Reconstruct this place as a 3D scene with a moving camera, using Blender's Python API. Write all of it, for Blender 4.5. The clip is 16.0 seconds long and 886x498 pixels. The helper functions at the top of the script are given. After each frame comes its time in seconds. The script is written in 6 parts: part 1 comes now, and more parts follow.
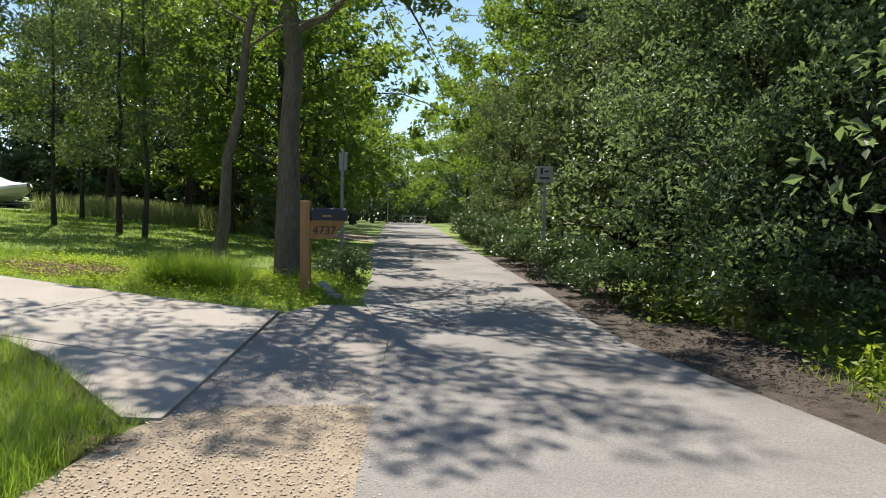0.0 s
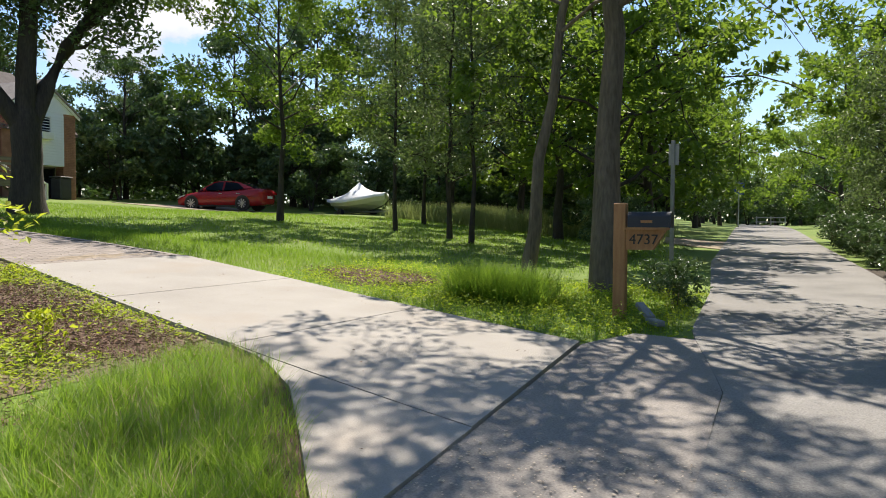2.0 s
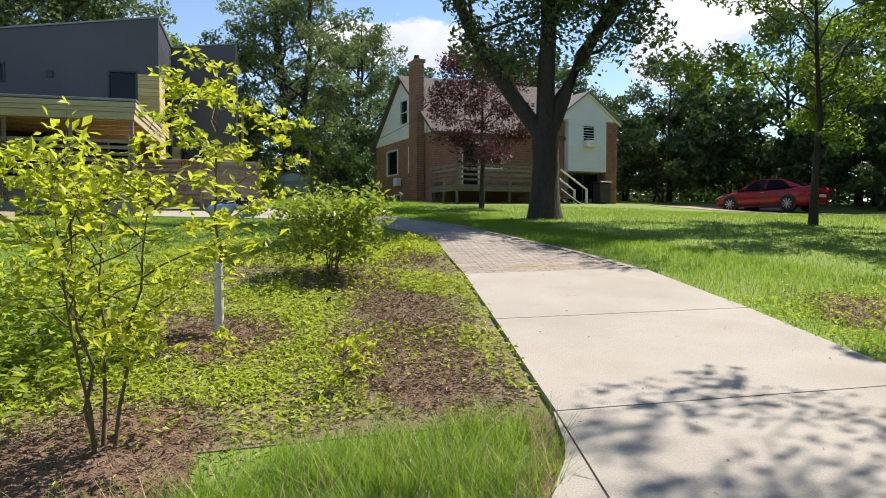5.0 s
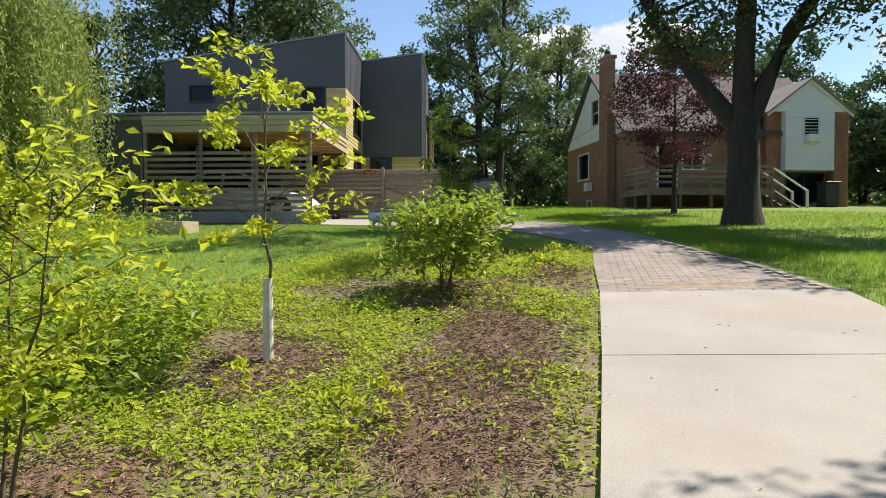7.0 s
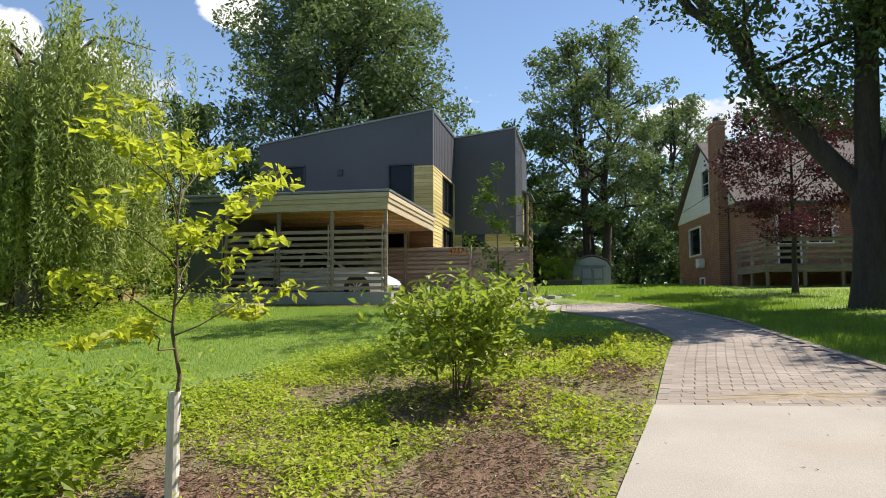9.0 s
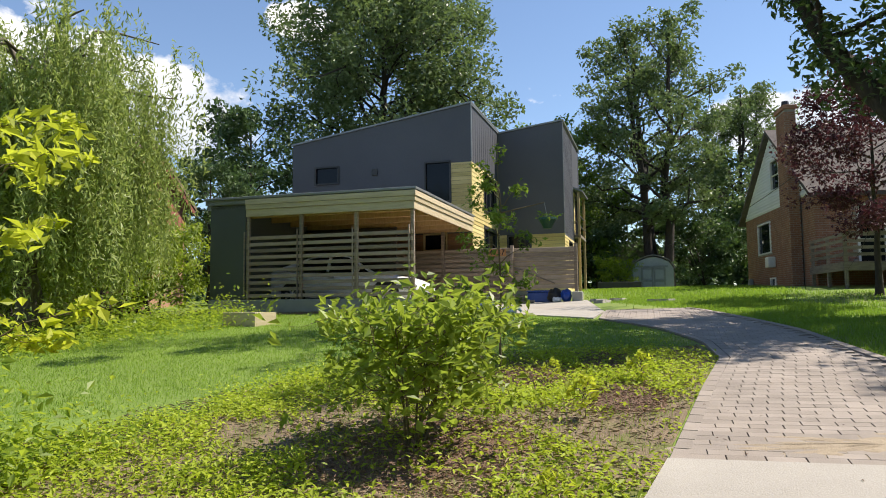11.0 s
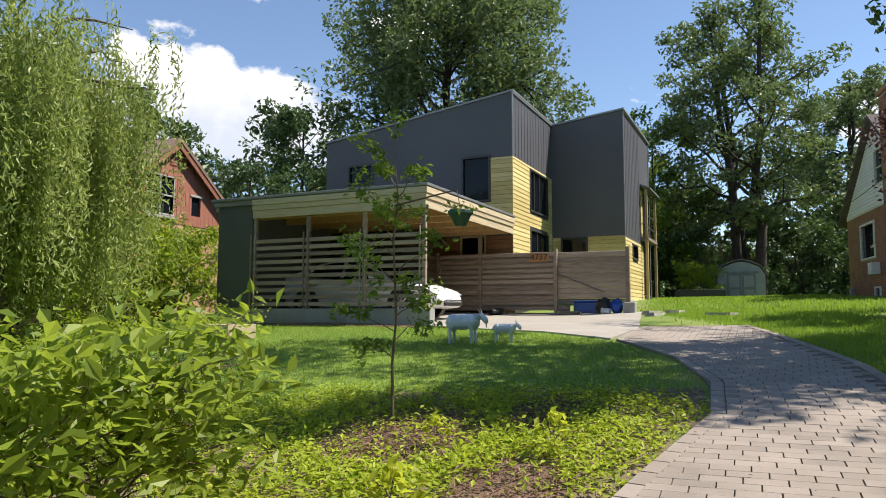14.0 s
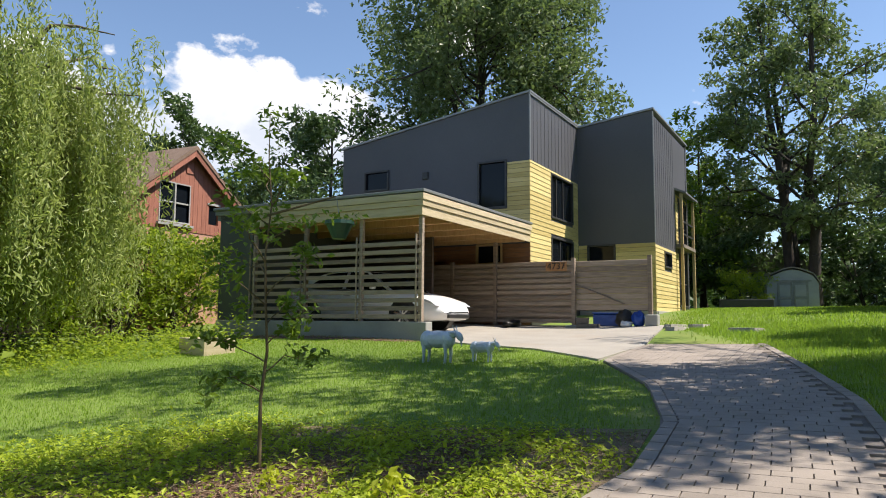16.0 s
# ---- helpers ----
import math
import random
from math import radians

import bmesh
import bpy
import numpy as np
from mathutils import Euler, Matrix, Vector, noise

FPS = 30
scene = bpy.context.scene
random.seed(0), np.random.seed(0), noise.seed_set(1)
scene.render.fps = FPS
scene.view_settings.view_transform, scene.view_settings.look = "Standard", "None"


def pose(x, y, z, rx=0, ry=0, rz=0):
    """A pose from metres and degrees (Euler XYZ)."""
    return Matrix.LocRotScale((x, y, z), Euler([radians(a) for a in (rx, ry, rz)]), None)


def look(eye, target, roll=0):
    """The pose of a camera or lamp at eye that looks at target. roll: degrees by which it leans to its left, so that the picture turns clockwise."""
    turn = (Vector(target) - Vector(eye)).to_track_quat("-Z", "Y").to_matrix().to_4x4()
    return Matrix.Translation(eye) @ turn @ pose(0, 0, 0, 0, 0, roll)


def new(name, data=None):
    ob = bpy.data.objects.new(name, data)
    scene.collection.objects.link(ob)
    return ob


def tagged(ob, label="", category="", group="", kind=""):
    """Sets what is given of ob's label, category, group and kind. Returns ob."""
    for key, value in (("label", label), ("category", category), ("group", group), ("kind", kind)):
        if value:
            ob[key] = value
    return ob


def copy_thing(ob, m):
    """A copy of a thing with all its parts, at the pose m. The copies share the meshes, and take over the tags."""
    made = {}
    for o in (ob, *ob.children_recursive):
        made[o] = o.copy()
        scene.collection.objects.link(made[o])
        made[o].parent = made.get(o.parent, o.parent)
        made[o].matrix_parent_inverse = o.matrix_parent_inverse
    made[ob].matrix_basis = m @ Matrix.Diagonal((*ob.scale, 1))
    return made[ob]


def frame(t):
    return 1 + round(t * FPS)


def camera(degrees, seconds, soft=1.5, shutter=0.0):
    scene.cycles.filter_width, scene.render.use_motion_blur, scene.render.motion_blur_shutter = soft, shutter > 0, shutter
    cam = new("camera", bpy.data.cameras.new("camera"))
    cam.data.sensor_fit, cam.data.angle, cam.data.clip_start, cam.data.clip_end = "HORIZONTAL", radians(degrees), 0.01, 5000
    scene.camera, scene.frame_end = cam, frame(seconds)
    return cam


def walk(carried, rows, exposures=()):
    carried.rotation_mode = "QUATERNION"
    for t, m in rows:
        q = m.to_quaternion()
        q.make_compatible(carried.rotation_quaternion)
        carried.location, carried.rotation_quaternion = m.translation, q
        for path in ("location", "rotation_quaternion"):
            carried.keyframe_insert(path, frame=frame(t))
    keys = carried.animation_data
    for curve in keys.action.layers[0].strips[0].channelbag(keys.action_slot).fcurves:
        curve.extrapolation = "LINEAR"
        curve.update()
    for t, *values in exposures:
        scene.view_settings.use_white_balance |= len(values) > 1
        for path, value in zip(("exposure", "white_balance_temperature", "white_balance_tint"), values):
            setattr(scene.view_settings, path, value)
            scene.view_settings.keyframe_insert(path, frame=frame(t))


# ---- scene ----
cam = camera(64.0, 16.0, soft=1.0)
PATH = [
    (0, (-0.029, 0.053, 1.473), (-0.024, 2.052, 1.399), 0.8),
    (0.5, (-0.017, 0.489, 1.483), (-0.133, 2.484, 1.412), 0.7),
    (1, (-0.007, 0.941, 1.479), (-0.352, 2.91, 1.41), 0.8),
    (1.5, (-0.006, 1.411, 1.481), (-0.587, 3.324, 1.415), 0.8),
    (2, (-0.043, 1.85, 1.524), (-0.952, 3.63, 1.449), 0.3),
    (2.5, (-0.149, 2.395, 1.52), (-1.253, 4.061, 1.449), 0.4),
    (3, (-0.231, 2.803, 1.543), (-1.583, 4.276, 1.477), 0.3),
    (3.5, (-0.365, 3.209, 1.561), (-1.908, 4.48, 1.492), 0.3),
    (4, (-0.426, 3.62, 1.579), (-2.109, 4.697, 1.511), 0.1),
    (4.5, (-0.498, 4.019, 1.594), (-2.324, 4.832, 1.528), 0.1),
    (4.7, (-0.552, 4.186, 1.611), (-2.406, 4.932, 1.54), 0.1),
    (7, (-1.68, 5.748, 1.628), (-3.678, 5.824, 1.571), -0.2),
    (7.5, (-2.042, 6.022, 1.683), (-4.042, 6.005, 1.652), -0.0),
    (8, (-2.359, 6.282, 1.737), (-4.355, 6.155, 1.77), -0.0),
    (8.5, (-2.74, 6.519, 1.759), (-4.724, 6.292, 1.874), -0.1),
    (9, (-3.089, 6.782, 1.768), (-5.066, 6.524, 1.927), -0.1),
    (9.2, (-3.235, 6.885, 1.791), (-5.211, 6.621, 1.954), -0.0),
    (11.3, (-5.068, 7.599, 1.863), (-7.005, 7.131, 2.032), -0.5),
    (11.5, (-5.281, 7.745, 1.874), (-7.214, 7.26, 2.044), -0.4),
    (12, (-5.743, 8.032, 1.894), (-7.657, 7.479, 2.069), -0.4),
    (12.5, (-6.188, 8.202, 1.944), (-8.092, 7.617, 2.12), -0.3),
    (13, (-6.577, 8.39, 1.977), (-8.471, 7.774, 2.154), -0.1),
    (13.5, (-7.025, 8.527, 2.0), (-8.901, 7.855, 2.179), -0.1),
    (14, (-7.391, 8.703, 2.04), (-9.254, 7.997, 2.22), 0.1),
    (14.5, (-7.766, 8.933, 2.074), (-9.603, 8.164, 2.259), -0.0),
    (15, (-8.144, 9.142, 2.132), (-9.962, 8.33, 2.317), 0.1),
    (15.5, (-8.457, 9.383, 2.169), (-10.263, 8.547, 2.361), 0.1),
    (16, (-8.688, 9.545, 2.196), (-10.486, 8.691, 2.393), 0.4),
]
walk(cam, [(t, look(eye, target, roll)) for t, eye, target, roll in PATH], [(0.0, 0.70, 6800, 12.5), (16.0, 0.70, 6800, 12.5)])

# ---- world, sun, exposure ----
SUN_AZ = Vector((-0.40, 0.915))          # towards the sun, on the plan
SUN_EL = 56.0
world = bpy.data.worlds.new("world")
scene.world = world
world.use_nodes = True
wn, wl = world.node_tree.nodes, world.node_tree.links
bg = wn["Background"]
sky = wn.new("ShaderNodeTexSky")
sky.sky_type, sky.sun_disc = "NISHITA", False
sky.sun_elevation = radians(SUN_EL)
sky.sun_rotation = math.atan2(SUN_AZ.x, SUN_AZ.y)
sky.air_density, sky.dust_density, sky.ozone_density = 1.0, 0.05, 3.6
bg.inputs[1].default_value = 0.11


def vmath(op, a, b=None):
    n = wn.new("ShaderNodeVectorMath")
    n.operation = op
    for i, v in enumerate((a, b)):
        if v is None:
            continue
        if isinstance(v, bpy.types.NodeSocket):
            wl.new(v, n.inputs[i])
        else:
            n.inputs[i].default_value = v
    return n.outputs["Value"] if op in ("DOT_PRODUCT", "LENGTH", "DISTANCE") else n.outputs[0]


def smath(op, a, b=None, clamp=False):
    n = wn.new("ShaderNodeMath")
    n.operation, n.use_clamp = op, clamp
    for i, v in enumerate((a, b)):
        if v is None:
            continue
        if isinstance(v, bpy.types.NodeSocket):
            wl.new(v, n.inputs[i])
        else:
            n.inputs[i].default_value = v
    return n.outputs[0]


# summer cumulus: billowing noise that swells round a few cloud centres
way = wn.new("ShaderNodeTexCoord").outputs["Generated"]
cn = wn.new("ShaderNodeTexNoise")
cn.inputs["Scale"].default_value, cn.inputs["Detail"].default_value, cn.inputs["Roughness"].default_value = 9.0, 9.0, 0.56
wl.new(vmath("MULTIPLY", way, (1.0, 1.0, 1.5)), cn.inputs["Vector"])
flat_dir = vmath("MULTIPLY", way, (1.0, 1.0, 2.2))
swell = None
for centre, reach in (((-0.708, -0.640, 0.262), 0.175), ((-0.615, -0.745, 0.245), 0.10), ((-0.76, -0.585, 0.25), 0.14), ((-0.80, -0.52, 0.268), 0.11), ((-0.95, 0.21, 0.235), 0.075),
                      ((-0.92, 0.28, 0.24), 0.085), ((-0.745, 0.61, 0.265), 0.11), ((-0.77, 0.59, 0.21), 0.08), ((-0.845, -0.386, 0.38), 0.05), ((-0.5, -0.82, 0.27), 0.11),
                      ((-0.35, 0.9, 0.27), 0.12), ((-0.2, -0.95, 0.25), 0.14), ((0.6, -0.75, 0.3), 0.15), ((0.9, 0.3, 0.3), 0.15)):
    near = smath("SUBTRACT", 1.0, smath("DIVIDE", vmath("DISTANCE", flat_dir, (centre[0], centre[1], centre[2] * 2.2)), reach * 1.45), clamp=True)
    swell = near if swell is None else smath("MAXIMUM", swell, near)
dens = smath("ADD", smath("MULTIPLY", swell, 0.85), smath("MULTIPLY", smath("SUBTRACT", cn.outputs["Fac"], 0.56), 1.35))
mask = smath("MULTIPLY", smath("SUBTRACT", dens, 0.17), 9.0, clamp=True)
ccol = wn.new("ShaderNodeMix")
ccol.data_type = "RGBA"
rise = wn.new("ShaderNodeSeparateXYZ")
wl.new(way, rise.inputs[0])
lit = smath("ADD", smath("MULTIPLY", smath("SUBTRACT", rise.outputs[2], 0.215), 7.0), smath("MULTIPLY", smath("SUBTRACT", cn.outputs["Fac"], 0.5), 2.2), clamp=True)
wl.new(lit, ccol.inputs[0])
ccol.inputs[6].default_value, ccol.inputs[7].default_value = (4.4, 4.9, 5.7, 1), (7.4, 7.45, 7.5, 1)
cmix = wn.new("ShaderNodeMix")
cmix.data_type = "RGBA"
wl.new(mask, cmix.inputs[0])
wl.new(sky.outputs[0], cmix.inputs[6])
wl.new(ccol.outputs[2], cmix.inputs[7])
wl.new(cmix.outputs[2], bg.inputs[0])

sun = new("sun", bpy.data.lights.new("sun", "SUN"))
sun.data.energy, sun.data.angle, sun.data.color = 5.0, radians(0.55), (1.0, 0.95, 0.86)
flat_way = SUN_AZ.normalized() * math.cos(radians(SUN_EL))
sun.matrix_world = look((flat_way.x * 60, flat_way.y * 60, 60 * math.sin(radians(SUN_EL))), (0, 0, 0))


# ---- materials ----
def material(name, dark, light, scale=3.0, rough=0.8, bump=0.0, bump_scale=60.0, metal=0.0, fine=0.35, patches=None, stretch=(1, 1, 1), per_object=0.0, spec=0.5):
    """A surface whose colour wanders between two tones at two scales, with fine relief."""
    m = bpy.data.materials.new(name)
    m.use_nodes = True
    n, l = m.node_tree.nodes, m.node_tree.links
    b = n["Principled BSDF"]
    b.inputs["Roughness"].default_value, b.inputs["Metallic"].default_value = rough, metal
    b.inputs["Specular IOR Level"].default_value = spec
    geo = n.new("ShaderNodeNewGeometry")
    sc = n.new("ShaderNodeVectorMath")
    sc.operation = "MULTIPLY"
    sc.inputs[1].default_value = stretch
    l.new(geo.outputs["Position"], sc.inputs[0])

    def noise_at(s, detail=4.0):
        t = n.new("ShaderNodeTexNoise")
        t.inputs["Scale"].default_value, t.inputs["Detail"].default_value = s, detail
        l.new(sc.outputs[0], t.inputs["Vector"])
        return t.outputs["Fac"]

    big, small = noise_at(scale), noise_at(bump_scale, 3.0)
    mix = n.new("ShaderNodeMix")
    mix.inputs[0].default_value = fine
    l.new(big, mix.inputs[2])
    l.new(small, mix.inputs[3])
    fac = mix.outputs[0]
    if per_object:
        info = n.new("ShaderNodeObjectInfo")
        add = n.new("ShaderNodeMath")
        add.operation = "MULTIPLY_ADD"
        l.new(info.outputs["Random"], add.inputs[0])
        add.inputs[1].default_value = per_object
        sub = n.new("ShaderNodeMath")
        sub.operation = "SUBTRACT"
        l.new(fac, sub.inputs[0])
        sub.inputs[1].default_value = per_object / 2
        l.new(sub.outputs[0], add.inputs[2])
        fac = add.outputs[0]
    ramp = n.new("ShaderNodeValToRGB")
    ramp.color_ramp.elements[0].position, ramp.color_ramp.elements[1].position = 0.3, 0.7
    ramp.color_ramp.elements[0].color, ramp.color_ramp.elements[1].color = (*dark, 1), (*light, 1)
    l.new(fac, ramp.inputs[0])
    out = ramp.outputs[0]
    if patches:
        colour, p_scale, low, high = patches
        pr = n.new("ShaderNodeValToRGB")
        pr.color_ramp.elements[0].position, pr.color_ramp.elements[1].position = low, high
        l.new(noise_at(p_scale, 6.0), pr.inputs[0])
        pm = n.new("ShaderNodeMix")
        pm.data_type = "RGBA"
        l.new(pr.outputs[0], pm.inputs[0])
        l.new(out, pm.inputs[6])
        pm.inputs[7].default_value = (*colour, 1)
        out = pm.outputs[2]
    l.new(out, b.inputs["Base Color"])
    if bump:
        bp = n.new("ShaderNodeBump")
        bp.inputs["Strength"].default_value, bp.inputs["Distance"].default_value = bump, 0.02
        l.new(small, bp.inputs["Height"])
        l.new(bp.outputs[0], b.inputs["Normal"])
    return m


def leaf_material(name, dark, light, through_tone, share=0.35, rough=0.5, drift=0.9, gloss=0.3):
    """Thin leaves: a little gloss above, light coming through from behind, every leaf its own tone."""
    m = bpy.data.materials.new(name)
    m.use_nodes = True
    n, l = m.node_tree.nodes, m.node_tree.links
    b = n["Principled BSDF"]
    b.inputs["Roughness"].default_value = rough
    b.inputs["Specular IOR Level"].default_value = gloss
    geo = n.new("ShaderNodeNewGeometry")
    tex = n.new("ShaderNodeTexNoise")
    tex.inputs["Scale"].default_value = drift
    l.new(geo.outputs["Position"], tex.inputs["Vector"])
    mix = n.new("ShaderNodeMix")
    mix.inputs[0].default_value = 0.5
    l.new(geo.outputs["Random Per Island"], mix.inputs[2])
    l.new(tex.outputs["Fac"], mix.inputs[3])
    ramp = n.new("ShaderNodeValToRGB")
    ramp.color_ramp.elements[0].position, ramp.color_ramp.elements[1].position = 0.2, 0.8
    ramp.color_ramp.elements[0].color, ramp.color_ramp.elements[1].color = (*dark, 1), (*light, 1)
    l.new(mix.outputs[0], ramp.inputs[0])
    l.new(ramp.outputs[0], b.inputs["Base Color"])
    t = n.new("ShaderNodeBsdfTranslucent")
    t.inputs[0].default_value = (*through_tone, 1)
    ms = n.new("ShaderNodeMixShader")
    ms.inputs[0].default_value = share
    l.new(b.outputs[0], ms.inputs[1])
    l.new(t.outputs[0], ms.inputs[2])
    l.new(ms.outputs[0], n["Material Output"].inputs[0])
    return m


def glass_material(name, tint=(0.006, 0.008, 0.011)):
    m = material(name, tint, tuple(c * 1.3 for c in tint), 1.0, 0.04)
    m.node_tree.nodes["Principled BSDF"].inputs["Specular IOR Level"].default_value = 0.22
    return m


ASPHALT = material("asphalt", (0.14, 0.133, 0.122), (0.31, 0.295, 0.27), 1.3, 0.9, 0.4, 70, fine=0.6, patches=((0.115, 0.11, 0.103), 0.6, 0.56, 0.75))
ASPHALT_OLD = material("old asphalt", (0.17, 0.153, 0.135), (0.33, 0.30, 0.265), 2.0, 0.92, 0.4, 70, fine=0.6)
GRAVEL = material("gravel dust", (0.20, 0.155, 0.105), (0.41, 0.335, 0.24), 5.0, 0.95, 0.45, 120, fine=0.6)
STONE_CHIP = material("gravel stones", (0.34, 0.275, 0.20), (0.62, 0.535, 0.42), 40.0, 0.9, per_object=0.0, fine=0.3)
CONCRETE = material("broom-finished concrete", (0.27, 0.247, 0.214), (0.385, 0.357, 0.315), 1.1, 0.88, 0.3, 90, fine=0.45, patches=((0.32, 0.27, 0.215), 0.7, 0.55, 0.78))
CONCRETE_GREY = material("grey cast concrete", (0.24, 0.245, 0.23), (0.36, 0.36, 0.335), 1.5, 0.9, 0.2, 60, patches=((0.2, 0.2, 0.18), 1.2, 0.55, 0.75))
PAVER = material("clay-grey paver", (0.20, 0.17, 0.143), (0.325, 0.278, 0.238), 2.2, 0.88, 0.25, 120, fine=0.3, per_object=0.25, patches=((0.24, 0.2, 0.165), 0.9, 0.55, 0.8))
JOINT = material("dark joint grit", (0.13, 0.112, 0.094), (0.23, 0.195, 0.165), 20, 0.95, 0.4, 200)
LAWN = material("lawn soil and thatch", (0.085, 0.145, 0.018), (0.19, 0.265, 0.04), 0.5, 0.95, 0.6, 25, fine=0.5, patches=((0.19, 0.20, 0.05), 0.35, 0.55, 0.75))
BED_SOIL = material("bed soil with clover", (0.10, 0.072, 0.043), (0.25, 0.185, 0.115), 6, 0.95, 0.8, 50, fine=0.55, patches=((0.12, 0.13, 0.03), 2.3, 0.52, 0.66))
MULCH = material("shredded bark mulch", (0.055, 0.030, 0.020), (0.24, 0.145, 0.095), 9, 0.95, 0.9, 70, fine=0.6)
LITTER = material("dark leaf litter", (0.032, 0.025, 0.019), (0.11, 0.085, 0.062), 7, 0.95, 0.9, 60, fine=0.6)
BARK_CHIP = material("bark chips", (0.085, 0.045, 0.028), (0.40, 0.265, 0.18), 22, 0.95, fine=0.2)
DRY = material("dry straw", (0.35, 0.27, 0.13), (0.55, 0.45, 0.26), 20, 0.9)
DRY_STALK = material("grey-brown dry stalks", (0.14, 0.10, 0.06), (0.42, 0.34, 0.22), 15, 0.9)
BARK = material("grey furrowed bark", (0.07, 0.055, 0.04), (0.20, 0.165, 0.125), 6, 0.95, 0.9, 30, stretch=(1, 1, 0.2), fine=0.5)
BARK_DARK = material("dark bark", (0.025, 0.02, 0.016), (0.075, 0.06, 0.048), 6, 0.95, 0.9, 30, stretch=(1, 1, 0.2), fine=0.5)
STEM = material("thin green-brown stem", (0.09, 0.07, 0.035), (0.17, 0.13, 0.07), 12, 0.8)
CEDAR = material("cedar post", (0.30, 0.14, 0.055), (0.47, 0.25, 0.11), 4, 0.75, 0.25, 60, stretch=(6, 6, 0.6), fine=0.4)
FENCE_WOOD = material("weathered fence board", (0.20, 0.155, 0.12), (0.40, 0.32, 0.25), 3, 0.85, 0.3, 50, stretch=(1, 1, 9), per_object=0.35)
SIDING = material("yellow pine siding", (0.46, 0.36, 0.13), (0.66, 0.54, 0.24), 2.5, 0.75, 0.15, 60, stretch=(1, 1, 9), per_object=0.4)
FASCIA = material("pale fascia board", (0.42, 0.34, 0.21), (0.60, 0.51, 0.35), 2, 0.75, 0.15, 50, stretch=(1, 1, 9), per_object=0.25)
# cedar tone kept low: it holds the carport's shade in its colour
SHADE_CEDAR = material("red cedar boarding darkened for carport shade", (0.16, 0.075, 0.035), (0.27, 0.14, 0.07), 3, 0.75, 0.2, 50, stretch=(1, 1, 9), per_object=0.3)
# shade as colour, for the added carport partition
SHADE_BOARD = material("near-black shade boarding", (0.045, 0.032, 0.024), (0.09, 0.066, 0.05), 3, 0.8, 0.2, 50, stretch=(1, 1, 9))
SOFFIT = material("new timber", (0.36, 0.22, 0.095), (0.50, 0.33, 0.155), 3, 0.7, 0.15, 50, stretch=(1, 6, 1))
GREY_PANEL = material("charcoal metal panel", (0.070, 0.072, 0.083), (0.088, 0.090, 0.102), 0.7, 0.55, 0.03, 20)
GREY_WALL = material("grey-green panel", (0.080, 0.088, 0.080), (0.10, 0.11, 0.10), 0.8, 0.75, 0.05, 40)
FLASHING = material("grey metal flashing", (0.20, 0.21, 0.21), (0.28, 0.29, 0.29), 2, 0.45, metal=0.4)
FRAME_DARK = material("dark window frame", (0.03, 0.03, 0.032), (0.05, 0.05, 0.05), 5, 0.5)
FRAME_WOOD = material("timber window trim", (0.36, 0.26, 0.12), (0.5, 0.38, 0.2), 4, 0.7, stretch=(1, 1, 8))
WHITE = material("white vinyl siding", (0.70, 0.72, 0.74), (0.80, 0.81, 0.82), 1.0, 0.6)
WHITE_TRIM = material("white painted trim", (0.66, 0.66, 0.64), (0.78, 0.78, 0.76), 4, 0.6)
GLASS = glass_material("window glass")
BRICK = material("red-brown brick", (0.24, 0.115, 0.07), (0.43, 0.225, 0.145), 3.0, 0.9, 0.3, 60, per_object=0.4)
BRICK_PALE = material("salmon brick", (0.40, 0.22, 0.15), (0.55, 0.34, 0.25), 3.0, 0.9, 0.3, 60, per_object=0.3)
MORTAR = material("mortar", (0.25, 0.22, 0.19), (0.36, 0.32, 0.28), 8, 0.95, 0.3, 90)
RED_BOARD = material("barn-red board", (0.21, 0.075, 0.048), (0.34, 0.135, 0.09), 2, 0.8, 0.2, 40, stretch=(6, 6, 0.7), per_object=0.3)
SHINGLE = material("brown shingle", (0.13, 0.085, 0.06), (0.24, 0.165, 0.12), 4, 0.95, 0.5, 25, fine=0.5)
SHINGLE_DARK = material("dark weathered shingle", (0.06, 0.05, 0.045), (0.12, 0.10, 0.09), 4, 0.95, 0.5, 25, fine=0.5)
SHINGLE_GREY = material("grey shingle", (0.16, 0.14, 0.13), (0.27, 0.245, 0.22), 4, 0.95, 0.5, 25, fine=0.5)
DECK = material("weathered deck timber", (0.13, 0.107, 0.088), (0.26, 0.22, 0.18), 3, 0.85, 0.2, 50, stretch=(1, 1, 8), per_object=0.2)
SHED_WALL = material("grey shed panel", (0.25, 0.27, 0.28), (0.36, 0.38, 0.39), 1.5, 0.7, 0.1, 30)
BOX_BLUE = material("dark blue-grey mailbox steel", (0.016, 0.019, 0.03), (0.028, 0.032, 0.046), 6, 0.55)
BLACK = material("black paint", (0.012, 0.012, 0.012), (0.02, 0.02, 0.02), 5, 0.5)
STEEL = material("galvanised steel", (0.25, 0.26, 0.26), (0.38, 0.39, 0.39), 6, 0.5, metal=0.6)
SIGN = material("aged sign sheet", (0.27, 0.27, 0.26), (0.40, 0.40, 0.385), 3, 0.6)
SIGN_BLUE = material("blue sign sheet", (0.02, 0.06, 0.25), (0.03, 0.09, 0.35), 3, 0.5)
CAR_RED = material("red car paint", (0.28, 0.012, 0.014), (0.33, 0.018, 0.02), 2, 0.22)
CAR_WHITE = material("white car paint", (0.76, 0.77, 0.78), (0.80, 0.81, 0.82), 2, 0.2)
TYRE = material("tyre rubber", (0.012, 0.012, 0.012), (0.03, 0.03, 0.03), 10, 0.85)
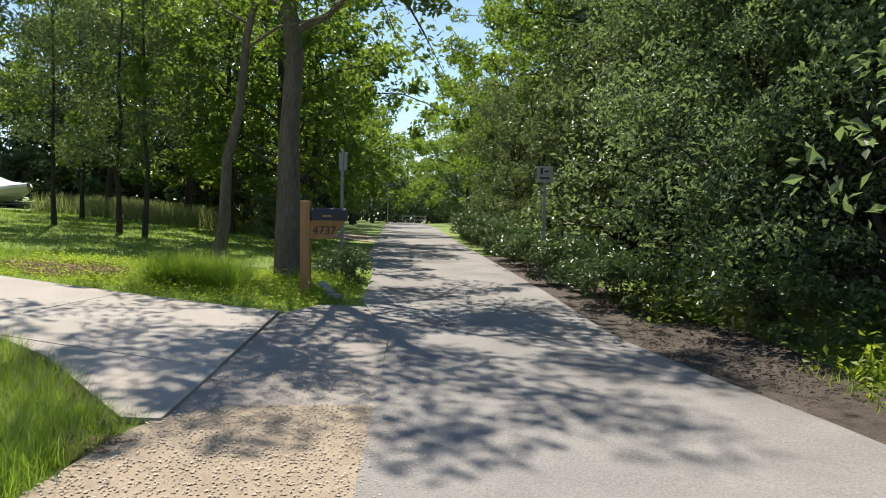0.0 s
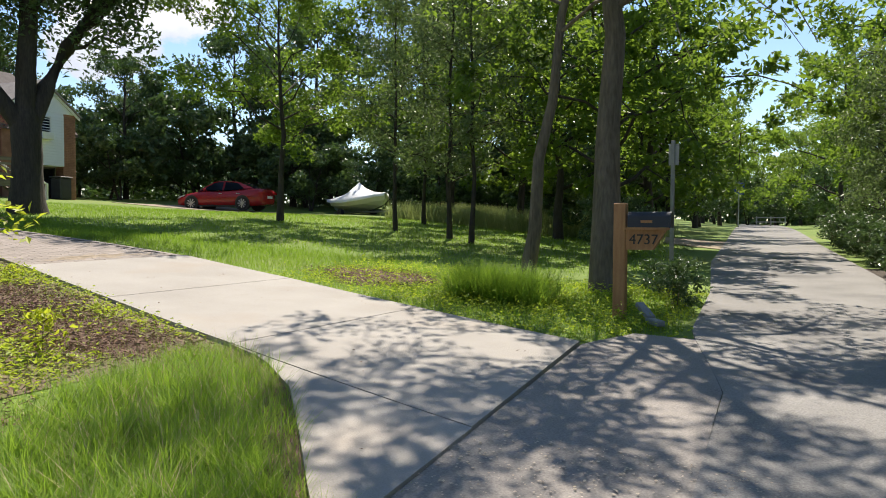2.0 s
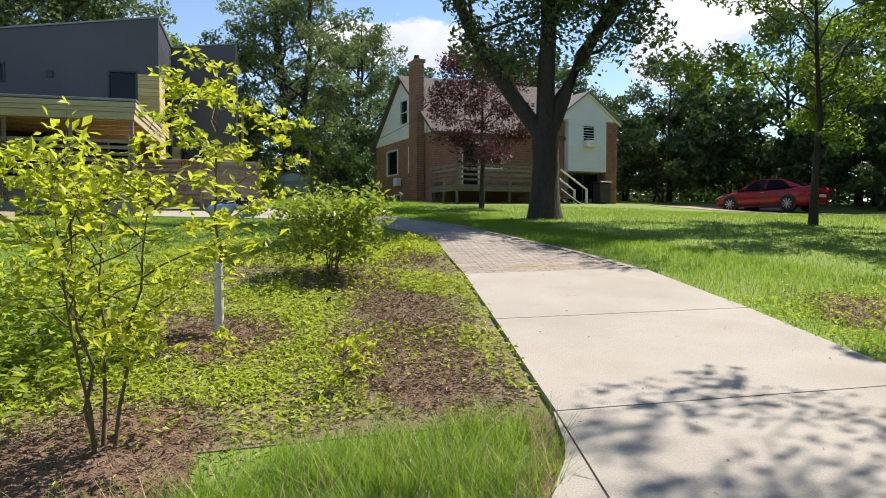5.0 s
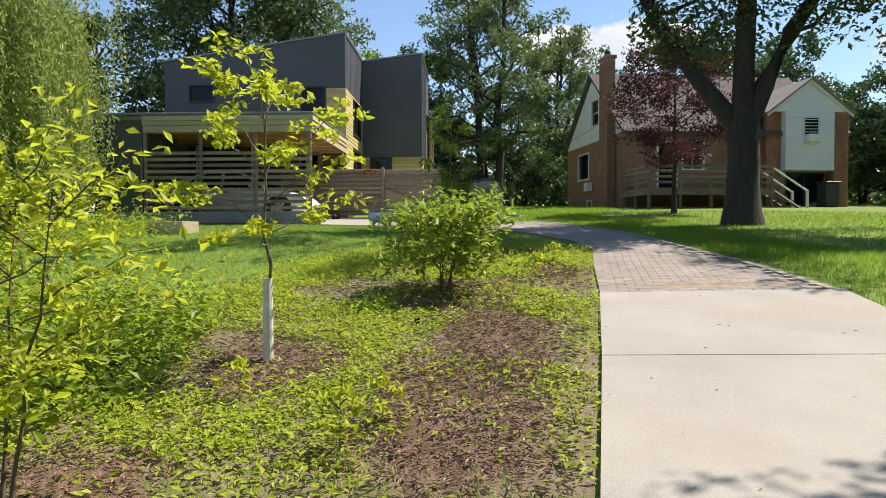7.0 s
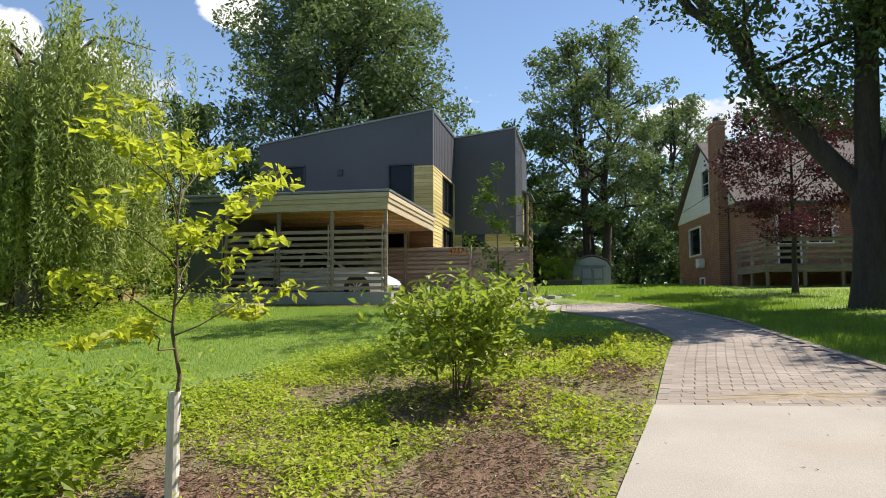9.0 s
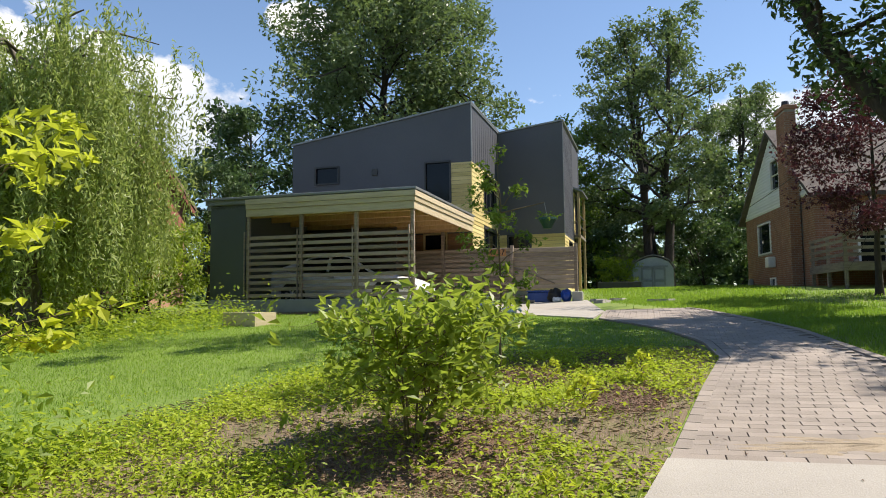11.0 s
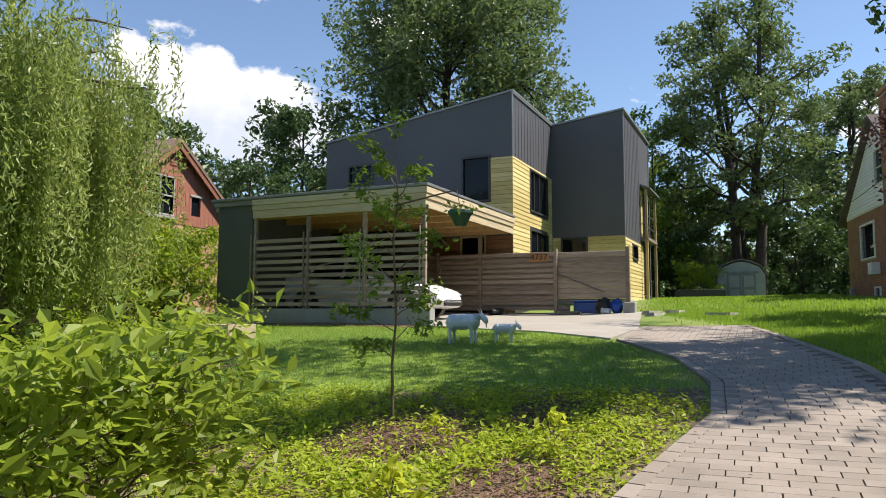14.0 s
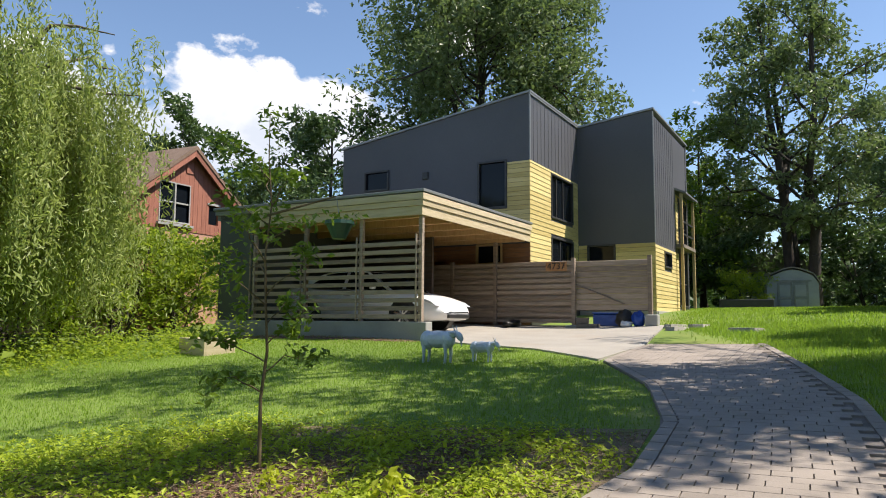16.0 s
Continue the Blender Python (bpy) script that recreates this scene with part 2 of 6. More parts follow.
RIM = material("alloy rim", (0.45, 0.46, 0.47), (0.6, 0.6, 0.61), 4, 0.3, metal=0.8)
LAMP_CLEAR = material("clear lamp lens", (0.45, 0.47, 0.5), (0.6, 0.62, 0.65), 5, 0.1)
LAMP_RED = material("red lamp lens", (0.25, 0.01, 0.01), (0.35, 0.02, 0.02), 5, 0.15)
TARP = material("white boat tarp", (0.66, 0.68, 0.70), (0.78, 0.79, 0.80), 2, 0.55, 0.3, 6)
TARP_BLUE = material("pale blue tarp", (0.40, 0.52, 0.62), (0.52, 0.63, 0.72), 2, 0.5, 0.3, 8)
HULL = material("pale boat hull", (0.45, 0.46, 0.46), (0.55, 0.56, 0.56), 2, 0.4)
GOAT_TIN = material("blue-grey painted sheet metal", (0.42, 0.48, 0.54), (0.60, 0.66, 0.71), 5, 0.5, metal=0.2)
BIN_BLUE = material("blue plastic", (0.01, 0.05, 0.28), (0.02, 0.08, 0.36), 4, 0.4)
POT_GREEN = material("dark green plastic", (0.01, 0.05, 0.035), (0.02, 0.09, 0.06), 4, 0.5)
GUARD = material("white trunk guard", (0.62, 0.60, 0.55), (0.76, 0.74, 0.70), 10, 0.6)
PLASTIC_GREY = material("grey plastic", (0.16, 0.17, 0.17), (0.26, 0.27, 0.27), 6, 0.6)

LEAF_MID = leaf_material("midsummer leaves", (0.045, 0.085, 0.016), (0.125, 0.195, 0.035), (0.26, 0.40, 0.04), 0.40, 0.42)
LEAF_DARK = leaf_material("dark glossy leaves", (0.034, 0.066, 0.025), (0.135, 0.195, 0.08), (0.10, 0.18, 0.04), 0.22, 0.36)
LEAF_HEDGE = leaf_material("silvery hedge leaves", (0.065, 0.105, 0.055), (0.26, 0.33, 0.19), (0.24, 0.36, 0.10), 0.36, 0.46, gloss=0.2)
LEAF_LIGHT = leaf_material("fresh light leaves", (0.09, 0.15, 0.014), (0.22, 0.30, 0.035), (0.46, 0.58, 0.05), 0.46, 0.45)
LEAF_YELLOW = leaf_material("yellow-green young leaves", (0.20, 0.24, 0.016), (0.44, 0.47, 0.04), (0.66, 0.74, 0.06), 0.45)
LEAF_GREY = leaf_material("grey-green leaves", (0.06, 0.092, 0.036), (0.17, 0.215, 0.10), (0.20, 0.29, 0.08), 0.30, 0.42)
LEAF_WILLOW = leaf_material("willow leaves", (0.12, 0.165, 0.035), (0.40, 0.455, 0.165), (0.46, 0.56, 0.14), 0.37, 0.45, drift=2.0)
LEAF_PURPLE = leaf_material("purple plum leaves", (0.035, 0.012, 0.018), (0.10, 0.032, 0.046), (0.12, 0.035, 0.042), 0.28)
BLADE = leaf_material("grass blades", (0.08, 0.155, 0.014), (0.225, 0.335, 0.038), (0.34, 0.53, 0.05), 0.4, 0.55)
LEAF_SHRUB = leaf_material("mixed green shrub leaves", (0.08, 0.13, 0.016), (0.27, 0.345, 0.045), (0.42, 0.54, 0.06), 0.4, 0.42)
WEED = leaf_material("weed leaves", (0.17, 0.235, 0.016), (0.43, 0.50, 0.045), (0.53, 0.65, 0.055), 0.4, 0.55)
PALE_GRASS = leaf_material("pale meadow grass", (0.14, 0.19, 0.06), (0.30, 0.34, 0.14), (0.35, 0.42, 0.14), 0.35, 0.7)


# ---- terrain ----
def ground(x, y):
    """Height of the ground, for numbers or arrays: it climbs gently from the road to the houses."""
    x, y = np.asarray(x, float), np.asarray(y, float)
    a = 16 * np.tanh(np.maximum(-x, -4) / 16)
    b = 40 * np.tanh(y / 40)
    c = 12 * np.tanh(np.maximum(-x - 22, 0) / 12)
    level = -0.22 * np.exp(-((x + 27) ** 2 + (y - 4.5) ** 2) / 20) + 0.12 * np.exp(-((x + 22) ** 2 + y ** 2) / 12) - 0.36 * np.exp(-((x + 26.5) ** 2 + (y - 29.3) ** 2) / 45)
    return level + 0.02288 * a + 0.1107 * a * a / 16 + 0.03569 * b - 0.1415 * a * b / 100 + 0.0452 * c


def gz(x, y):
    return float(ground(x, y))


# ---- mesh helpers ----
def raw_mesh(name, verts, faces, mat, smooth=False):
    """A mesh from arrays; all faces have the same number of corners."""
    verts, faces = np.asarray(verts, np.float32), np.asarray(faces, np.int32)
    me = bpy.data.meshes.new(name)
    k = faces.shape[1]
    me.vertices.add(len(verts))
    me.vertices.foreach_set("co", verts.ravel())
    me.loops.add(faces.size)
    me.loops.foreach_set("vertex_index", faces.ravel())
    me.polygons.add(len(faces))
    me.polygons.foreach_set("loop_start", np.arange(len(faces), dtype=np.int32) * k)
    me.update(calc_edges=True)
    me.validate()
    me.shade_smooth() if smooth else me.shade_flat()
    me.materials.append(mat)
    return me


def part(name, bm, mat, parent=None, label="", smooth=False):
    """Link a bmesh (or a ready mesh) as one mesh object, under a thing or a part."""
    if isinstance(bm, bpy.types.Mesh):
        me = bm
    else:
        me = bpy.data.meshes.new(name)
        bm.to_mesh(me)
        bm.free()
        me.materials.append(mat)
        me.shade_smooth() if smooth else me.shade_flat()
    ob = new(name, me)
    if parent is not None:
        ob.parent = parent
    if label:
        ob["label"] = label
    return ob


def thing(name, place, label, category, group="", rz=0.0, kind=""):
    """An empty at the thing's base, to which its parts are given."""
    ob = new(name)
    ob.empty_display_size = 0.2
    ob.matrix_basis = pose(*place, 0, 0, rz)
    return tagged(ob, label, category, group, kind)


def box(x0, x1, y0, y1, z0, z1, bevel=0.0, bm=None):
    bm = bm or bmesh.new()
    made = bmesh.ops.create_cube(bm, size=1.0, matrix=Matrix.Translation(((x0 + x1) / 2, (y0 + y1) / 2, (z0 + z1) / 2)) @ Matrix.Diagonal((abs(x1 - x0), abs(y1 - y0), abs(z1 - z0), 1)))
    if bevel:
        edges = {e for v in made["verts"] for e in v.link_edges}
        bmesh.ops.bevel(bm, geom=list(edges), offset=bevel, segments=1, affect="EDGES")
    return bm


def rod(a, b, r0, r1=None, sides=8, bm=None):
    bm = bm or bmesh.new()
    a, b = Vector(a), Vector(b)
    turn = (b - a).to_track_quat("Z", "Y").to_matrix().to_4x4()
    bmesh.ops.create_cone(bm, cap_ends=True, segments=sides, radius1=r0, radius2=r0 if r1 is None else r1, depth=(b - a).length, matrix=Matrix.Translation((a + b) / 2) @ turn)
    return bm


def prism(outline, thick, m=None, bm=None):
    """A polygon of (x, z) drawn out along y from 0 to thick."""
    bm = bm or bmesh.new()
    m = m or Matrix.Identity(4)
    f = [bm.verts.new(m @ Vector((x, 0, z))) for x, z in outline]
    g = [bm.verts.new(m @ Vector((x, thick, z))) for x, z in outline]
    bm.faces.new(f)
    bm.faces.new(g[::-1])
    for i in range(len(f)):
        j = (i + 1) % len(f)
        bm.faces.new((f[j], f[i], g[i], g[j]))
    bmesh.ops.recalc_face_normals(bm, faces=bm.faces)
    return bm


def wall_cells(a0, a1, z0, z1, holes):
    """The rectangles of a wall (a along it, z up) that are left round its openings."""
    xs = sorted({a0, a1, *[h[0] for h in holes], *[h[1] for h in holes]})
    zs = sorted({z0, z1, *[h[2] for h in holes], *[h[3] for h in holes]})
    return [(p, q, lo, hi) for p, q in zip(xs, xs[1:]) for lo, hi in zip(zs, zs[1:])
            if not any(h[0] < (p + q) / 2 < h[1] and h[2] < (lo + hi) / 2 < h[3] for h in holes)]


def weld(bm):
    """Join touching boxes into one body."""
    bmesh.ops.remove_doubles(bm, verts=bm.verts, dist=0.0005)
    seen, twice = {}, []
    for f in bm.faces:
        c = f.calc_center_median()
        key = (round(c.x, 3), round(c.y, 3), round(c.z, 3))
        if key in seen:
            twice += [f, seen[key]]
        seen[key] = f
    bmesh.ops.delete(bm, geom=list(set(twice)), context="FACES_ONLY")
    return bm


def inside(poly, x, y):
    """Which of the points lie in the polygon."""
    x, y = np.asarray(x, float), np.asarray(y, float)
    hit = np.zeros(x.shape, bool)
    for (x0, y0), (x1, y1) in zip(poly, poly[1:] + poly[:1]):
        cross = (y0 > y) != (y1 > y)
        hit ^= cross & (x < (x1 - x0) * (y - y0) / ((y1 - y0) or 1e-9) + x0)
    return hit


def resample(line, n):
    p = np.array(line, float)
    s = np.r_[0, np.cumsum(np.hypot(*np.diff(p, axis=0).T))]
    u = np.linspace(0, s[-1], n)
    return np.stack([np.interp(u, s, p[:, 0]), np.interp(u, s, p[:, 1])], 1)


def strip(name, left, right, n, m, lift, mat, depth=0.08, smooth=True):
    """A paved strip between two lines on the ground, with sides that go down into it."""
    a, b = resample(left, n), resample(right, n)
    w = np.linspace(0, 1, m)[None, :, None]
    p = a[:, None] * (1 - w) + b[:, None] * w
    z = ground(p[..., 0], p[..., 1]) + lift
    v = np.concatenate([p, z[..., None]], 2).reshape(-1, 3)
    i = np.arange(n * m).reshape(n, m)
    f = np.stack([i[:-1, :-1], i[1:, :-1], i[1:, 1:], i[:-1, 1:]], -1).reshape(-1, 4)
    rim = np.r_[i[0, :-1], i[:-1, -1], i[-1, :0:-1], i[:0:-1, 0]]
    low = v[rim] - (0, 0, depth)
    k = len(v) + np.arange(len(rim))
    r2, k2 = np.roll(rim, -1), np.roll(k, -1)
    f = np.r_[f, np.stack([rim, r2, k2, k], -1)]
    return raw_mesh(name, np.r_[v, low], f, mat, smooth=False)

# ---- plants: generators ----
def tube(path, radii, sides=7):
    """Vertices and faces of a bent, tapering tube."""
    path, radii = np.asarray(path, float), np.asarray(radii, float)
    d = np.gradient(path, axis=0)
    d /= np.linalg.norm(d, axis=1, keepdims=True) + 1e-9
    ref = np.where(np.abs(d[:, 2:3]) > 0.9, [[1.0, 0, 0]], [[0, 0, 1.0]])
    s = np.cross(d, ref)
    s /= np.linalg.norm(s, axis=1, keepdims=True)
    t = np.cross(d, s)
    a = np.linspace(0, 2 * math.pi, sides, endpoint=False)
    v = path[:, None] + radii[:, None, None] * (np.cos(a)[None, :, None] * s[:, None] + np.sin(a)[None, :, None] * t[:, None])
    i = np.arange(len(path) * sides).reshape(len(path), sides)
    j = np.roll(i, -1, 1)
    f = np.stack([i[:-1], j[:-1], j[1:], i[1:]], -1).reshape(-1, 4)
    return v.reshape(-1, 3), f


def join(parts):
    vs, fs, n = [], [], 0
    for v, f in parts:
        vs.append(v)
        fs.append(f + n)
        n += len(v)
    return np.concatenate(vs), np.concatenate(fs)


def leaves(centres, size, g, flat=0.6, narrow=0.5, droop=0.0, heading=None):
    """Folded, pointed leaves at the given places: two triangles each."""
    n = len(centres)
    normal = g.normal(size=(n, 3)) * (1 - flat) + np.array([0, 0, flat])
    normal /= np.linalg.norm(normal, axis=1, keepdims=True)
    along = g.normal(size=(n, 3)) if heading is None else heading + g.normal(size=(n, 3)) * 0.35
    along -= (along * normal).sum(1, keepdims=True) * normal
    along /= np.linalg.norm(along, axis=1, keepdims=True) + 1e-9
    along[:, 2] -= droop
    side = np.cross(normal, along)
    ln = (size * g.uniform(0.65, 1.3, n))[:, None]
    w = ln * narrow
    base = centres - along * ln / 2
    tip = centres + along * ln / 2 - normal * ln * 0.08
    mid = centres + normal * ln * 0.08
    v = np.stack([base, mid + side * w / 2, tip, mid - side * w / 2], 1).reshape(-1, 3)
    i = np.arange(n)[:, None] * 4
    f = np.concatenate([i + [0, 1, 2], i + [0, 2, 3]], 0)
    return v, f


def bend(a, b, n, g, wob, lift=0.0):
    """A wandering line from a to b."""
    u = np.linspace(0, 1, n)[:, None]
    p = np.asarray(a)[None] * (1 - u) + np.asarray(b)[None] * u
    p += g.normal(size=(n, 3)) * wob * np.sin(u * math.pi)
    p[:, 2] += lift * np.sin(u[:, 0] * math.pi)
    return p


def tree_parts(seed, h, r, z0, reach, limbs, count, leaf, clump, lean=(0, 0), fork=None, ground_crown=False, stems=1, twigs=3, flat=0.5, narrow=0.5, top=0.85, spread=1.0, squash=0.75):
    """Wood and leaves of one tree or shrub. z0: where the crown begins; reach: its half width."""
    g = np.random.default_rng(seed)
    wood, tips = [], []
    for s in range(stems):
        az0 = g.uniform(0, 2 * math.pi)
        out = 0 if stems == 1 else reach * 0.45
        end = np.array([lean[0] + math.cos(az0) * out, lean[1] + math.sin(az0) * out, h * top])
        trunk = bend((0 if stems == 1 else math.cos(az0) * r * 2, 0 if stems == 1 else math.sin(az0) * r * 2, -0.15), end, 9, g, h * 0.007 + 0.004)
        k = np.linspace(0, 1, 9)
        rad = r * (1 - 0.82 * k)
        rad[0] *= 1.35
        rad[1] *= 1.06
        wood.append(tube(trunk, rad, 10 if r > 0.12 else 6))
        for q in (0.8, 0.9, 1.0):
            tips.append(trunk[-1] * q + trunk[-3] * (1 - q))
        for i in range(limbs):
            f = (i + g.uniform(0.2, 0.8)) / limbs
            zs = z0 + (h * 0.92 - z0) * f * 0.85
            ks = np.clip((zs + 0.15) / (h * top + 0.15), 0.03, 0.97)
            start = np.array([np.interp(ks, k, trunk[:, c]) for c in range(3)])
            az = i * 2.39996 + g.uniform(-0.5, 0.5) + s
            prof = math.sin(math.pi * min(1, 0.22 + 0.72 * f)) if not ground_crown else math.cos(f * 1.25)
            ln = reach * spread * (0.45 + 0.6 * prof) * g.uniform(0.75, 1.12)
            rise = ln * (0.25 + 0.75 * f) * g.uniform(0.6, 1.2)
            tip = start + np.array([math.cos(az) * ln, math.sin(az) * ln, rise])
            tip[2] = min(tip[2], h * g.uniform(0.92, 1.04))
            path = bend(start, tip, 6, g, ln * 0.05, ln * 0.08)
            r0 = max(0.006, r * (1 - 0.8 * ks) * 0.5)
            wood.append(tube(path, np.linspace(r0, r0 * 0.2, 6), 5))
            tips += [path[3], path[4], path[5]]
            for t in range(twigs):
                b0 = path[g.integers(2, 5)]
                b1 = b0 + g.normal(size=3) * ln * 0.28 + (tip - start) * 0.12
                tw = bend(b0, b1, 4, g, ln * 0.03)
                wood.append(tube(tw, np.linspace(r0 * 0.4, r0 * 0.1, 4), 4))
                tips += [tw[-1], tw[-2]]
    if fork:
        bole = bend((0, 0, -0.1), (0, 0, 2.75), 8, g, 0.02)
        wood.append(tube(bole, [0.53, 0.44, 0.39, 0.37, 0.36, 0.36, 0.36, 0.26], 12))
    for (a, b, ra, rb) in fork or ():
        path = bend(a, b, 7, g, 0.12)
        wood.append(tube(path, np.linspace(ra, rb, 7), 9))
        tips += [path[2], path[3], path[4], path[5], path[-1]]
        for i in range(7):
            st = path[2 + i % 5]
            e = st + np.array([*(g.normal(size=2) * reach * 0.38), abs(g.normal()) * reach * 0.22 + 0.3])
            p2 = bend(st, e, 5, g, 0.1)
            wood.append(tube(p2, np.linspace(rb * 0.7, 0.015, 5), 5))
            tips += [p2[-1], p2[-2], p2[-3]]
    tips = np.array(tips)
    tips = tips[tips[:, 2] > (0.12 if ground_crown else z0 * 0.9)]
    own = g.integers(0, len(tips), count)
    size = g.uniform(0.55, 1.25, len(tips))[own][:, None] * clump
    off = g.normal(size=(count, 3))
    off *= (g.uniform(0.2, 1, (count, 1)) ** 0.5) / (np.linalg.norm(off, axis=1, keepdims=True) + 1e-9)
    c = tips[own] + off * size * np.array([1, 1, squash])
    if ground_crown:
        c[:, 2] = np.abs(c[:, 2] - 0.05) + 0.05
    return join(wood), leaves(c, leaf, g, flat, narrow)


def plant(name, x, y, made, bark, leaf, label, category, group="", rz=0.0, trunk_name="trunk", scale=1.0):
    """A tree or shrub as a thing of two parts."""
    ob = thing(name, (x, y, gz(x, y)), label, category, group, rz)
    ob.scale = (scale,) * 3
    (wv, wf), (lv, lf) = made
    part(trunk_name, raw_mesh("wood", wv, wf, bark, True), bark, ob)
    part("crown", raw_mesh("leaves", lv, lf, leaf), leaf, ob)
    return ob


def again(ob, x, y, rz, scale=1.0):
    c = copy_thing(ob, pose(x, y, gz(x, y), 0, 0, rz))
    c.scale = (scale,) * 3
    return c


# ---- ground, road and drive ----
gx = np.r_[-1800, -700, -300, -150, -100, -75, -60, np.arange(-50, 12.1, 0.5), 16, 24, 40, 80, 200, 600, 1800]
gy = np.r_[-1800, -600, -200, -80, -45, -28, np.arange(-18, 50.1, 0.5), 60, 75, 100, 150, 300, 700, 1800]
mx, my = np.meshgrid(gx, gy, indexing="ij")
gi = np.arange(mx.size).reshape(mx.shape)
ground_me = raw_mesh("ground", np.stack([mx, my, ground(mx, my)], -1).reshape(-1, 3), np.stack([gi[:-1, :-1], gi[1:, :-1], gi[1:, 1:], gi[:-1, 1:]], -1).reshape(-1, 4), LAWN, True)
tagged(part("ground", ground_me, LAWN), "grassy ground that climbs gently to the houses", "ground", kind="structure")

ROAD_R = [(3.6, -14), (3.3, -4), (2.95, 2), (2.66, 4.26), (2.2, 5.9), (1.82, 7.5), (1.6, 11.1), (1.0, 18.4), (0.4, 27), (-0.97, 56), (-3.2, 95)]
ROAD_L = [(0.0, -14), (-0.2, -4), (-0.36, 2), (-0.44, 3.5), (-0.5, 5.5), (-0.55, 7.4), (-1.1, 9.7), (-1.3, 13.2), (-1.9, 18.6), (-2.4, 27), (-4.4, 56), (-7, 95)]
tagged(part("road", strip("road", ROAD_L, ROAD_R, 170, 9, 0.030, ASPHALT), ASPHALT), "narrow lane of worn grey asphalt", "road", kind="structure")
APRON_L, APRON_R = [(-1.72, 4.15), (-1.8, 5.7), (-1.93, 8.5), (-1.6, 9.3)], [(-0.40, 3.6), (-0.5, 5.5), (-0.56, 7.4), (-0.96, 9.3)]
tagged(part("pavement", strip("apron", APRON_L, APRON_R, 24, 6, 0.022, ASPHALT_OLD), ASPHALT_OLD), "patched older asphalt between drive and lane", "pavement", kind="structure")
SHOULDER_L, SHOULDER_R = [(-1.3, -8), (-1.7, 0), (-1.95, 3), (-1.85, 4.3), (-1.5, 4.75)], [(-0.1, -8), (-0.3, 0), (-0.38, 3), (-0.40, 4.2), (-0.45, 4.9)]
tagged(part("ground", strip("shoulder", SHOULDER_L, SHOULDER_R, 40, 8, 0.026, GRAVEL), GRAVEL), "tan gravel shoulder beside the lane", "gravel", kind="structure")
SIDE_L, SIDE_R = [(-10, 31.5), (-5, 30), (-2.3, 28)], [(-10, 27.5), (-5, 26.5), (-2.1, 23.5)]
tagged(part("pavement", strip("side_drive", SIDE_L, SIDE_R, 16, 5, 0.024, GRAVEL), GRAVEL), "pale gravel side drive off the lane", "driveway", kind="structure")
NEIGH_L, NEIGH_R = [(-18.6, 26.9), (-22, 29.6), (-30, 31.9)], [(-18.8, 26.2), (-23, 26.6), (-30, 25.2)]
tagged(part("pavement", strip("gravel_drive", NEIGH_L, NEIGH_R, 20, 5, 0.02, GRAVEL), GRAVEL), "pale gravel parking strip beside the brick house", "driveway", kind="structure")

SOUTH = [(-1.8, 5.7), (-4.46, 6.48), (-6.93, 7.14), (-9.45, 7.78), (-11.65, 8.26), (-13.3, 8.66), (-14.7, 8.66), (-16.5, 8.24), (-18.6, 7.3)]
NORTH = [(-1.95, 8.5), (-4.1, 9.18), (-6.6, 9.88), (-9.25, 10.42), (-11, 10.46), (-13.5, 10.3), (-15.9, 10.2), (-18.4, 9.8), (-20.9, 9.3)]
drive = thing("driveway", (0, 0, 0), "pale broom-finished concrete drive in four slabs", "driveway", kind="structure")
for i in range(3):
    a, b, c, d = (np.array(p) for p in (SOUTH[i], SOUTH[i + 1], NORTH[i], NORTH[i + 1]))
    e0, e1 = (b - a) * 0.003, (d - c) * 0.003
    part("slab", strip("slab", [a + e0, b - e0], [c + e1, d - e1], 12, 10, 0.045, CONCRETE, 0.15), CONCRETE, drive)
FLARE_IN, FLARE_OUT = [(-1.80, 5.688), (-4.455, 6.468)], [(-1.74, 4.38), (-1.98, 4.36), (-2.6, 5.06), (-3.23, 5.75), (-3.9, 6.25), (-4.46, 6.46)]
part("slab", strip("slab", FLARE_OUT, FLARE_IN, 16, 6, 0.042, CONCRETE, 0.15), CONCRETE, drive)
APR = [(-18.6, 7.3), (-20.9, 7.4), (-27.6, 6.6), (-27.6, -2.0), (-22.2, -2.0), (-22.05, 3.0), (-20.6, 5.6)]
tagged(part("pavement", strip("apron_slab", [(-18.75, 7.2), (-20.4, 5.7), (-21.95, 2.9), (-22.2, -1.8)], [(-21.0, 7.42), (-27.4, 6.9), (-27.6, 3), (-27.7, -1.8)], 20, 6, 0.03, CONCRETE), CONCRETE), "pale concrete apron in front of the carport", "pavement", kind="structure")
PAVE_S, PAVE_N = SOUTH[3:] + [(-21.6, 7.45)], NORTH[3:-1] + [(-21.6, 9.3)]
PAVE_POLY = PAVE_S + PAVE_N[::-1]
tagged(part("pavement", strip("paver_bed", PAVE_S, PAVE_N, 30, 6, 0.018, JOINT), JOINT), "dark grit bed under the brick pavers", "pavement", kind="structure")
DRIVE_POLY = [(-1.75, 4.38)] + FLARE_OUT[1:] + SOUTH[2:] + [(-20.75, 7.5), (-27.4, 6.9), (-27.6, -2), (-22.1, -2), (-21.9, 3.0), (-20.5, 5.7), (-18.7, 7.25)][:1] + NORTH[::-1]
ROAD_POLY = ROAD_L + ROAD_R[::-1]
KEEP_OFF = [DRIVE_POLY, ROAD_POLY, APRON_L + APRON_R[::-1], SHOULDER_L + SHOULDER_R[::-1], APR, SIDE_L + SIDE_R[::-1], NEIGH_L + NEIGH_R[::-1]]


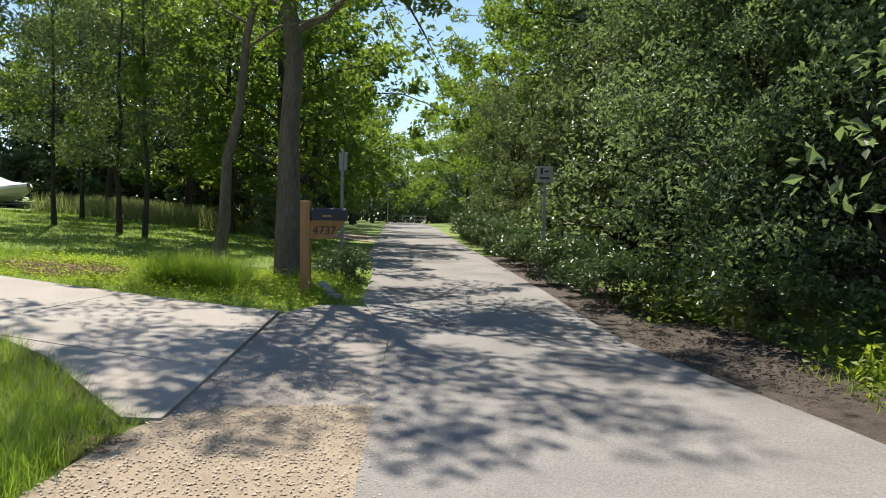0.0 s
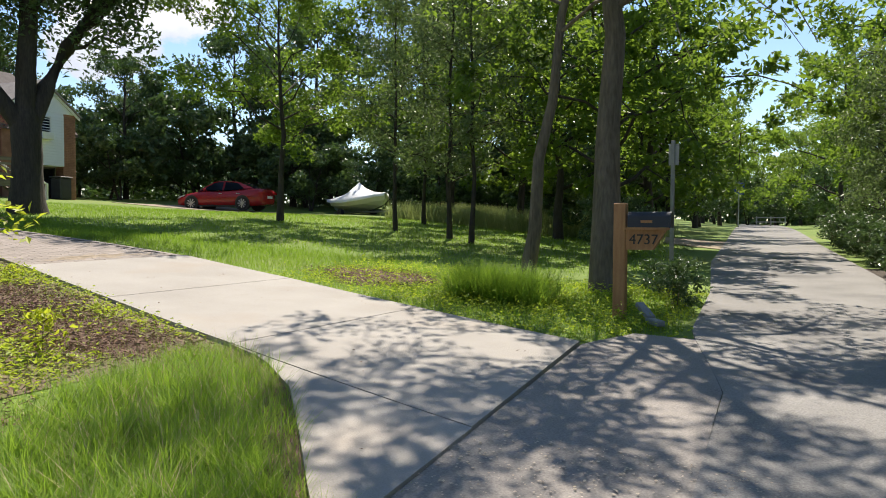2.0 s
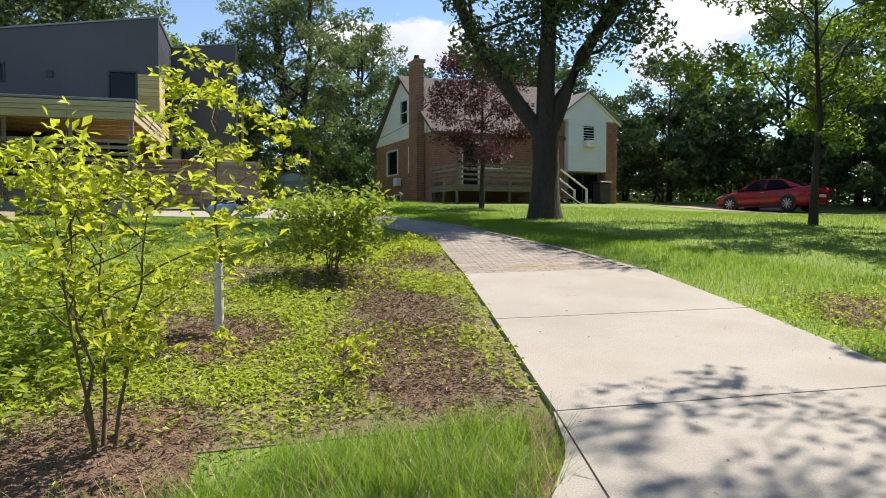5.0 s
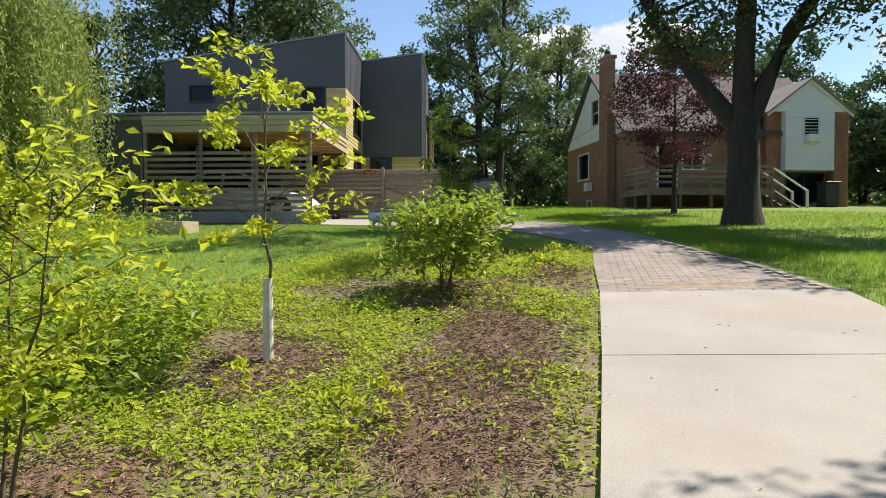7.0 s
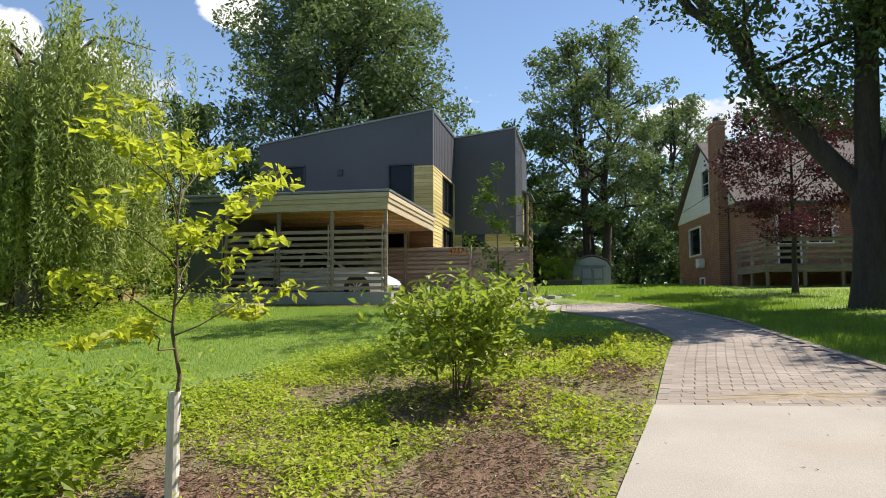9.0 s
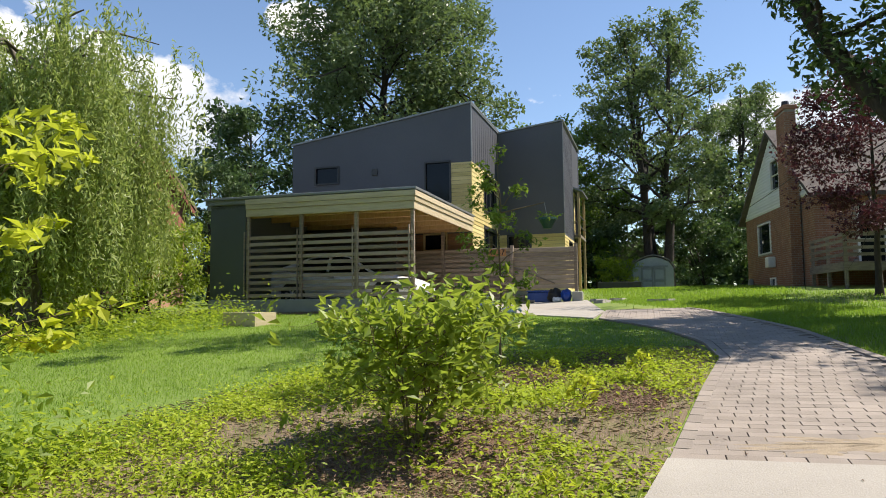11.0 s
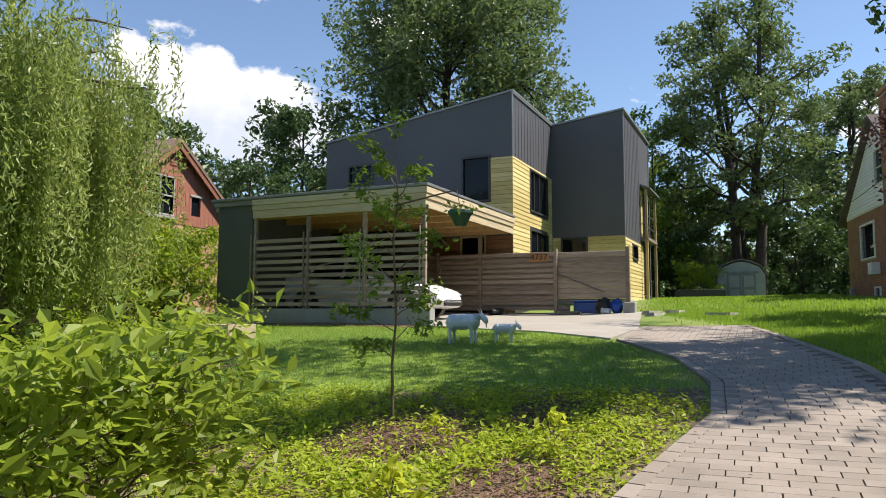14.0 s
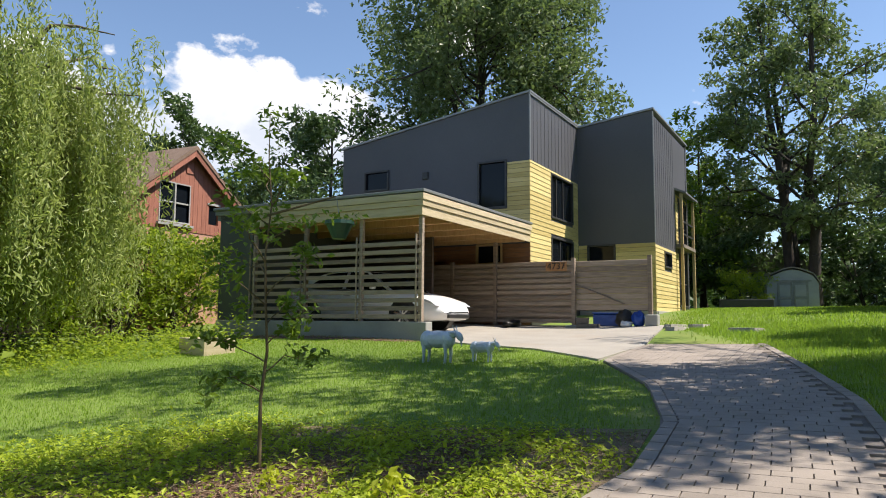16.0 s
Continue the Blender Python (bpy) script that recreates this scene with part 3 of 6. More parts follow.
def paved(x, y):
    out = np.zeros(np.shape(x), bool)
    for p in KEEP_OFF:
        out |= inside(p, x, y)
    return out

# ---- the modern house ----
def wall_panel(name, parent, axis, at, thick, a0, a1, z0, z1, holes, mat, label=""):
    """A wall with real openings. axis 'x': it runs along x, its outer face at y = at and its body behind it."""
    bm = bmesh.new()
    for p, q, lo, hi in wall_cells(a0, a1, z0, z1, holes):
        if axis == "x":
            box(p, q, at, at + thick, lo, hi, bm=bm)
        else:
            box(at - thick, at, p, q, lo, hi, bm=bm)
    return part(name, weld(bm), mat, parent, label)


def boards(name, parent, axis, at, a0, a1, z0, z1, holes, mat, pitch=0.135, proud=0.022):
    """Lapped boards over a wall, every length of board a piece of its own."""
    shared = {}
    z = z0
    while z < z1 - 0.02:
        top = min(z + pitch - 0.008, z1)
        cuts = [(h[0], h[1]) for h in holes if h[2] < top - 0.01 and h[3] > z + 0.01]
        runs, s = [], a0
        for c0, c1 in sorted(cuts):
            if c0 - s > 0.02:
                runs.append((s, c0))
            s = max(s, c1)
        if a1 - s > 0.02:
            runs.append((s, a1))
        for p, q in runs:
            key = (round(q - p, 3), round(top - z, 3))
            if key not in shared:
                ln, hh = key
                v = [(0, 0, 0), (0, proud, 0), (0, proud * 0.45, hh), (0, 0, hh), (ln, 0, 0), (ln, proud, 0), (ln, proud * 0.45, hh), (ln, 0, hh)]
                v = [(c[0], -c[1], c[2]) if axis == "x" else (c[1], c[0], c[2]) for c in v]
                f = [(0, 1, 2, 3), (7, 6, 5, 4), (0, 4, 5, 1), (1, 5, 6, 2), (2, 6, 7, 3), (3, 7, 4, 0)]
                shared[key] = raw_mesh("board", v, f if axis == "x" else [t[::-1] for t in f], mat)
            ob = new(name, shared[key])
            ob.parent = parent
            ob.location = (p, at, z) if axis == "x" else (at, p, z)
        z += pitch


def window(parent, axis, at, a0, a1, z0, z1, trim, mull=(), cross=(), depth=0.07, glass=None, name="window"):
    """A window set in its opening: frame bars and one pane of glass a light. Outer side: -y for axis 'x', +x for axis 'y'."""
    w = thing(name, (0, 0, 0), "", "")
    w.parent = parent
    for k in ("label", "category"):
        if k in w:
            del w[k]

    def bar(p, q, lo, hi, out, back, nm, mat):
        bm = box(p, q, at - out, at + back, lo, hi, 0.004) if axis == "x" else box(at - back, at + out, p, q, lo, hi, 0.004)
        part(nm, bm, mat, w)

    t = 0.06
    for p, q, lo, hi in ((a0 - t, a1 + t, z1, z1 + t), (a0 - t, a1 + t, z0 - t, z0), (a0 - t, a0, z0, z1), (a1, a1 + t, z0, z1)):
        bar(p, q, lo, hi, 0.045, 0.12, "frame", trim)
    for m in mull:
        bar(m - 0.022, m + 0.022, z0, z1, 0.0, 0.08, "mullion", trim)
    for c in cross:
        bar(a0, a1, c - 0.02, c + 0.02, 0.0, 0.075, "glazing_bar", trim)
    edges = [a0, *mull, a1]
    for p, q in zip(edges, edges[1:]):
        bm = box(p + 0.002, q - 0.002, at + depth - 0.03, at + depth - 0.02, z0 + 0.002, z1 - 0.002) if axis == "x" else box(at - depth + 0.02, at - depth + 0.03, p + 0.002, q - 0.002, z0 + 0.002, z1 - 0.002)
        part("pane", bm, glass or GLASS, w)
    return w


HB = 1.70
house = thing("house", (-21.86, 2.78, HB), "modern house in charcoal panels and yellow pine siding with carport", "house", rz=86.0)


def hz(z):
    return z - HB


# carport: footing, screen of slats, posts, roof
part("foundation", box(-5.92, 0.16, -0.04, 0.22, hz(1.2), hz(2.14), 0.015), CONCRETE_GREY, house, "grey cast concrete footing wall")
part("foundation", box(-5.92, -5.72, 0.22, 5.9, hz(1.2), hz(2.14), 0.01), CONCRETE_GREY, house)
part("wall", box(-5.9, -4.80, 0.0, 5.9, hz(2.143), hz(4.74), 0.01), GREY_WALL, house, "plain grey-green store wall")
slat_me = bpy.data.meshes.new("slat")
bm = box(-4.76, 0.0, -0.02, 0.018, 0, 0.092, 0.006)
bm.to_mesh(slat_me)
bm.free()
slat_me.materials.append(FENCE_WOOD)
for i in range(10):
    s = part("slat", slat_me, FENCE_WOOD, house)
    s.location.z = hz(2.2 + 0.172 * i)
for u in (-4.74, -3.15, -1.57, -0.03):
    part("post", box(u - 0.045, u + 0.045, 0.022, 0.112, hz(2.14), hz(4.4), 0.006), FENCE_WOOD, house)
    part("post", box(u - 0.085, u - 0.05, -0.055, -0.022, hz(2.16), hz(3.98), 0.004), FENCE_WOOD, house)
    part("post", box(u + 0.05, u + 0.085, -0.055, -0.022, hz(2.16), hz(3.98), 0.004), FENCE_WOOD, house)
part("roof", box(-6.0, 0.0, 0.0, 5.88, hz(4.62), hz(4.86)), FLASHING, house, "flat grey carport roof")
part("ceiling", box(-4.78, -0.02, 0.03, 5.85, hz(4.56), hz(4.616)), SOFFIT, house, "new timber boarding")
for v in (0.25, 1.35, 2.45, 3.55, 4.65, 5.6):
    part("beam", box(-4.78, -0.03, v - 0.045, v + 0.045, hz(4.37), hz(4.557), 0.005), SOFFIT, house)
for lo, hi, out in ((4.38, 4.575, 0.02), (4.58, 4.70, 0.05), (4.705, 4.845, 0.075)):
    part("fascia", box(-4.76, out, -out - 0.03, -out, hz(lo), hz(hi), 0.004), FASCIA, house)
    part("fascia", box(out, out + 0.03, -out - 0.03, 5.86, hz(lo), hz(hi), 0.004), FASCIA, house)
part("flashing", box(-6.06, 0.125, -0.12, 5.86, hz(4.862), hz(4.93), 0.008), FLASHING, house)
part("fascia", box(-6.04, -4.765, -0.05, 0.0, hz(4.745), hz(4.86)), FLASHING, house)

# added partition behind the parked car, near-black to deepen the carport's shade
wall_panel("wall", house, "x", 3.45, 0.1, -4.78, -1.75, hz(1.8), hz(4.36), [], SHADE_BOARD, "added near-black partition that darkens the carport behind the slats")
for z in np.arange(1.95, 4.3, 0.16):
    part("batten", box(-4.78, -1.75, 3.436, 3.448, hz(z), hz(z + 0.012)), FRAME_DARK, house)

# upper block over the carport
F1 = 5.95
H1 = [(-5.72, -4.88, hz(6.34), hz(6.88)), (-1.59, -0.76, hz(5.48), hz(6.79)), (-1.64, -0.91, hz(3.84), hz(4.33))]
wall_panel("wall", house, "x", F1, 0.2, -6.66, 0.0, hz(1.6), hz(7.4), H1, GREY_PANEL, "flat charcoal panels")
part("wall", prism([(-6.66, hz(7.4)), (0.0, hz(7.4)), (0.0, hz(8.75)), (-6.66, hz(7.77))], 0.2, pose(0, F1, 0)), GREY_PANEL, house)
S1 = [(7.66, 9.56, hz(5.36), hz(6.64)), (7.66, 9.56, hz(3.98), hz(4.68))]
wall_panel("wall", house, "y", 0.0, 0.2, F1 + 0.2, 10.17, hz(1.6), hz(8.72), S1, GREY_PANEL, "charcoal standing-seam panels")
part("wall", prism([(-6.66, hz(1.6)), (0.0, hz(1.6)), (0.0, hz(8.75)), (-6.66, hz(7.77))], 0.2, pose(0, 15.6, 0)), GREY_PANEL, house)
part("wall", box(-6.66, -6.46, F1 + 0.2, 15.6, hz(1.6), hz(7.74)), GREY_PANEL, house)
part("roof", prism([(-6.72, hz(7.775)), (0.05, hz(8.76)), (0.05, hz(8.82)), (-6.72, hz(7.835))], 9.9, pose(0, F1 - 0.05, 0)), FLASHING, house, "single-pitch grey metal roof")
part("coping", box(0.0, 0.04, F1 - 0.04, 10.13, hz(8.70), hz(8.757)), FLASHING, house)
for a in np.arange(F1 + 0.3, 10.1, 0.3):
    part("standing_seam", box(0.0, 0.009, a - 0.005, a + 0.005, hz(6.80), hz(8.69)), GREY_PANEL, house)
part("corner_trim", box(0.0, 0.03, F1 - 0.03, F1 + 0.03, hz(6.79), hz(8.74)), FLASHING, house)
part("vent", box(-3.57, -3.36, F1 - 0.05, F1, hz(6.5), hz(6.73), 0.01), FRAME_DARK, house)
window(house, "x", F1, *H1[0], FRAME_DARK)
window(house, "x", F1, *H1[1], FRAME_DARK)
window(house, "x", F1, *H1[2], FRAME_WOOD)
window(house, "y", 0.0, *S1[0], FRAME_DARK, mull=(8.15, 8.75))
window(house, "y", 0.0, *S1[1], FRAME_DARK, mull=(8.45,))

# rear block, proud of the first
F2 = 10.17
H2 = [(0.38, 1.21, hz(4.1), hz(4.62))]
U2 = 2.53
wall_panel("wall", house, "x", F2, 0.2, 0.0, U2, hz(1.6), hz(8.6), H2, GREY_PANEL, "flat charcoal panels")
part("wall", prism([(0.0, hz(8.6)), (U2, hz(8.6)), (U2, hz(9.0)), (0.0, hz(8.68))], 0.2, pose(0, F2, 0)), GREY_PANEL, house)
S2 = [(11.5, 12.5, hz(4.02), hz(4.45)), (13.9, 15.3, hz(2.75), hz(4.75)), (13.9, 15.3, hz(5.0), hz(6.55))]
wall_panel("wall", house, "y", U2, 0.2, F2 + 0.2, 15.5, hz(1.6), hz(8.85), S2, GREY_PANEL)
part("wall", prism([(0.0, hz(1.6)), (U2, hz(1.6)), (U2, hz(9.0)), (0.0, hz(8.68))], 0.2, pose(0, 15.6, 0)), GREY_PANEL, house)
part("roof", prism([(-0.0, hz(8.69)), (U2 + 0.05, hz(9.01)), (U2 + 0.05, hz(9.07)), (-0.0, hz(8.75))], 5.7, pose(0, F2 - 0.05, 0)), FLASHING, house)
for a in np.arange(F2 + 0.3, 13.4, 0.3):
    part("standing_seam", box(U2, U2 + 0.009, a - 0.005, a + 0.005, hz(4.7), hz(8.84)), GREY_PANEL, house)
part("corner_trim", box(U2, U2 + 0.025, F2 - 0.02, F2 + 0.03, hz(4.67), hz(8.96)), FLASHING, house)
window(house, "x", F2, *H2[0], FRAME_DARK)
window(house, "y", U2, *S2[0], FRAME_DARK)
for s in S2[1:]:
    window(house, "y", U2, *s, FRAME_DARK, mull=(14.35, 14.8), cross=((s[2] * 0.6 + s[3] * 0.4),))
for v in (13.5, 15.7):
    part("post", box(U2 + 0.16, U2 + 0.26, v - 0.05, v + 0.05, hz(2.4), hz(6.75), 0.005), FRAME_WOOD, house)
part("balcony", box(U2 + 0.004, U2 + 0.28, 13.45, 15.75, hz(4.8), hz(4.93), 0.01), DECK, house)
part("porch_roof", prism([(0.004, 0.16), (0.40, 0.0), (0.40, 0.06), (0.004, 0.24)], 2.4, pose(U2, 13.42, hz(6.74))), FLASHING, house)
for z in (5.3, 5.75):
    part("rail", box(U2 + 0.19, U2 + 0.23, 13.55, 15.65, hz(z), hz(z + 0.05)), FRAME_DARK, house)
part("foundation", box(0.0, U2 + 0.05, F2 + 0.1, 15.55, hz(1.5), hz(2.5), 0.01), CONCRETE_GREY, house)
# pine boards
hole = [(h[0] - 0.062, h[1] + 0.062, h[2] - 0.062, h[3] + 0.062) for h in H1]
boards("siding_board", house, "x", F1 - 0.003, -0.69, 0.02, hz(4.94), hz(6.76), hole, SIDING)
# under the carport: boards coloured darker than the pine to deepen the shade
boards("siding_board", house, "x", F1 - 0.003, -4.7, 0.02, hz(1.95), hz(4.36), hole, SHADE_CEDAR)
boards("siding_board", house, "x", F1 - 0.003, -1.66, -0.69, hz(4.94), hz(5.40), [], SIDING)
hole = [(h[0] - 0.062, h[1] + 0.062, h[2] - 0.062, h[3] + 0.062) for h in S1]
boards("siding_board", house, "y", 0.003, F1 - 0.02, 10.14, hz(2.52), hz(6.77), hole, SIDING)
part("foundation", box(0.004, 0.07, F1 - 0.02, F2 - 0.08, hz(1.5), hz(2.50), 0.01), FRAME_DARK, house, "dark footing behind the entry fence")
part("foundation", box(0.004, U2 + 0.04, F2 - 0.07, F2 - 0.004, hz(1.5), hz(2.50), 0.01), CONCRETE_GREY, house)
hole = [(h[0] - 0.062, h[1] + 0.062, h[2] - 0.062, h[3] + 0.062) for h in H2]
boards("siding_board", house, "x", F2 - 0.003, 0.03, U2 + 0.02, hz(2.52), hz(4.67), hole, SIDING)
hole = [(h[0] - 0.062, h[1] + 0.062, h[2] - 0.062, h[3] + 0.062) for h in S2]
boards("siding_board", house, "y", U2 + 0.003, F2 - 0.02, 13.85, hz(2.5), hz(4.62), hole, SIDING)
boards("siding_board", house, "y", U2 + 0.003, 13.45, 15.5, hz(4.95), hz(6.74), hole, SIDING)


def number_plate(parent, m, text="4737", size=0.2, ink=BLACK, name="number"):
    """House numbers as raised letters, one mesh."""
    cu = bpy.data.curves.new(name, "FONT")
    cu.body, cu.size, cu.extrude, cu.align_x, cu.align_y = text, size, 0.006, "CENTER", "CENTER"
    cu.materials.append(ink)
    tmp = bpy.data.objects.new(name, cu)
    me = bpy.data.meshes.new_from_object(tmp)
    bpy.data.objects.remove(tmp)
    ob = part(name, me, ink, parent)
    ob.matrix_basis = m
    return ob


# slatted entry fence
FW = 5.6
fence = thing("fence", (-21.86, 2.78, HB), "weathered horizontal board entry fence with house number plate", "fence", rz=86.0)
bm = box(-4.6, 1.36, FW - 0.028, FW + 0.018, 0, 0.104, 0.008)
me_a = bpy.data.meshes.new("slat")
bm.to_mesh(me_a)
bm.free()
me_a.materials.append(FENCE_WOOD)
bm = box(1.44, 3.46, FW + 0.06, FW + 0.1, 0, 0.137, 0.01)
me_b = bpy.data.meshes.new("slat")
bm.to_mesh(me_b)
bm.free()
me_b.materials.append(FENCE_WOOD)
bm = box(-4.6, 1.36, FW + 0.022, FW + 0.05, 0, 0.12, 0.004)
me_c = bpy.data.meshes.new("back_slat")
bm.to_mesh(me_c)
bm.free()
me_c.materials.append(FENCE_WOOD)
for i in range(10):
    s = part("back_slat", me_c, FENCE_WOOD, fence)
    s.location.z = hz(2.205 + i * 0.156)
for i in range(11):
    s = part("slat", me_a, FENCE_WOOD, fence)
    s.location.z = hz(2.12 + i * 0.156)
for i in range(9):
    s = part("slat", me_b, FENCE_WOOD, fence)
    s.location.z = hz(2.46 + i * 0.146)
for u, lo in ((-2.3, 1.8), (-0.9, 1.8), (1.40, 1.85), (3.42, 1.9)):
    part("post", box(u - 0.05, u + 0.05, FW - 0.07, FW + 0.055, hz(lo), hz(3.86 if u != -0.9 else 4.38), 0.006), FENCE_WOOD, fence)
for u in (1.35, 3.45):
    part("footing", box(u - 0.16, u + 0.16, FW - 0.14, FW + 0.16, hz(1.7), hz(2.06 if u < 2 else 2.35), 0.02), CONCRETE_GREY, fence)
part("number_board", box(0.62, 1.22, FW - 0.035, FW - 0.022, hz(3.52), hz(3.76), 0.003), CEDAR, fence)
number_plate(fence, pose(0.92, FW - 0.04, hz(3.64), 90, 0, 0), size=0.26)
part("step", box(1.55, 2.1, FW - 0.28, FW + 0.02, hz(1.85), hz(2.1), 0.01), DECK, fence)
part("step", box(1.48, 1.8, FW - 0.1, FW + 0.05, hz(2.1), hz(2.26), 0.01), DECK, fence)
part("beam", box(-4.6, 1.3, FW + 0.06, FW + 0.14, hz(1.86), hz(2.05), 0.01), FRAME_DARK, fence)
part("handrail", rod((1.45, FW + 0.03, hz(3.15)), (2.75, FW + 0.03, hz(2.62)), 0.018), DECK, fence)


def hpt(u, w):
    """Plan place of a point given along and behind the carport's front."""
    return -21.86 + 0.0698 * u - 0.9976 * w, 2.78 + 0.9976 * u + 0.0698 * w


# stored things under the entry landing
bx, by = hpt(2.2, 6.1)
bin_ = thing("storage_bin", (bx, by, gz(bx, by)), "blue plastic storage bin under the landing", "bin", rz=86)
bmx = box(-0.38, 0.38, -0.22, 0.22, 0, 0.34, 0.03)
part("tub", bmx, BIN_BLUE, bin_)
part("lid", box(-0.4, 0.4, -0.24, 0.24, 0.342, 0.375, 0.01), BIN_BLUE, bin_)


def sack(name, u, w, size, mat, label, seed):
    x, y = hpt(u, w)
    ob = thing(name, (x, y, gz(x, y)), label, "bag")
    bm = bmesh.new()
    bmesh.ops.create_icosphere(bm, subdivisions=3, radius=1.0)
    for v in bm.verts:
        k = 1 + 0.28 * noise.noise(v.co * 1.8 + Vector((seed, 0, 0))) + 0.1 * noise.noise(v.co * 5 + Vector((seed, 3, 0)))
        v.co = Vector((v.co.x * size[0] * k, v.co.y * size[1] * k, max(-0.02, (v.co.z * 0.5 + 0.46) * size[2] * k)))
    part("sack", bm, mat, ob, smooth=True)


sack("tarp_bundle", 3.1, 5.6, (0.17, 0.16, 0.42), BIN_BLUE, "crumpled blue tarp beside the fence footing", 1)
sack("sack", 2.82, 5.5, (0.16, 0.15, 0.2), TARP, "pale sack under the landing", 2)
sack("black_bag", 2.72, 5.7, (0.26, 0.22, 0.45), BLACK, "black refuse bag under the landing", 3)
sack("black_bag", -0.3, 5.35, (0.5, 0.2, 0.22), BLACK, "black heap beneath the board fence", 4)
for u, w in ((4.1, 5.2), (4.7, 4.9), (4.3, 4.3), (5.9, 3.2)):
    x, y = hpt(u, w)
    ob = thing("stepping_stone", (x, y, gz(x, y) - 0.02), "pale flat stone slab lying in the grass", "stone", "slabs in the grass", rz=40 * u)
    bm = bmesh.new()
    bmesh.ops.create_cone(bm, cap_ends=True, segments=7, radius1=0.34, radius2=0.3, depth=0.09, matrix=Matrix.Translation((0, 0, 0.045)) @ Matrix.Diagonal((1.3, 0.8, 1, 1)))
    part("slab", bm, CONCRETE, ob)


# ---- brick house ----
bh = thing("brick_house", (-38.49, 13.7, 2.2), "old red-brown brick house with white siding gables", "house", rz=4.0)


def bz(z):
    return z - 2.2


BW, BD, EAVE = 8.3, 9.3, 5.6            # gable width, front length, eave height
GH = [(1.85, 3.45, bz(4.0), bz(5.15)), (5.1, 5.75, bz(4.0), bz(5.12)), (3.3, 3.85, bz(2.55), bz(2.9))]
wall_panel("wall", bh, "x", 0.0, 0.25, 0, BW, bz(1.8), bz(EAVE), GH, MORTAR, "red-brown brick wall")
GW = (4.0, 4.95, bz(6.35), bz(7.45))
MIDX, APEX = 4.15, 8.55
gable = bmesh.new()
for p, q, lo, hi in wall_cells(2.7, 5.6, bz(EAVE), bz(7.55), [GW]):
    box(p, q, -0.02, 0.2, lo, hi, bm=gable)
prism([(-0.05, bz(EAVE)), (2.7, bz(EAVE)), (2.7, bz(7.55))], 0.22, pose(0, -0.02, 0), gable)
prism([(5.6, bz(EAVE)), (BW + 0.05, bz(EAVE)), (5.6, bz(7.55))], 0.22, pose(0, -0.02, 0), gable)
prism([(2.7, bz(7.55)), (5.6, bz(7.55)), (MIDX, bz(APEX))], 0.22, pose(0, -0.02, 0), gable)
part("gable", weld(gable), WHITE, bh, "white lapped vinyl siding")
for i in range(24):
    z = EAVE + 0.05 + i * 0.118
    f = max(0.0, (z - EAVE) / (APEX - EAVE))
    level = 6.28 < z < 7.52
    for p, q in ((MIDX - 4.1 * (1 - f), 3.93 if level else MIDX), (5.02 if level else MIDX, MIDX + 4.1 * (1 - f))):
        if q - p > 0.1:
            part("siding_board", prism([(0, 0), (0, 0.11), (-0.012, 0.11), (-0.026, 0)], q - p, pose(p, -0.022, bz(z), 0, 0, 0) @ Matrix(((0, 1, 0, 0), (1, 0, 0, 0), (0, 0, 1, 0), (0, 0, 0, 1)))), WHITE, bh)
for h in GH:
    window(bh, "x", 0.0, *h, WHITE_TRIM)
window(bh, "x", -0.02, *GW, WHITE_TRIM, cross=(bz(6.9),))
part("chimney", box(6.2, 7.15, -0.42, -0.05, bz(1.8), bz(8.75), 0.01), MORTAR, bh, "tall brick chimney stack")
part("chimney", box(6.14, 7.21, -0.48, 0.0, bz(8.75), bz(8.9), 0.01), BRICK, bh)
part("chimney_pot", rod((6.68, -0.23, bz(8.9)), (6.68, -0.23, bz(9.15)), 0.16, 0.12, 10), BLACK, bh)
FH = [(1.35, 2.1, bz(3.16), bz(5.1)), (2.4, 3.25, bz(4.05), bz(5.2)), (6.9, 8.5, bz(2.4), bz(3.86))]
wall_panel("wall", bh, "y", BW, 0.25, 0.25, BD, bz(1.8), bz(EAVE), FH, MORTAR)
part("wall", box(0, 0.25, 0.25, BD, bz(1.8), bz(EAVE)), BRICK, bh)
part("wall", box(0.25, BW - 0.25, BD - 0.25, BD, bz(1.8), bz(EAVE)), BRICK, bh)
part("wall", prism([(0.0, bz(EAVE)), (BW, bz(EAVE)), (MIDX, bz(APEX))], 0.2, pose(0, BD - 0.2, 0)), WHITE, bh)
window(bh, "y", BW, *FH[0], WHITE_TRIM, name="door", cross=(bz(4.0),))
window(bh, "y", BW, *FH[1], WHITE_TRIM, mull=(2.82,), cross=(bz(4.6),))
window(bh, "y", BW, *FH[2], FRAME_DARK, mull=(7.7,))
for x0, x1, za, zb in ((-0.35, MIDX, EAVE - 0.2, APEX + 0.05), (MIDX, BW + 0.35, APEX + 0.05, EAVE - 0.2)):
    part("roof", prism([(x0, bz(za)), (x1, bz(zb)), (x1, bz(zb + 0.14)), (x0, bz(za + 0.14))], BD + 0.5, pose(0, -0.25, 0)), SHINGLE_DARK, bh, "dark weathered shingled roof slope")
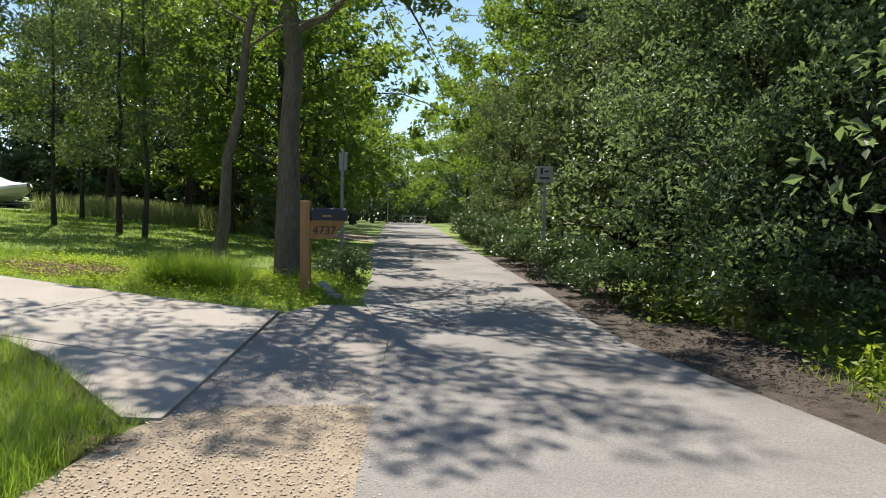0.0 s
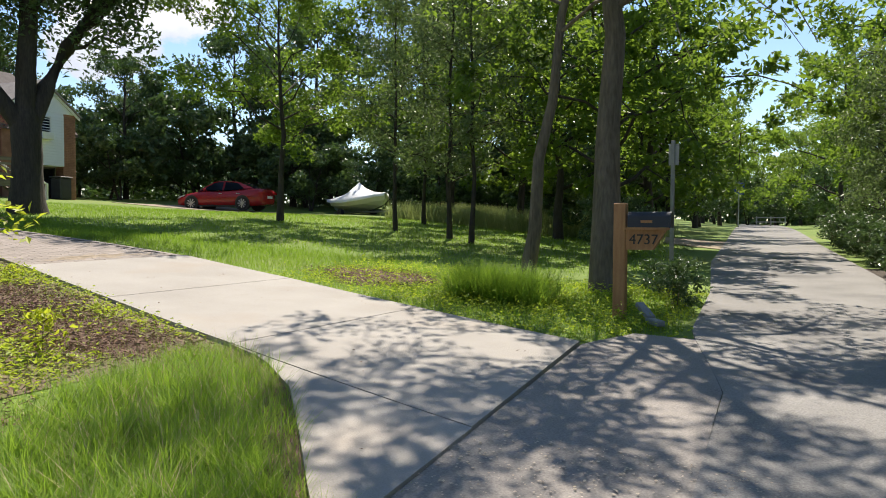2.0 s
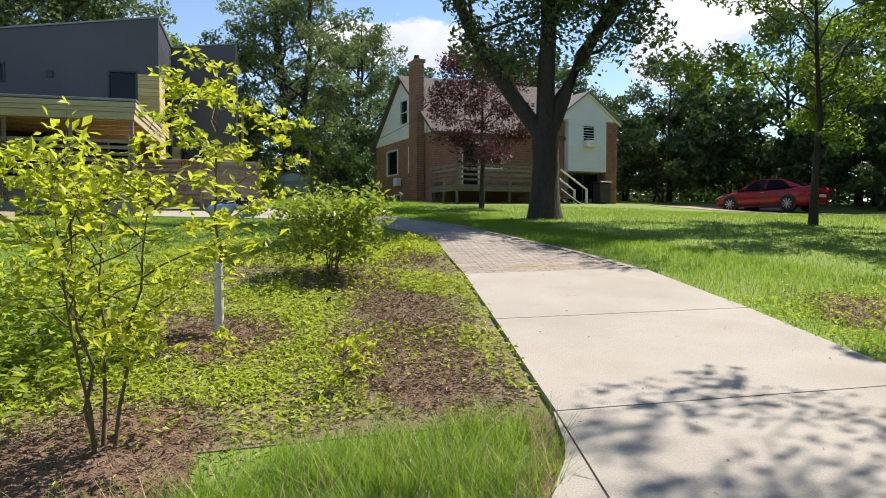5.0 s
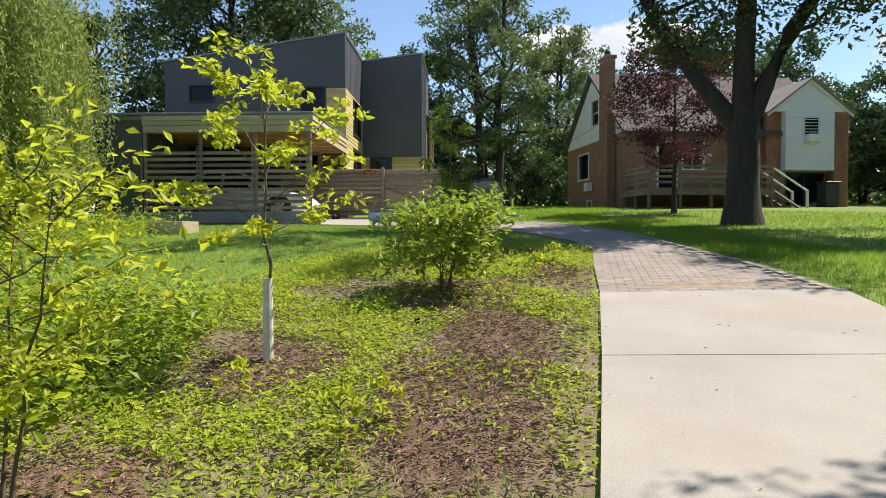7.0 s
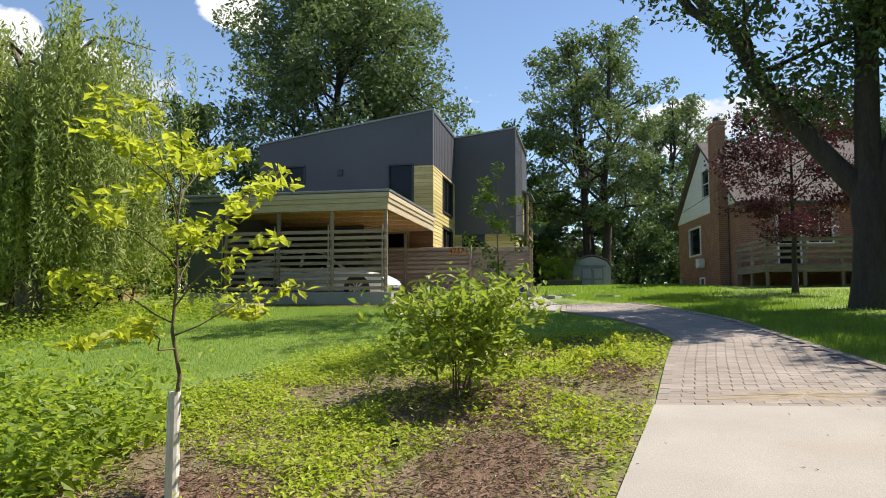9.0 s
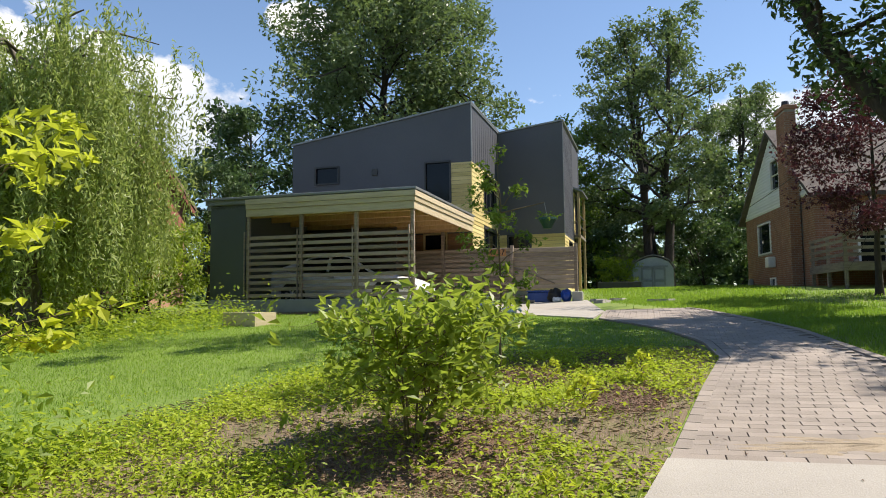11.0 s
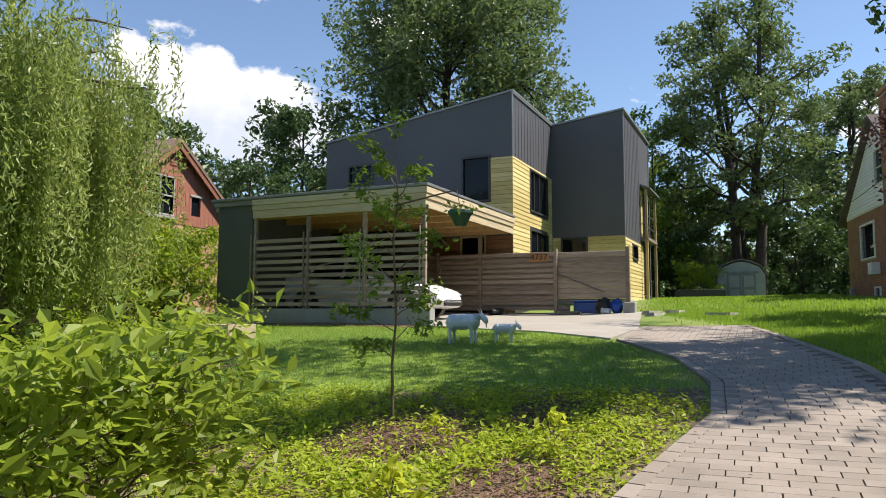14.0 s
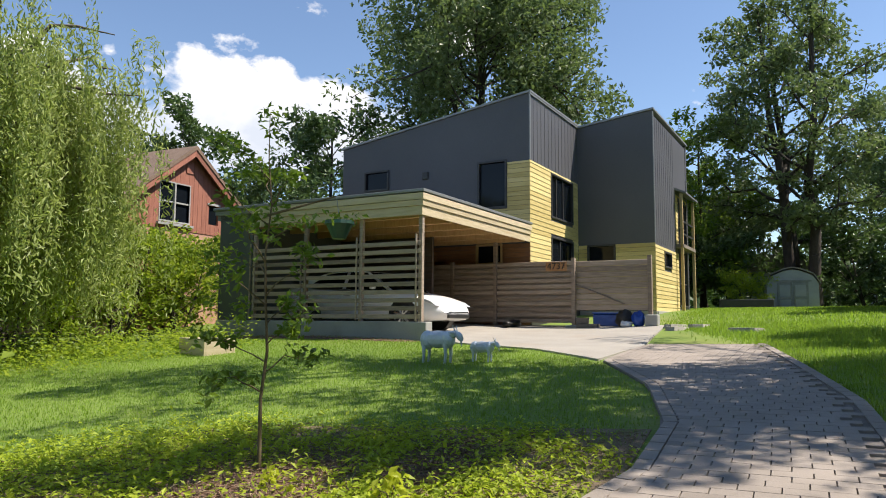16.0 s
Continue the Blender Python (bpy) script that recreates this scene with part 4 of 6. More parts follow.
# white bay over the front, under a gable of its own
part("dormer", box(BW, BW + 0.55, 6.5, 8.62, bz(3.97), bz(6.366)), WHITE, bh, "white sided bay under a wide gable")
part("dormer", prism([(-1.72, 0), (1.72, 0), (0, 1.28)], 3.6, pose(BW + 0.552, 7.57, bz(6.37), 0, 0, 90)), WHITE, bh)
for s in (-1, 1):
    part("dormer_roof", prism([(0, 1.30), (s * 1.9, -0.12), (s * 1.9, -0.04), (0, 1.38)], 4.0, pose(BW + 0.72, 7.57, bz(6.37), 0, 0, 90)), SHINGLE_GREY, bh)
    part("rake_board", prism([(0, 1.16), (s * 1.86, -0.23), (s * 1.86, -0.10), (0, 1.295)], 0.05, pose(BW + 0.63, 7.57, bz(6.37), 0, 0, 90)), WHITE_TRIM, bh)
part("pier", box(BW - 0.2, BW + 0.5, 8.64, 9.29, bz(1.8), bz(6.365), 0.01), BRICK, bh, "sunlit red-brown brick end pier")
part("pier", box(BW, BW + 0.25, 5.87, 6.48, bz(1.8), bz(6.365), 0.01), BRICK, bh)
for i in range(18):
    part("siding_board", prism([(0, 0), (0, 0.118), (-0.012, 0.118), (-0.026, 0)], 2.12, pose(BW + 0.552, 6.5, bz(3.99 + i * 0.127)) @ Matrix.Diagonal((-1, 1, 1, 1))), WHITE, bh)
window(bh, "y", BW + 0.575, 7.3, 7.9, bz(5.1), bz(6.1), WHITE_TRIM, cross=(bz(5.55),), depth=0.03)
part("air_conditioner", box(BW + 0.58, BW + 0.9, 7.33, 7.87, bz(5.11), bz(5.42), 0.015), WHITE_TRIM, bh, "white window air conditioner")
part("air_conditioner", box(3.6, 4.05, -0.3, -0.03, bz(3.35), bz(3.75), 0.015), WHITE_TRIM, bh, "white wall air conditioner")
part("gas_meter", box(0.6, 0.85, -0.2, -0.03, bz(2.6), bz(3.0), 0.03), PLASTIC_GREY, bh)
# deck with rails and stairs
deck = thing("deck", (-38.49, 13.7, 2.2), "weathered timber deck with slatted rails and stairs", "deck", rz=4.0)
for k in range(24):
    part("deck_board", box(BW + 0.04 + 0.112 * k, BW + 0.14 + 0.112 * k, -0.2, 4.7, bz(3.08), bz(3.12)), DECK, deck)
part("rim_joist", box(BW + 0.02, 11.08, -0.24, -0.2, bz(2.85), bz(3.075)), DECK, deck)
part("rim_joist", box(11.04, 11.08, -0.2, 4.7, bz(2.85), bz(3.075)), DECK, deck)
for v in (-0.15, 1.05, 2.25, 3.45, 4.62):
    part("post", box(10.96, 11.05, v - 0.045, v + 0.045, bz(1.9), bz(3.92), 0.005), DECK, deck)
for v in (8.4, 9.7):
    part("post", box(v - 0.045, v + 0.045, -0.2, -0.11, bz(1.9), bz(3.92), 0.005), DECK, deck)
for z in (3.28, 3.48, 3.68, 3.86):
    part("rail", box(11.05, 11.085, -0.22, 4.65, bz(z), bz(z + 0.09)), DECK, deck)
    part("rail", box(8.35, 11.08, -0.24, -0.203, bz(z), bz(z + 0.09)), DECK, deck)
part("handrail", box(10.95, 11.1, -0.25, 4.7, bz(3.952), bz(3.99)), DECK, deck)
for k in range(5):
    part("stair_tread", box(10.1, 11.0, 4.72 + 0.27 * k, 5.0 + 0.27 * k, bz(2.95 - 0.17 * k), bz(2.99 - 0.17 * k)), DECK, deck)
for u in (10.08, 11.03):
    part("stair_rail", rod((u, 4.7, bz(3.85)), (u, 6.05, bz(3.0)), 0.04, sides=6), WHITE_TRIM, deck, "pale stair handrail")
    part("post", box(u - 0.04, u + 0.04, 6.0, 6.08, bz(1.9), bz(3.05)), WHITE_TRIM, deck)
    part("stringer", rod((u, 4.7, bz(3.0)), (u, 6.05, bz(2.15)), 0.06, sides=4), DECK, deck)
wall_bin = thing("wheelie_bin", (-29.6, 22.3, gz(-29.6, 22.3)), "dark wheeled refuse bin by the brick house", "bin", rz=10)
part("tub", box(-0.3, 0.3, -0.32, 0.32, 0, 0.95, 0.05), FRAME_DARK, wall_bin)
part("lid", box(-0.33, 0.33, -0.35, 0.35, 0.953, 1.02, 0.02), FRAME_DARK, wall_bin)


# brick courses on the faces that are seen
def brick_face(parent, axis, at, a0, a1, z0, z1, holes, keep):
    ln, hh, gap = 0.215, 0.065, 0.012
    row, z = 0, z0
    while z + hh < z1:
        a = a0 - (ln / 2 if row % 2 else 0)
        while a < a1:
            p, q = max(a, a0), min(a + ln, a1)
            if q - p > 0.05 and not any(h[0] - 0.07 < q and h[1] + 0.07 > p and h[2] - 0.07 < z + hh and h[3] + 0.07 > z for h in holes):
                keep.append((axis, at, p, q, z, z + hh))
            a += ln + gap
        z += hh + gap
        row += 1
    return keep


brick_cells = []
brick_face(bh, "x", 0, 0.0, 6.18, bz(2.2), bz(EAVE - 0.02), GH, brick_cells)
brick_face(bh, "x", 0, 7.17, BW, bz(2.2), bz(EAVE - 0.02), GH, brick_cells)
brick_face(bh, "y", BW, 0.0, 5.85, bz(2.2), bz(EAVE - 0.02), FH, brick_cells)
brick_face(bh, "y", BW + 0.5, 8.66, 9.27, bz(2.2), bz(6.3), [], brick_cells)
brick_face(bh, "x", 8.64, BW + 0.01, BW + 0.48, bz(2.2), bz(3.95), [], brick_cells)
brick_face(bh, "x", -0.42, 6.2, 7.15, bz(2.2), bz(8.72), [], brick_cells)
brick_face(bh, "y", 7.15, -0.42, -0.05, bz(2.2), bz(8.72), [], brick_cells)
rv, rf = [], []
for axis, at, p, q, lo, hi in brick_cells:
    o = 0.012
    k = len(rv)
    if axis == "x":
        rv += [(p, at, lo), (q, at, lo), (q, at, hi), (p, at, hi), (p + .004, at - o, lo + .004), (q - .004, at - o, lo + .004), (q - .004, at - o, hi - .004), (p + .004, at - o, hi - .004)]
    else:
        rv += [(at, p, lo), (at, q, lo), (at, q, hi), (at, p, hi), (at + o, p + .004, lo + .004), (at + o, q - .004, lo + .004), (at + o, q - .004, hi - .004), (at + o, p + .004, hi - .004)]
    rf += [(k + 4, k + 5, k + 6, k + 7), (k, k + 1, k + 5, k + 4), (k + 1, k + 2, k + 6, k + 5), (k + 2, k + 3, k + 7, k + 6), (k + 3, k, k + 4, k + 7)]
tagged(part("brickwork", raw_mesh("brickwork", rv, rf, BRICK), BRICK, bh), kind="stuff")

# ---- red gabled house behind the willow ----
rh = thing("red_house", (-25.7, -7.7, 1.6), "gabled house with barn-red boards over salmon brick", "house")


def rzz(z):
    return z - 1.6


RW = (-0.02, 1.18, rzz(5.22), rzz(6.42))
RW2 = (-1.35, -0.9, rzz(5.3), rzz(5.95))
front = bmesh.new()
# the gable faces +y; x runs towards the road
for p, q, lo, hi in wall_cells(-2.45, 2.45, rzz(1.2), rzz(4.95), [(0, 1.2, rzz(4.94), rzz(4.95))]):
    box(p, q, -0.25, 0.0, lo, hi, bm=front)
part("wall", front, BRICK_PALE, rh, "salmon-pink brick wall")
upper = bmesh.new()
for p, q, lo, hi in wall_cells(-1.5, 1.5, rzz(4.95), rzz(6.46), [RW, RW2]):
    box(p, q, -0.25, 0.02, lo, hi, bm=upper)
prism([(-2.45, rzz(4.95)), (-1.5, rzz(4.95)), (-1.5, rzz(6.46)), (-2.45, rzz(5.75))], 0.27, pose(0, -0.25, 0), upper)
prism([(1.5, rzz(4.95)), (2.45, rzz(4.95)), (2.45, rzz(5.75)), (1.5, rzz(6.46))], 0.27, pose(0, -0.25, 0), upper)
prism([(-1.5, rzz(6.46)), (1.5, rzz(6.46)), (0, rzz(7.58))], 0.27, pose(0, -0.25, 0), upper)
part("gable", weld(upper), RED_BOARD, rh, "barn-red vertical boards")
for x in np.arange(-2.4, 2.45, 0.2):
    top = 7.55 - abs(x) * 0.745
    spans = [(4.96, top)]
    for w in (RW, RW2):
        if w[0] - 0.1 < x < w[1] + 0.1:
            spans = [(4.96, w[2] + 1.6 - 0.08), (w[3] + 1.6 + 0.08, top)]
    for lo, hi in spans:
        if hi - lo > 0.1:
            part("batten", box(x - 0.012, x + 0.012, 0.018, 0.026, rzz(lo), rzz(hi)), RED_BOARD, rh)
RWIN = thing("window", (0, 0, 0), "", "")
RWIN.parent = rh
for p, q, lo, hi in ((-0.06, 1.22, 6.42, 6.46), (-0.06, 1.22, 5.17, 5.22), (-0.06, -0.02, 5.22, 6.42), (1.18, 1.22, 5.22, 6.42), (0.55, 0.61, 5.22, 6.42)):
    part("frame", box(p, q, -0.1, 0.035, rzz(lo), rzz(hi)), SIGN, RWIN)
part("glazing_bar", box(-0.02, 1.18, -0.05, 0.0, rzz(5.8), rzz(5.85)), SIGN, RWIN)
part("pane", box(-0.018, 0.548, -0.06, -0.055, rzz(5.222), rzz(6.418)), GLASS, RWIN)
part("pane", box(0.612, 1.178, -0.06, -0.055, rzz(5.222), rzz(6.418)), GLASS, RWIN)
part("sill", box(-0.15, 1.3, 0.0, 0.12, rzz(5.06), rzz(5.138)), SIGN, rh)
part("frame", box(-1.42, -0.83, 0.02, 0.05, rzz(5.95), rzz(6.02)), SIGN, rh)
part("pane", box(-1.348, -0.902, -0.06, -0.055, rzz(5.302), rzz(5.948)), GLASS, rh)
part("vent", box(-0.12, 0.16, 0.02, 0.05, rzz(6.85), rzz(7.15)), RED_BOARD, rh)
for s in (-1, 1):
    part("roof", prism([(0, rzz(7.62)), (s * 2.75, rzz(5.57)), (s * 2.75, rzz(5.69)), (0, rzz(7.76))], 9.3, pose(0, -9.0, 0)), SHINGLE, rh, "brown shingled roof slope")
    part("bargeboard", prism([(0, rzz(7.40)), (s * 2.7, rzz(5.39)), (s * 2.7, rzz(5.57)), (0, rzz(7.615))], 0.05, pose(0, 0.22, 0)), RED_BOARD, rh)
part("wall", box(2.2, 2.45, -9, -0.25, rzz(1.2), rzz(5.7)), BRICK_PALE, rh)
part("wall", box(-2.45, -2.2, -9, -0.25, rzz(1.2), rzz(5.7)), BRICK_PALE, rh)
part("wall", box(-2.2, 2.2, -9, -8.75, rzz(1.2), rzz(5.7)), BRICK_PALE, rh)

# ---- garden shed ----
shed = thing("shed", (-45.7, 10.1, gz(-45.7, 10.1) - 0.03), "grey barn-roofed garden shed with double doors", "shed", rz=4)
prof = [(-1.1, 0), (-1.1, 1.25), (-0.85, 1.62), (-0.35, 1.84), (0, 1.9), (0.35, 1.84), (0.85, 1.62), (1.1, 1.25), (1.1, 0)]
part("body", prism(prof, 2.6, pose(-0.02, 0, 0, 0, 0, 90)), SHED_WALL, shed)
part("roof", prism([(-1.16, 1.24), (-0.88, 1.68), (-0.36, 1.9), (0, 1.97), (0.36, 1.9), (0.88, 1.68), (1.16, 1.24), (1.2, 1.26), (0.9, 1.73), (0.37, 1.96), (0, 2.03), (-0.37, 1.96), (-0.9, 1.73), (-1.2, 1.26)], 2.75, pose(0.06, 0, 0, 0, 0, 90)), SHINGLE_GREY, shed)
for s in (-1, 1):
    d = part("door", box(-0.018, 0.022, min(s * 0.02, s * 0.66), max(s * 0.02, s * 0.66), 0.08, 1.3, 0.006), PLASTIC_GREY, shed)
    part("door_panel", box(0.024, 0.04, min(s * 0.1, s * 0.56), max(s * 0.1, s * 0.56), 0.62, 1.18, 0.02), SHED_WALL, d)
    part("door_panel", box(0.024, 0.04, min(s * 0.1, s * 0.56), max(s * 0.1, s * 0.56), 0.16, 0.5, 0.02), SHED_WALL, d)
part("trim", box(-0.015, 0.03, -0.8, 0.8, 1.32, 1.4), PLASTIC_GREY, shed)
shed2 = thing("outbuilding", (-52.0, 10.0, gz(-52, 10)), "low outbuilding with a pale grey shingled roof", "shed", rz=4)
part("wall", box(-3, 0, -2.3, 1.0, 0, 2.2), SHED_WALL, shed2)
part("roof", prism([(-2.6, 2.2), (1.2, 2.2), (0.5, 3.1), (-1.9, 3.1)], 3.4, pose(0.2, 0, 0, 0, 0, 90)), SHINGLE_GREY, shed2)

# ---- cars ----
def car(name, x, y, rz, paint, label, z=None):
    """A sedan, nose towards +x: lofted body, glazed cabin, wheels and lamps."""
    ob = thing(name, (x, y, gz(x, y) + 0.02 if z is None else z), label, "car", rz=rz)
    st = [(-2.38, .60, .46, .82), (-2.35, .76, .33, .99), (-2.2, .85, .26, 1.07), (-1.8, .90, .21, 1.07), (-1.2, .92, .19, 1.01), (-0.5, .92, .18, .97), (0.3, .92, .18, .95), (0.9, .92, .18, .93), (1.3, .91, .19, .89), (1.7, .89, .2, .82), (2.05, .84, .22, .72), (2.26, .75, .24, .61), (2.38, .6, .28, .51), (2.42, .45, .33, .44)]
    rings = []
    for sx, w, zb, zt in st:
        half = [(0.0, zb), (w * .86, zb), (w * .97, zb + .1), (w, (zb + zt) * .5), (w * .97, zt - .1), (w * .86, zt - .015), (w * .5, zt + .012), (0, zt + .02)]
        ring = half + [(-p, q) for p, q in half[-2:0:-1]]
        rings.append([(sx, p, q) for p, q in ring])
    n = len(rings[0])
    v = np.array(rings).reshape(-1, 3)
    i = np.arange(len(v)).reshape(len(rings), n)
    j = np.roll(i, -1, 1)
    f = np.stack([i[:-1], j[:-1], j[1:], i[1:]], -1).reshape(-1, 4)
    bm = bmesh.new()
    vs = [bm.verts.new(c) for c in v]
    for q in f:
        bm.faces.new([vs[k] for k in q])
    bm.faces.new([vs[k] for k in i[0]])
    bm.faces.new([vs[k] for k in i[-1][::-1]])
    bmesh.ops.recalc_face_normals(bm, faces=bm.faces)
    part("body", bm, paint, ob, smooth=True)

    def loft(sections, mat, nm, label=""):
        bm = bmesh.new()
        rows = []
        for sx, w, zz in sections:
            rows.append([bm.verts.new((sx, s * w, zz)) for s in (-1, -0.6, 0.6, 1)])
        for a, b in zip(rows, rows[1:]):
            for k in range(3):
                bm.faces.new((a[k], a[k + 1], b[k + 1], b[k]))
        bmesh.ops.recalc_face_normals(bm, faces=bm.faces)
        bmesh.ops.solidify(bm, geom=bm.faces[:], thickness=0.02)
        return part(nm, bm, mat, ob, label, smooth=False)

    loft([(1.12, .80, .915), (0.75, .72, 1.17), (0.28, .63, 1.39)], GLASS, "windscreen")
    loft([(0.28, .63, 1.395), (0.0, .62, 1.435), (-0.35, .62, 1.45), (-0.75, .61, 1.43), (-1.05, .60, 1.385)], paint, "roof")
    loft([(-1.05, .60, 1.38), (-1.55, .66, 1.245), (-1.98, .72, 1.09)], GLASS, "rear_window")
    for s in (-1, 1):
        glazed = [[(0.92, .855, .955), (0.24, .655, 1.365), (0.0, .65, 1.395), (-0.28, .65, 1.40), (-0.28, .875, .975)], [(-0.36, .875, .98), (-0.36, .65, 1.40), (-0.75, .64, 1.385), (-1.02, .64, 1.345), (-1.45, .83, 1.06), (-1.3, .87, 1.02)]]
        for poly in glazed:
            bm = bmesh.new()
            bm.faces.new([bm.verts.new((px, s * py, pz)) for px, py, pz in poly])
            bmesh.ops.solidify(bm, geom=bm.faces[:], thickness=0.015)
            part("side_window", bm, GLASS, ob)
        for poly in ([(1.12, .86, .91), (0.28, .67, 1.40), (0.22, .67, 1.375), (0.92, .87, .945)], [(0.28, .67, 1.40), (0.0, .66, 1.435), (-0.75, .65, 1.43), (-0.75, .66, 1.39), (0.0, .67, 1.40), (0.22, .67, 1.375)],
                     [(-0.27, .885, .965), (-0.27, .66, 1.41), (-0.37, .66, 1.41), (-0.37, .885, .97)], [(-0.75, .65, 1.43), (-1.06, .64, 1.385), (-1.98, .80, 1.075), (-1.3, .88, 1.015), (-1.45, .84, 1.065), (-1.02, .65, 1.35), (-0.75, .655, 1.39)]):
            bm = bmesh.new()
            bm.faces.new([bm.verts.new((px, s * py, pz)) for px, py, pz in poly])
            bmesh.ops.solidify(bm, geom=bm.faces[:], thickness=0.03)
            part("pillar", bm, paint, ob)
        for wx in (-1.38, 1.42):
            part("wheel_arch", rod((wx, s * .70, .345), (wx, s * .921, .345), .385, .385, 26), BLACK, ob)
        part("headlight", prism([(2.28, .555), (2.12, .665), (1.80, .765), (1.86, .70), (2.16, .60)], .2, pose(0, min(s * .66, s * .86), 0)), LAMP_CLEAR, ob)
        part("tail_light", box(-2.44, -2.2, min(s * .5, s * .83), max(s * .5, s * .83), .78, .92, .03), LAMP_RED, ob)
        part("mirror", box(.55, .68, min(s * .92, s * 1.08), max(s * .92, s * 1.08), .95, 1.08, .03), paint, ob)
        for hx in (-0.2, -1.15):
            part("door_handle", box(hx - .09, hx + .09, min(s * .9, s * .945), max(s * .9, s * .945), .80, .83, .006), RIM, ob)
        for wx in (-1.38, 1.42):
            wheel = thing("wheel", (wx, s * 0.82, 0.33), "", "")
            wheel.parent = ob
            for k in ("label", "category"):
                if k in wheel:
                    del wheel[k]
            bm = bmesh.new()
            bmesh.ops.create_cone(bm, cap_ends=True, segments=28, radius1=.335, radius2=.335, depth=.22, matrix=pose(0, 0, 0, 90, 0, 0))
            bmesh.ops.bevel(bm, geom=[e for e in bm.edges if len(e.link_faces) == 2 and max(len(q.verts) for q in e.link_faces) > 4], offset=.03, segments=2, affect="EDGES")
            part("tyre", bm, TYRE, wheel, smooth=False)
            bm = rod((0, s * .112, 0), (0, s * .118, 0), .225, .225, 24)
            part("rim_disc", bm, FRAME_DARK, wheel)
            bm = rod((0, s * .118, 0), (0, s * .135, 0), .06, .05, 10)
            for k in range(9):
                a = k * 2 * math.pi / 9
                rod((.04 * math.cos(a), s * .126, .04 * math.sin(a)), (.225 * math.cos(a), s * .122, .225 * math.sin(a)), .022, .026, 5, bm)
            part("rim", bm, RIM, wheel)
        part("sill", box(-1.0, 1.05, min(s * .86, s * .9), max(s * .86, s * .9), .17, .24), BLACK, ob)
    part("number_plate", box(-2.445, -2.42, -.26, .26, .58, .70), WHITE_TRIM, ob)
    part("grille", box(2.30, 2.435, -.52, .52, .27, .37, .02), BLACK, ob)
    return ob


car("red_car", -26.6, 29.3, 195.0, CAR_RED, "parked red sedan on the gravel strip")
cx, cy = hpt(-2.68, 2.2)
car("white_car", cx, cy, 86, CAR_WHITE, "white sedan parked nose out behind the slatted screen", gz(cx, cy) + 0.03)

# ---- covered boat on a trailer ----
boat = thing("boat", (-20.0, 31.9, gz(-20.0, 31.9)), "boat on a trailer under a white tarp", "boat", rz=-33.0)
hull = []
for sx, w, zk, zt in ((-3.1, .9, .55, 1.25), (-2, 1.05, .5, 1.2), (0, 1.1, .48, 1.2), (1.6, .85, .55, 1.28), (2.7, .4, .75, 1.4), (3.2, .03, 1.15, 1.5)):
    hull.append([(sx, -w, zt), (sx, -w * .8, (zk + zt) / 2 - .05), (sx, 0, zk), (sx, w * .8, (zk + zt) / 2 - .05), (sx, w, zt)])
hv = np.array(hull).reshape(-1, 3)
hi_ = np.arange(len(hv)).reshape(6, 5)
part("hull", raw_mesh("hull", hv, np.stack([hi_[:-1, :-1], hi_[1:, :-1], hi_[1:, 1:], hi_[:-1, 1:]], -1).reshape(-1, 4), HULL), HULL, boat)
cov = []
for sx, w, zt, zr in ((-3.2, .95, 1.2, 1.35), (-2.4, 1.06, 1.15, 1.5), (-1.2, 1.12, 1.12, 1.9), (-0.4, 1.13, 1.1, 2.25), (0.4, 1.12, 1.12, 1.9), (1.6, .9, 1.2, 1.62), (2.7, .45, 1.36, 1.52), (3.25, .05, 1.45, 1.52)):
    cov.append([(sx, -w - .03, zt - .12), (sx, -w - .02, zt + .05), (sx, -w * .45, zt * .45 + zr * .55), (sx, 0, zr), (sx, w * .45, zt * .45 + zr * .55), (sx, w + .02, zt + .05), (sx, w + .03, zt - .12)])
cv = np.array(cov).reshape(-1, 3)
ci = np.arange(len(cv)).reshape(8, 7)
part("tarp", raw_mesh("tarp", cv, np.stack([ci[:-1, :-1], ci[1:, :-1], ci[1:, 1:], ci[:-1, 1:]], -1).reshape(-1, 4), TARP, True), TARP, boat, "white peaked tarp")
part("motor_cover", box(-3.62, -3.22, -.35, .35, .55, 1.45, .12), TARP_BLUE, boat, "pale blue outboard cover")
for s in (-1, 1):
    part("wheel", rod((-.7, s * .95, .3), (-.7, s * 1.15, .3), .3, .3, 20), TYRE, boat)
    part("trailer_beam", rod((-2.8, s * .6, .42), (3.6, s * .12, .42), .05, sides=4), STEEL, boat)

boat.scale = (.86, .86, .82)
boat.location.z -= .22

# ---- mailbox ----
mb = thing("mailbox", (-1.97, 10.2, gz(-1.97, 10.2) + 0.03), "dark blue-grey mailbox on a cedar post numbered 4737", "mailbox")
mz = 0.40
part("post", box(-.07, .07, -.07, .07, -.1, 1.33, .008), CEDAR, mb)
part("arm", prism([(.072, 1.09 - mz + .33), (.52, 1.09 - mz + .33), (.38, .79), (.072, .79)], .10, pose(0, -.05, 0)), CEDAR, mb, "cedar bracket with a slanting end")
part("shelf", box(.072, .54, -.1, .1, 1.022, 1.048), CEDAR, mb)
arch = [(-.1, 0), (.1, 0), (.1, .12)] + [(.1 * math.cos(a), .12 + .06 * math.sin(a)) for a in np.linspace(.3, math.pi - .3, 7)] + [(-.1, .12)]
part("box", prism(arch, .46, pose(.56, 0, 1.05, 0, 0, 90)), BOX_BLUE, mb)
part("door", prism([(p * 1.06, q * 1.04) for p, q in arch], .02, pose(.582, 0, 1.046, 0, 0, 90)), BOX_BLUE, mb)
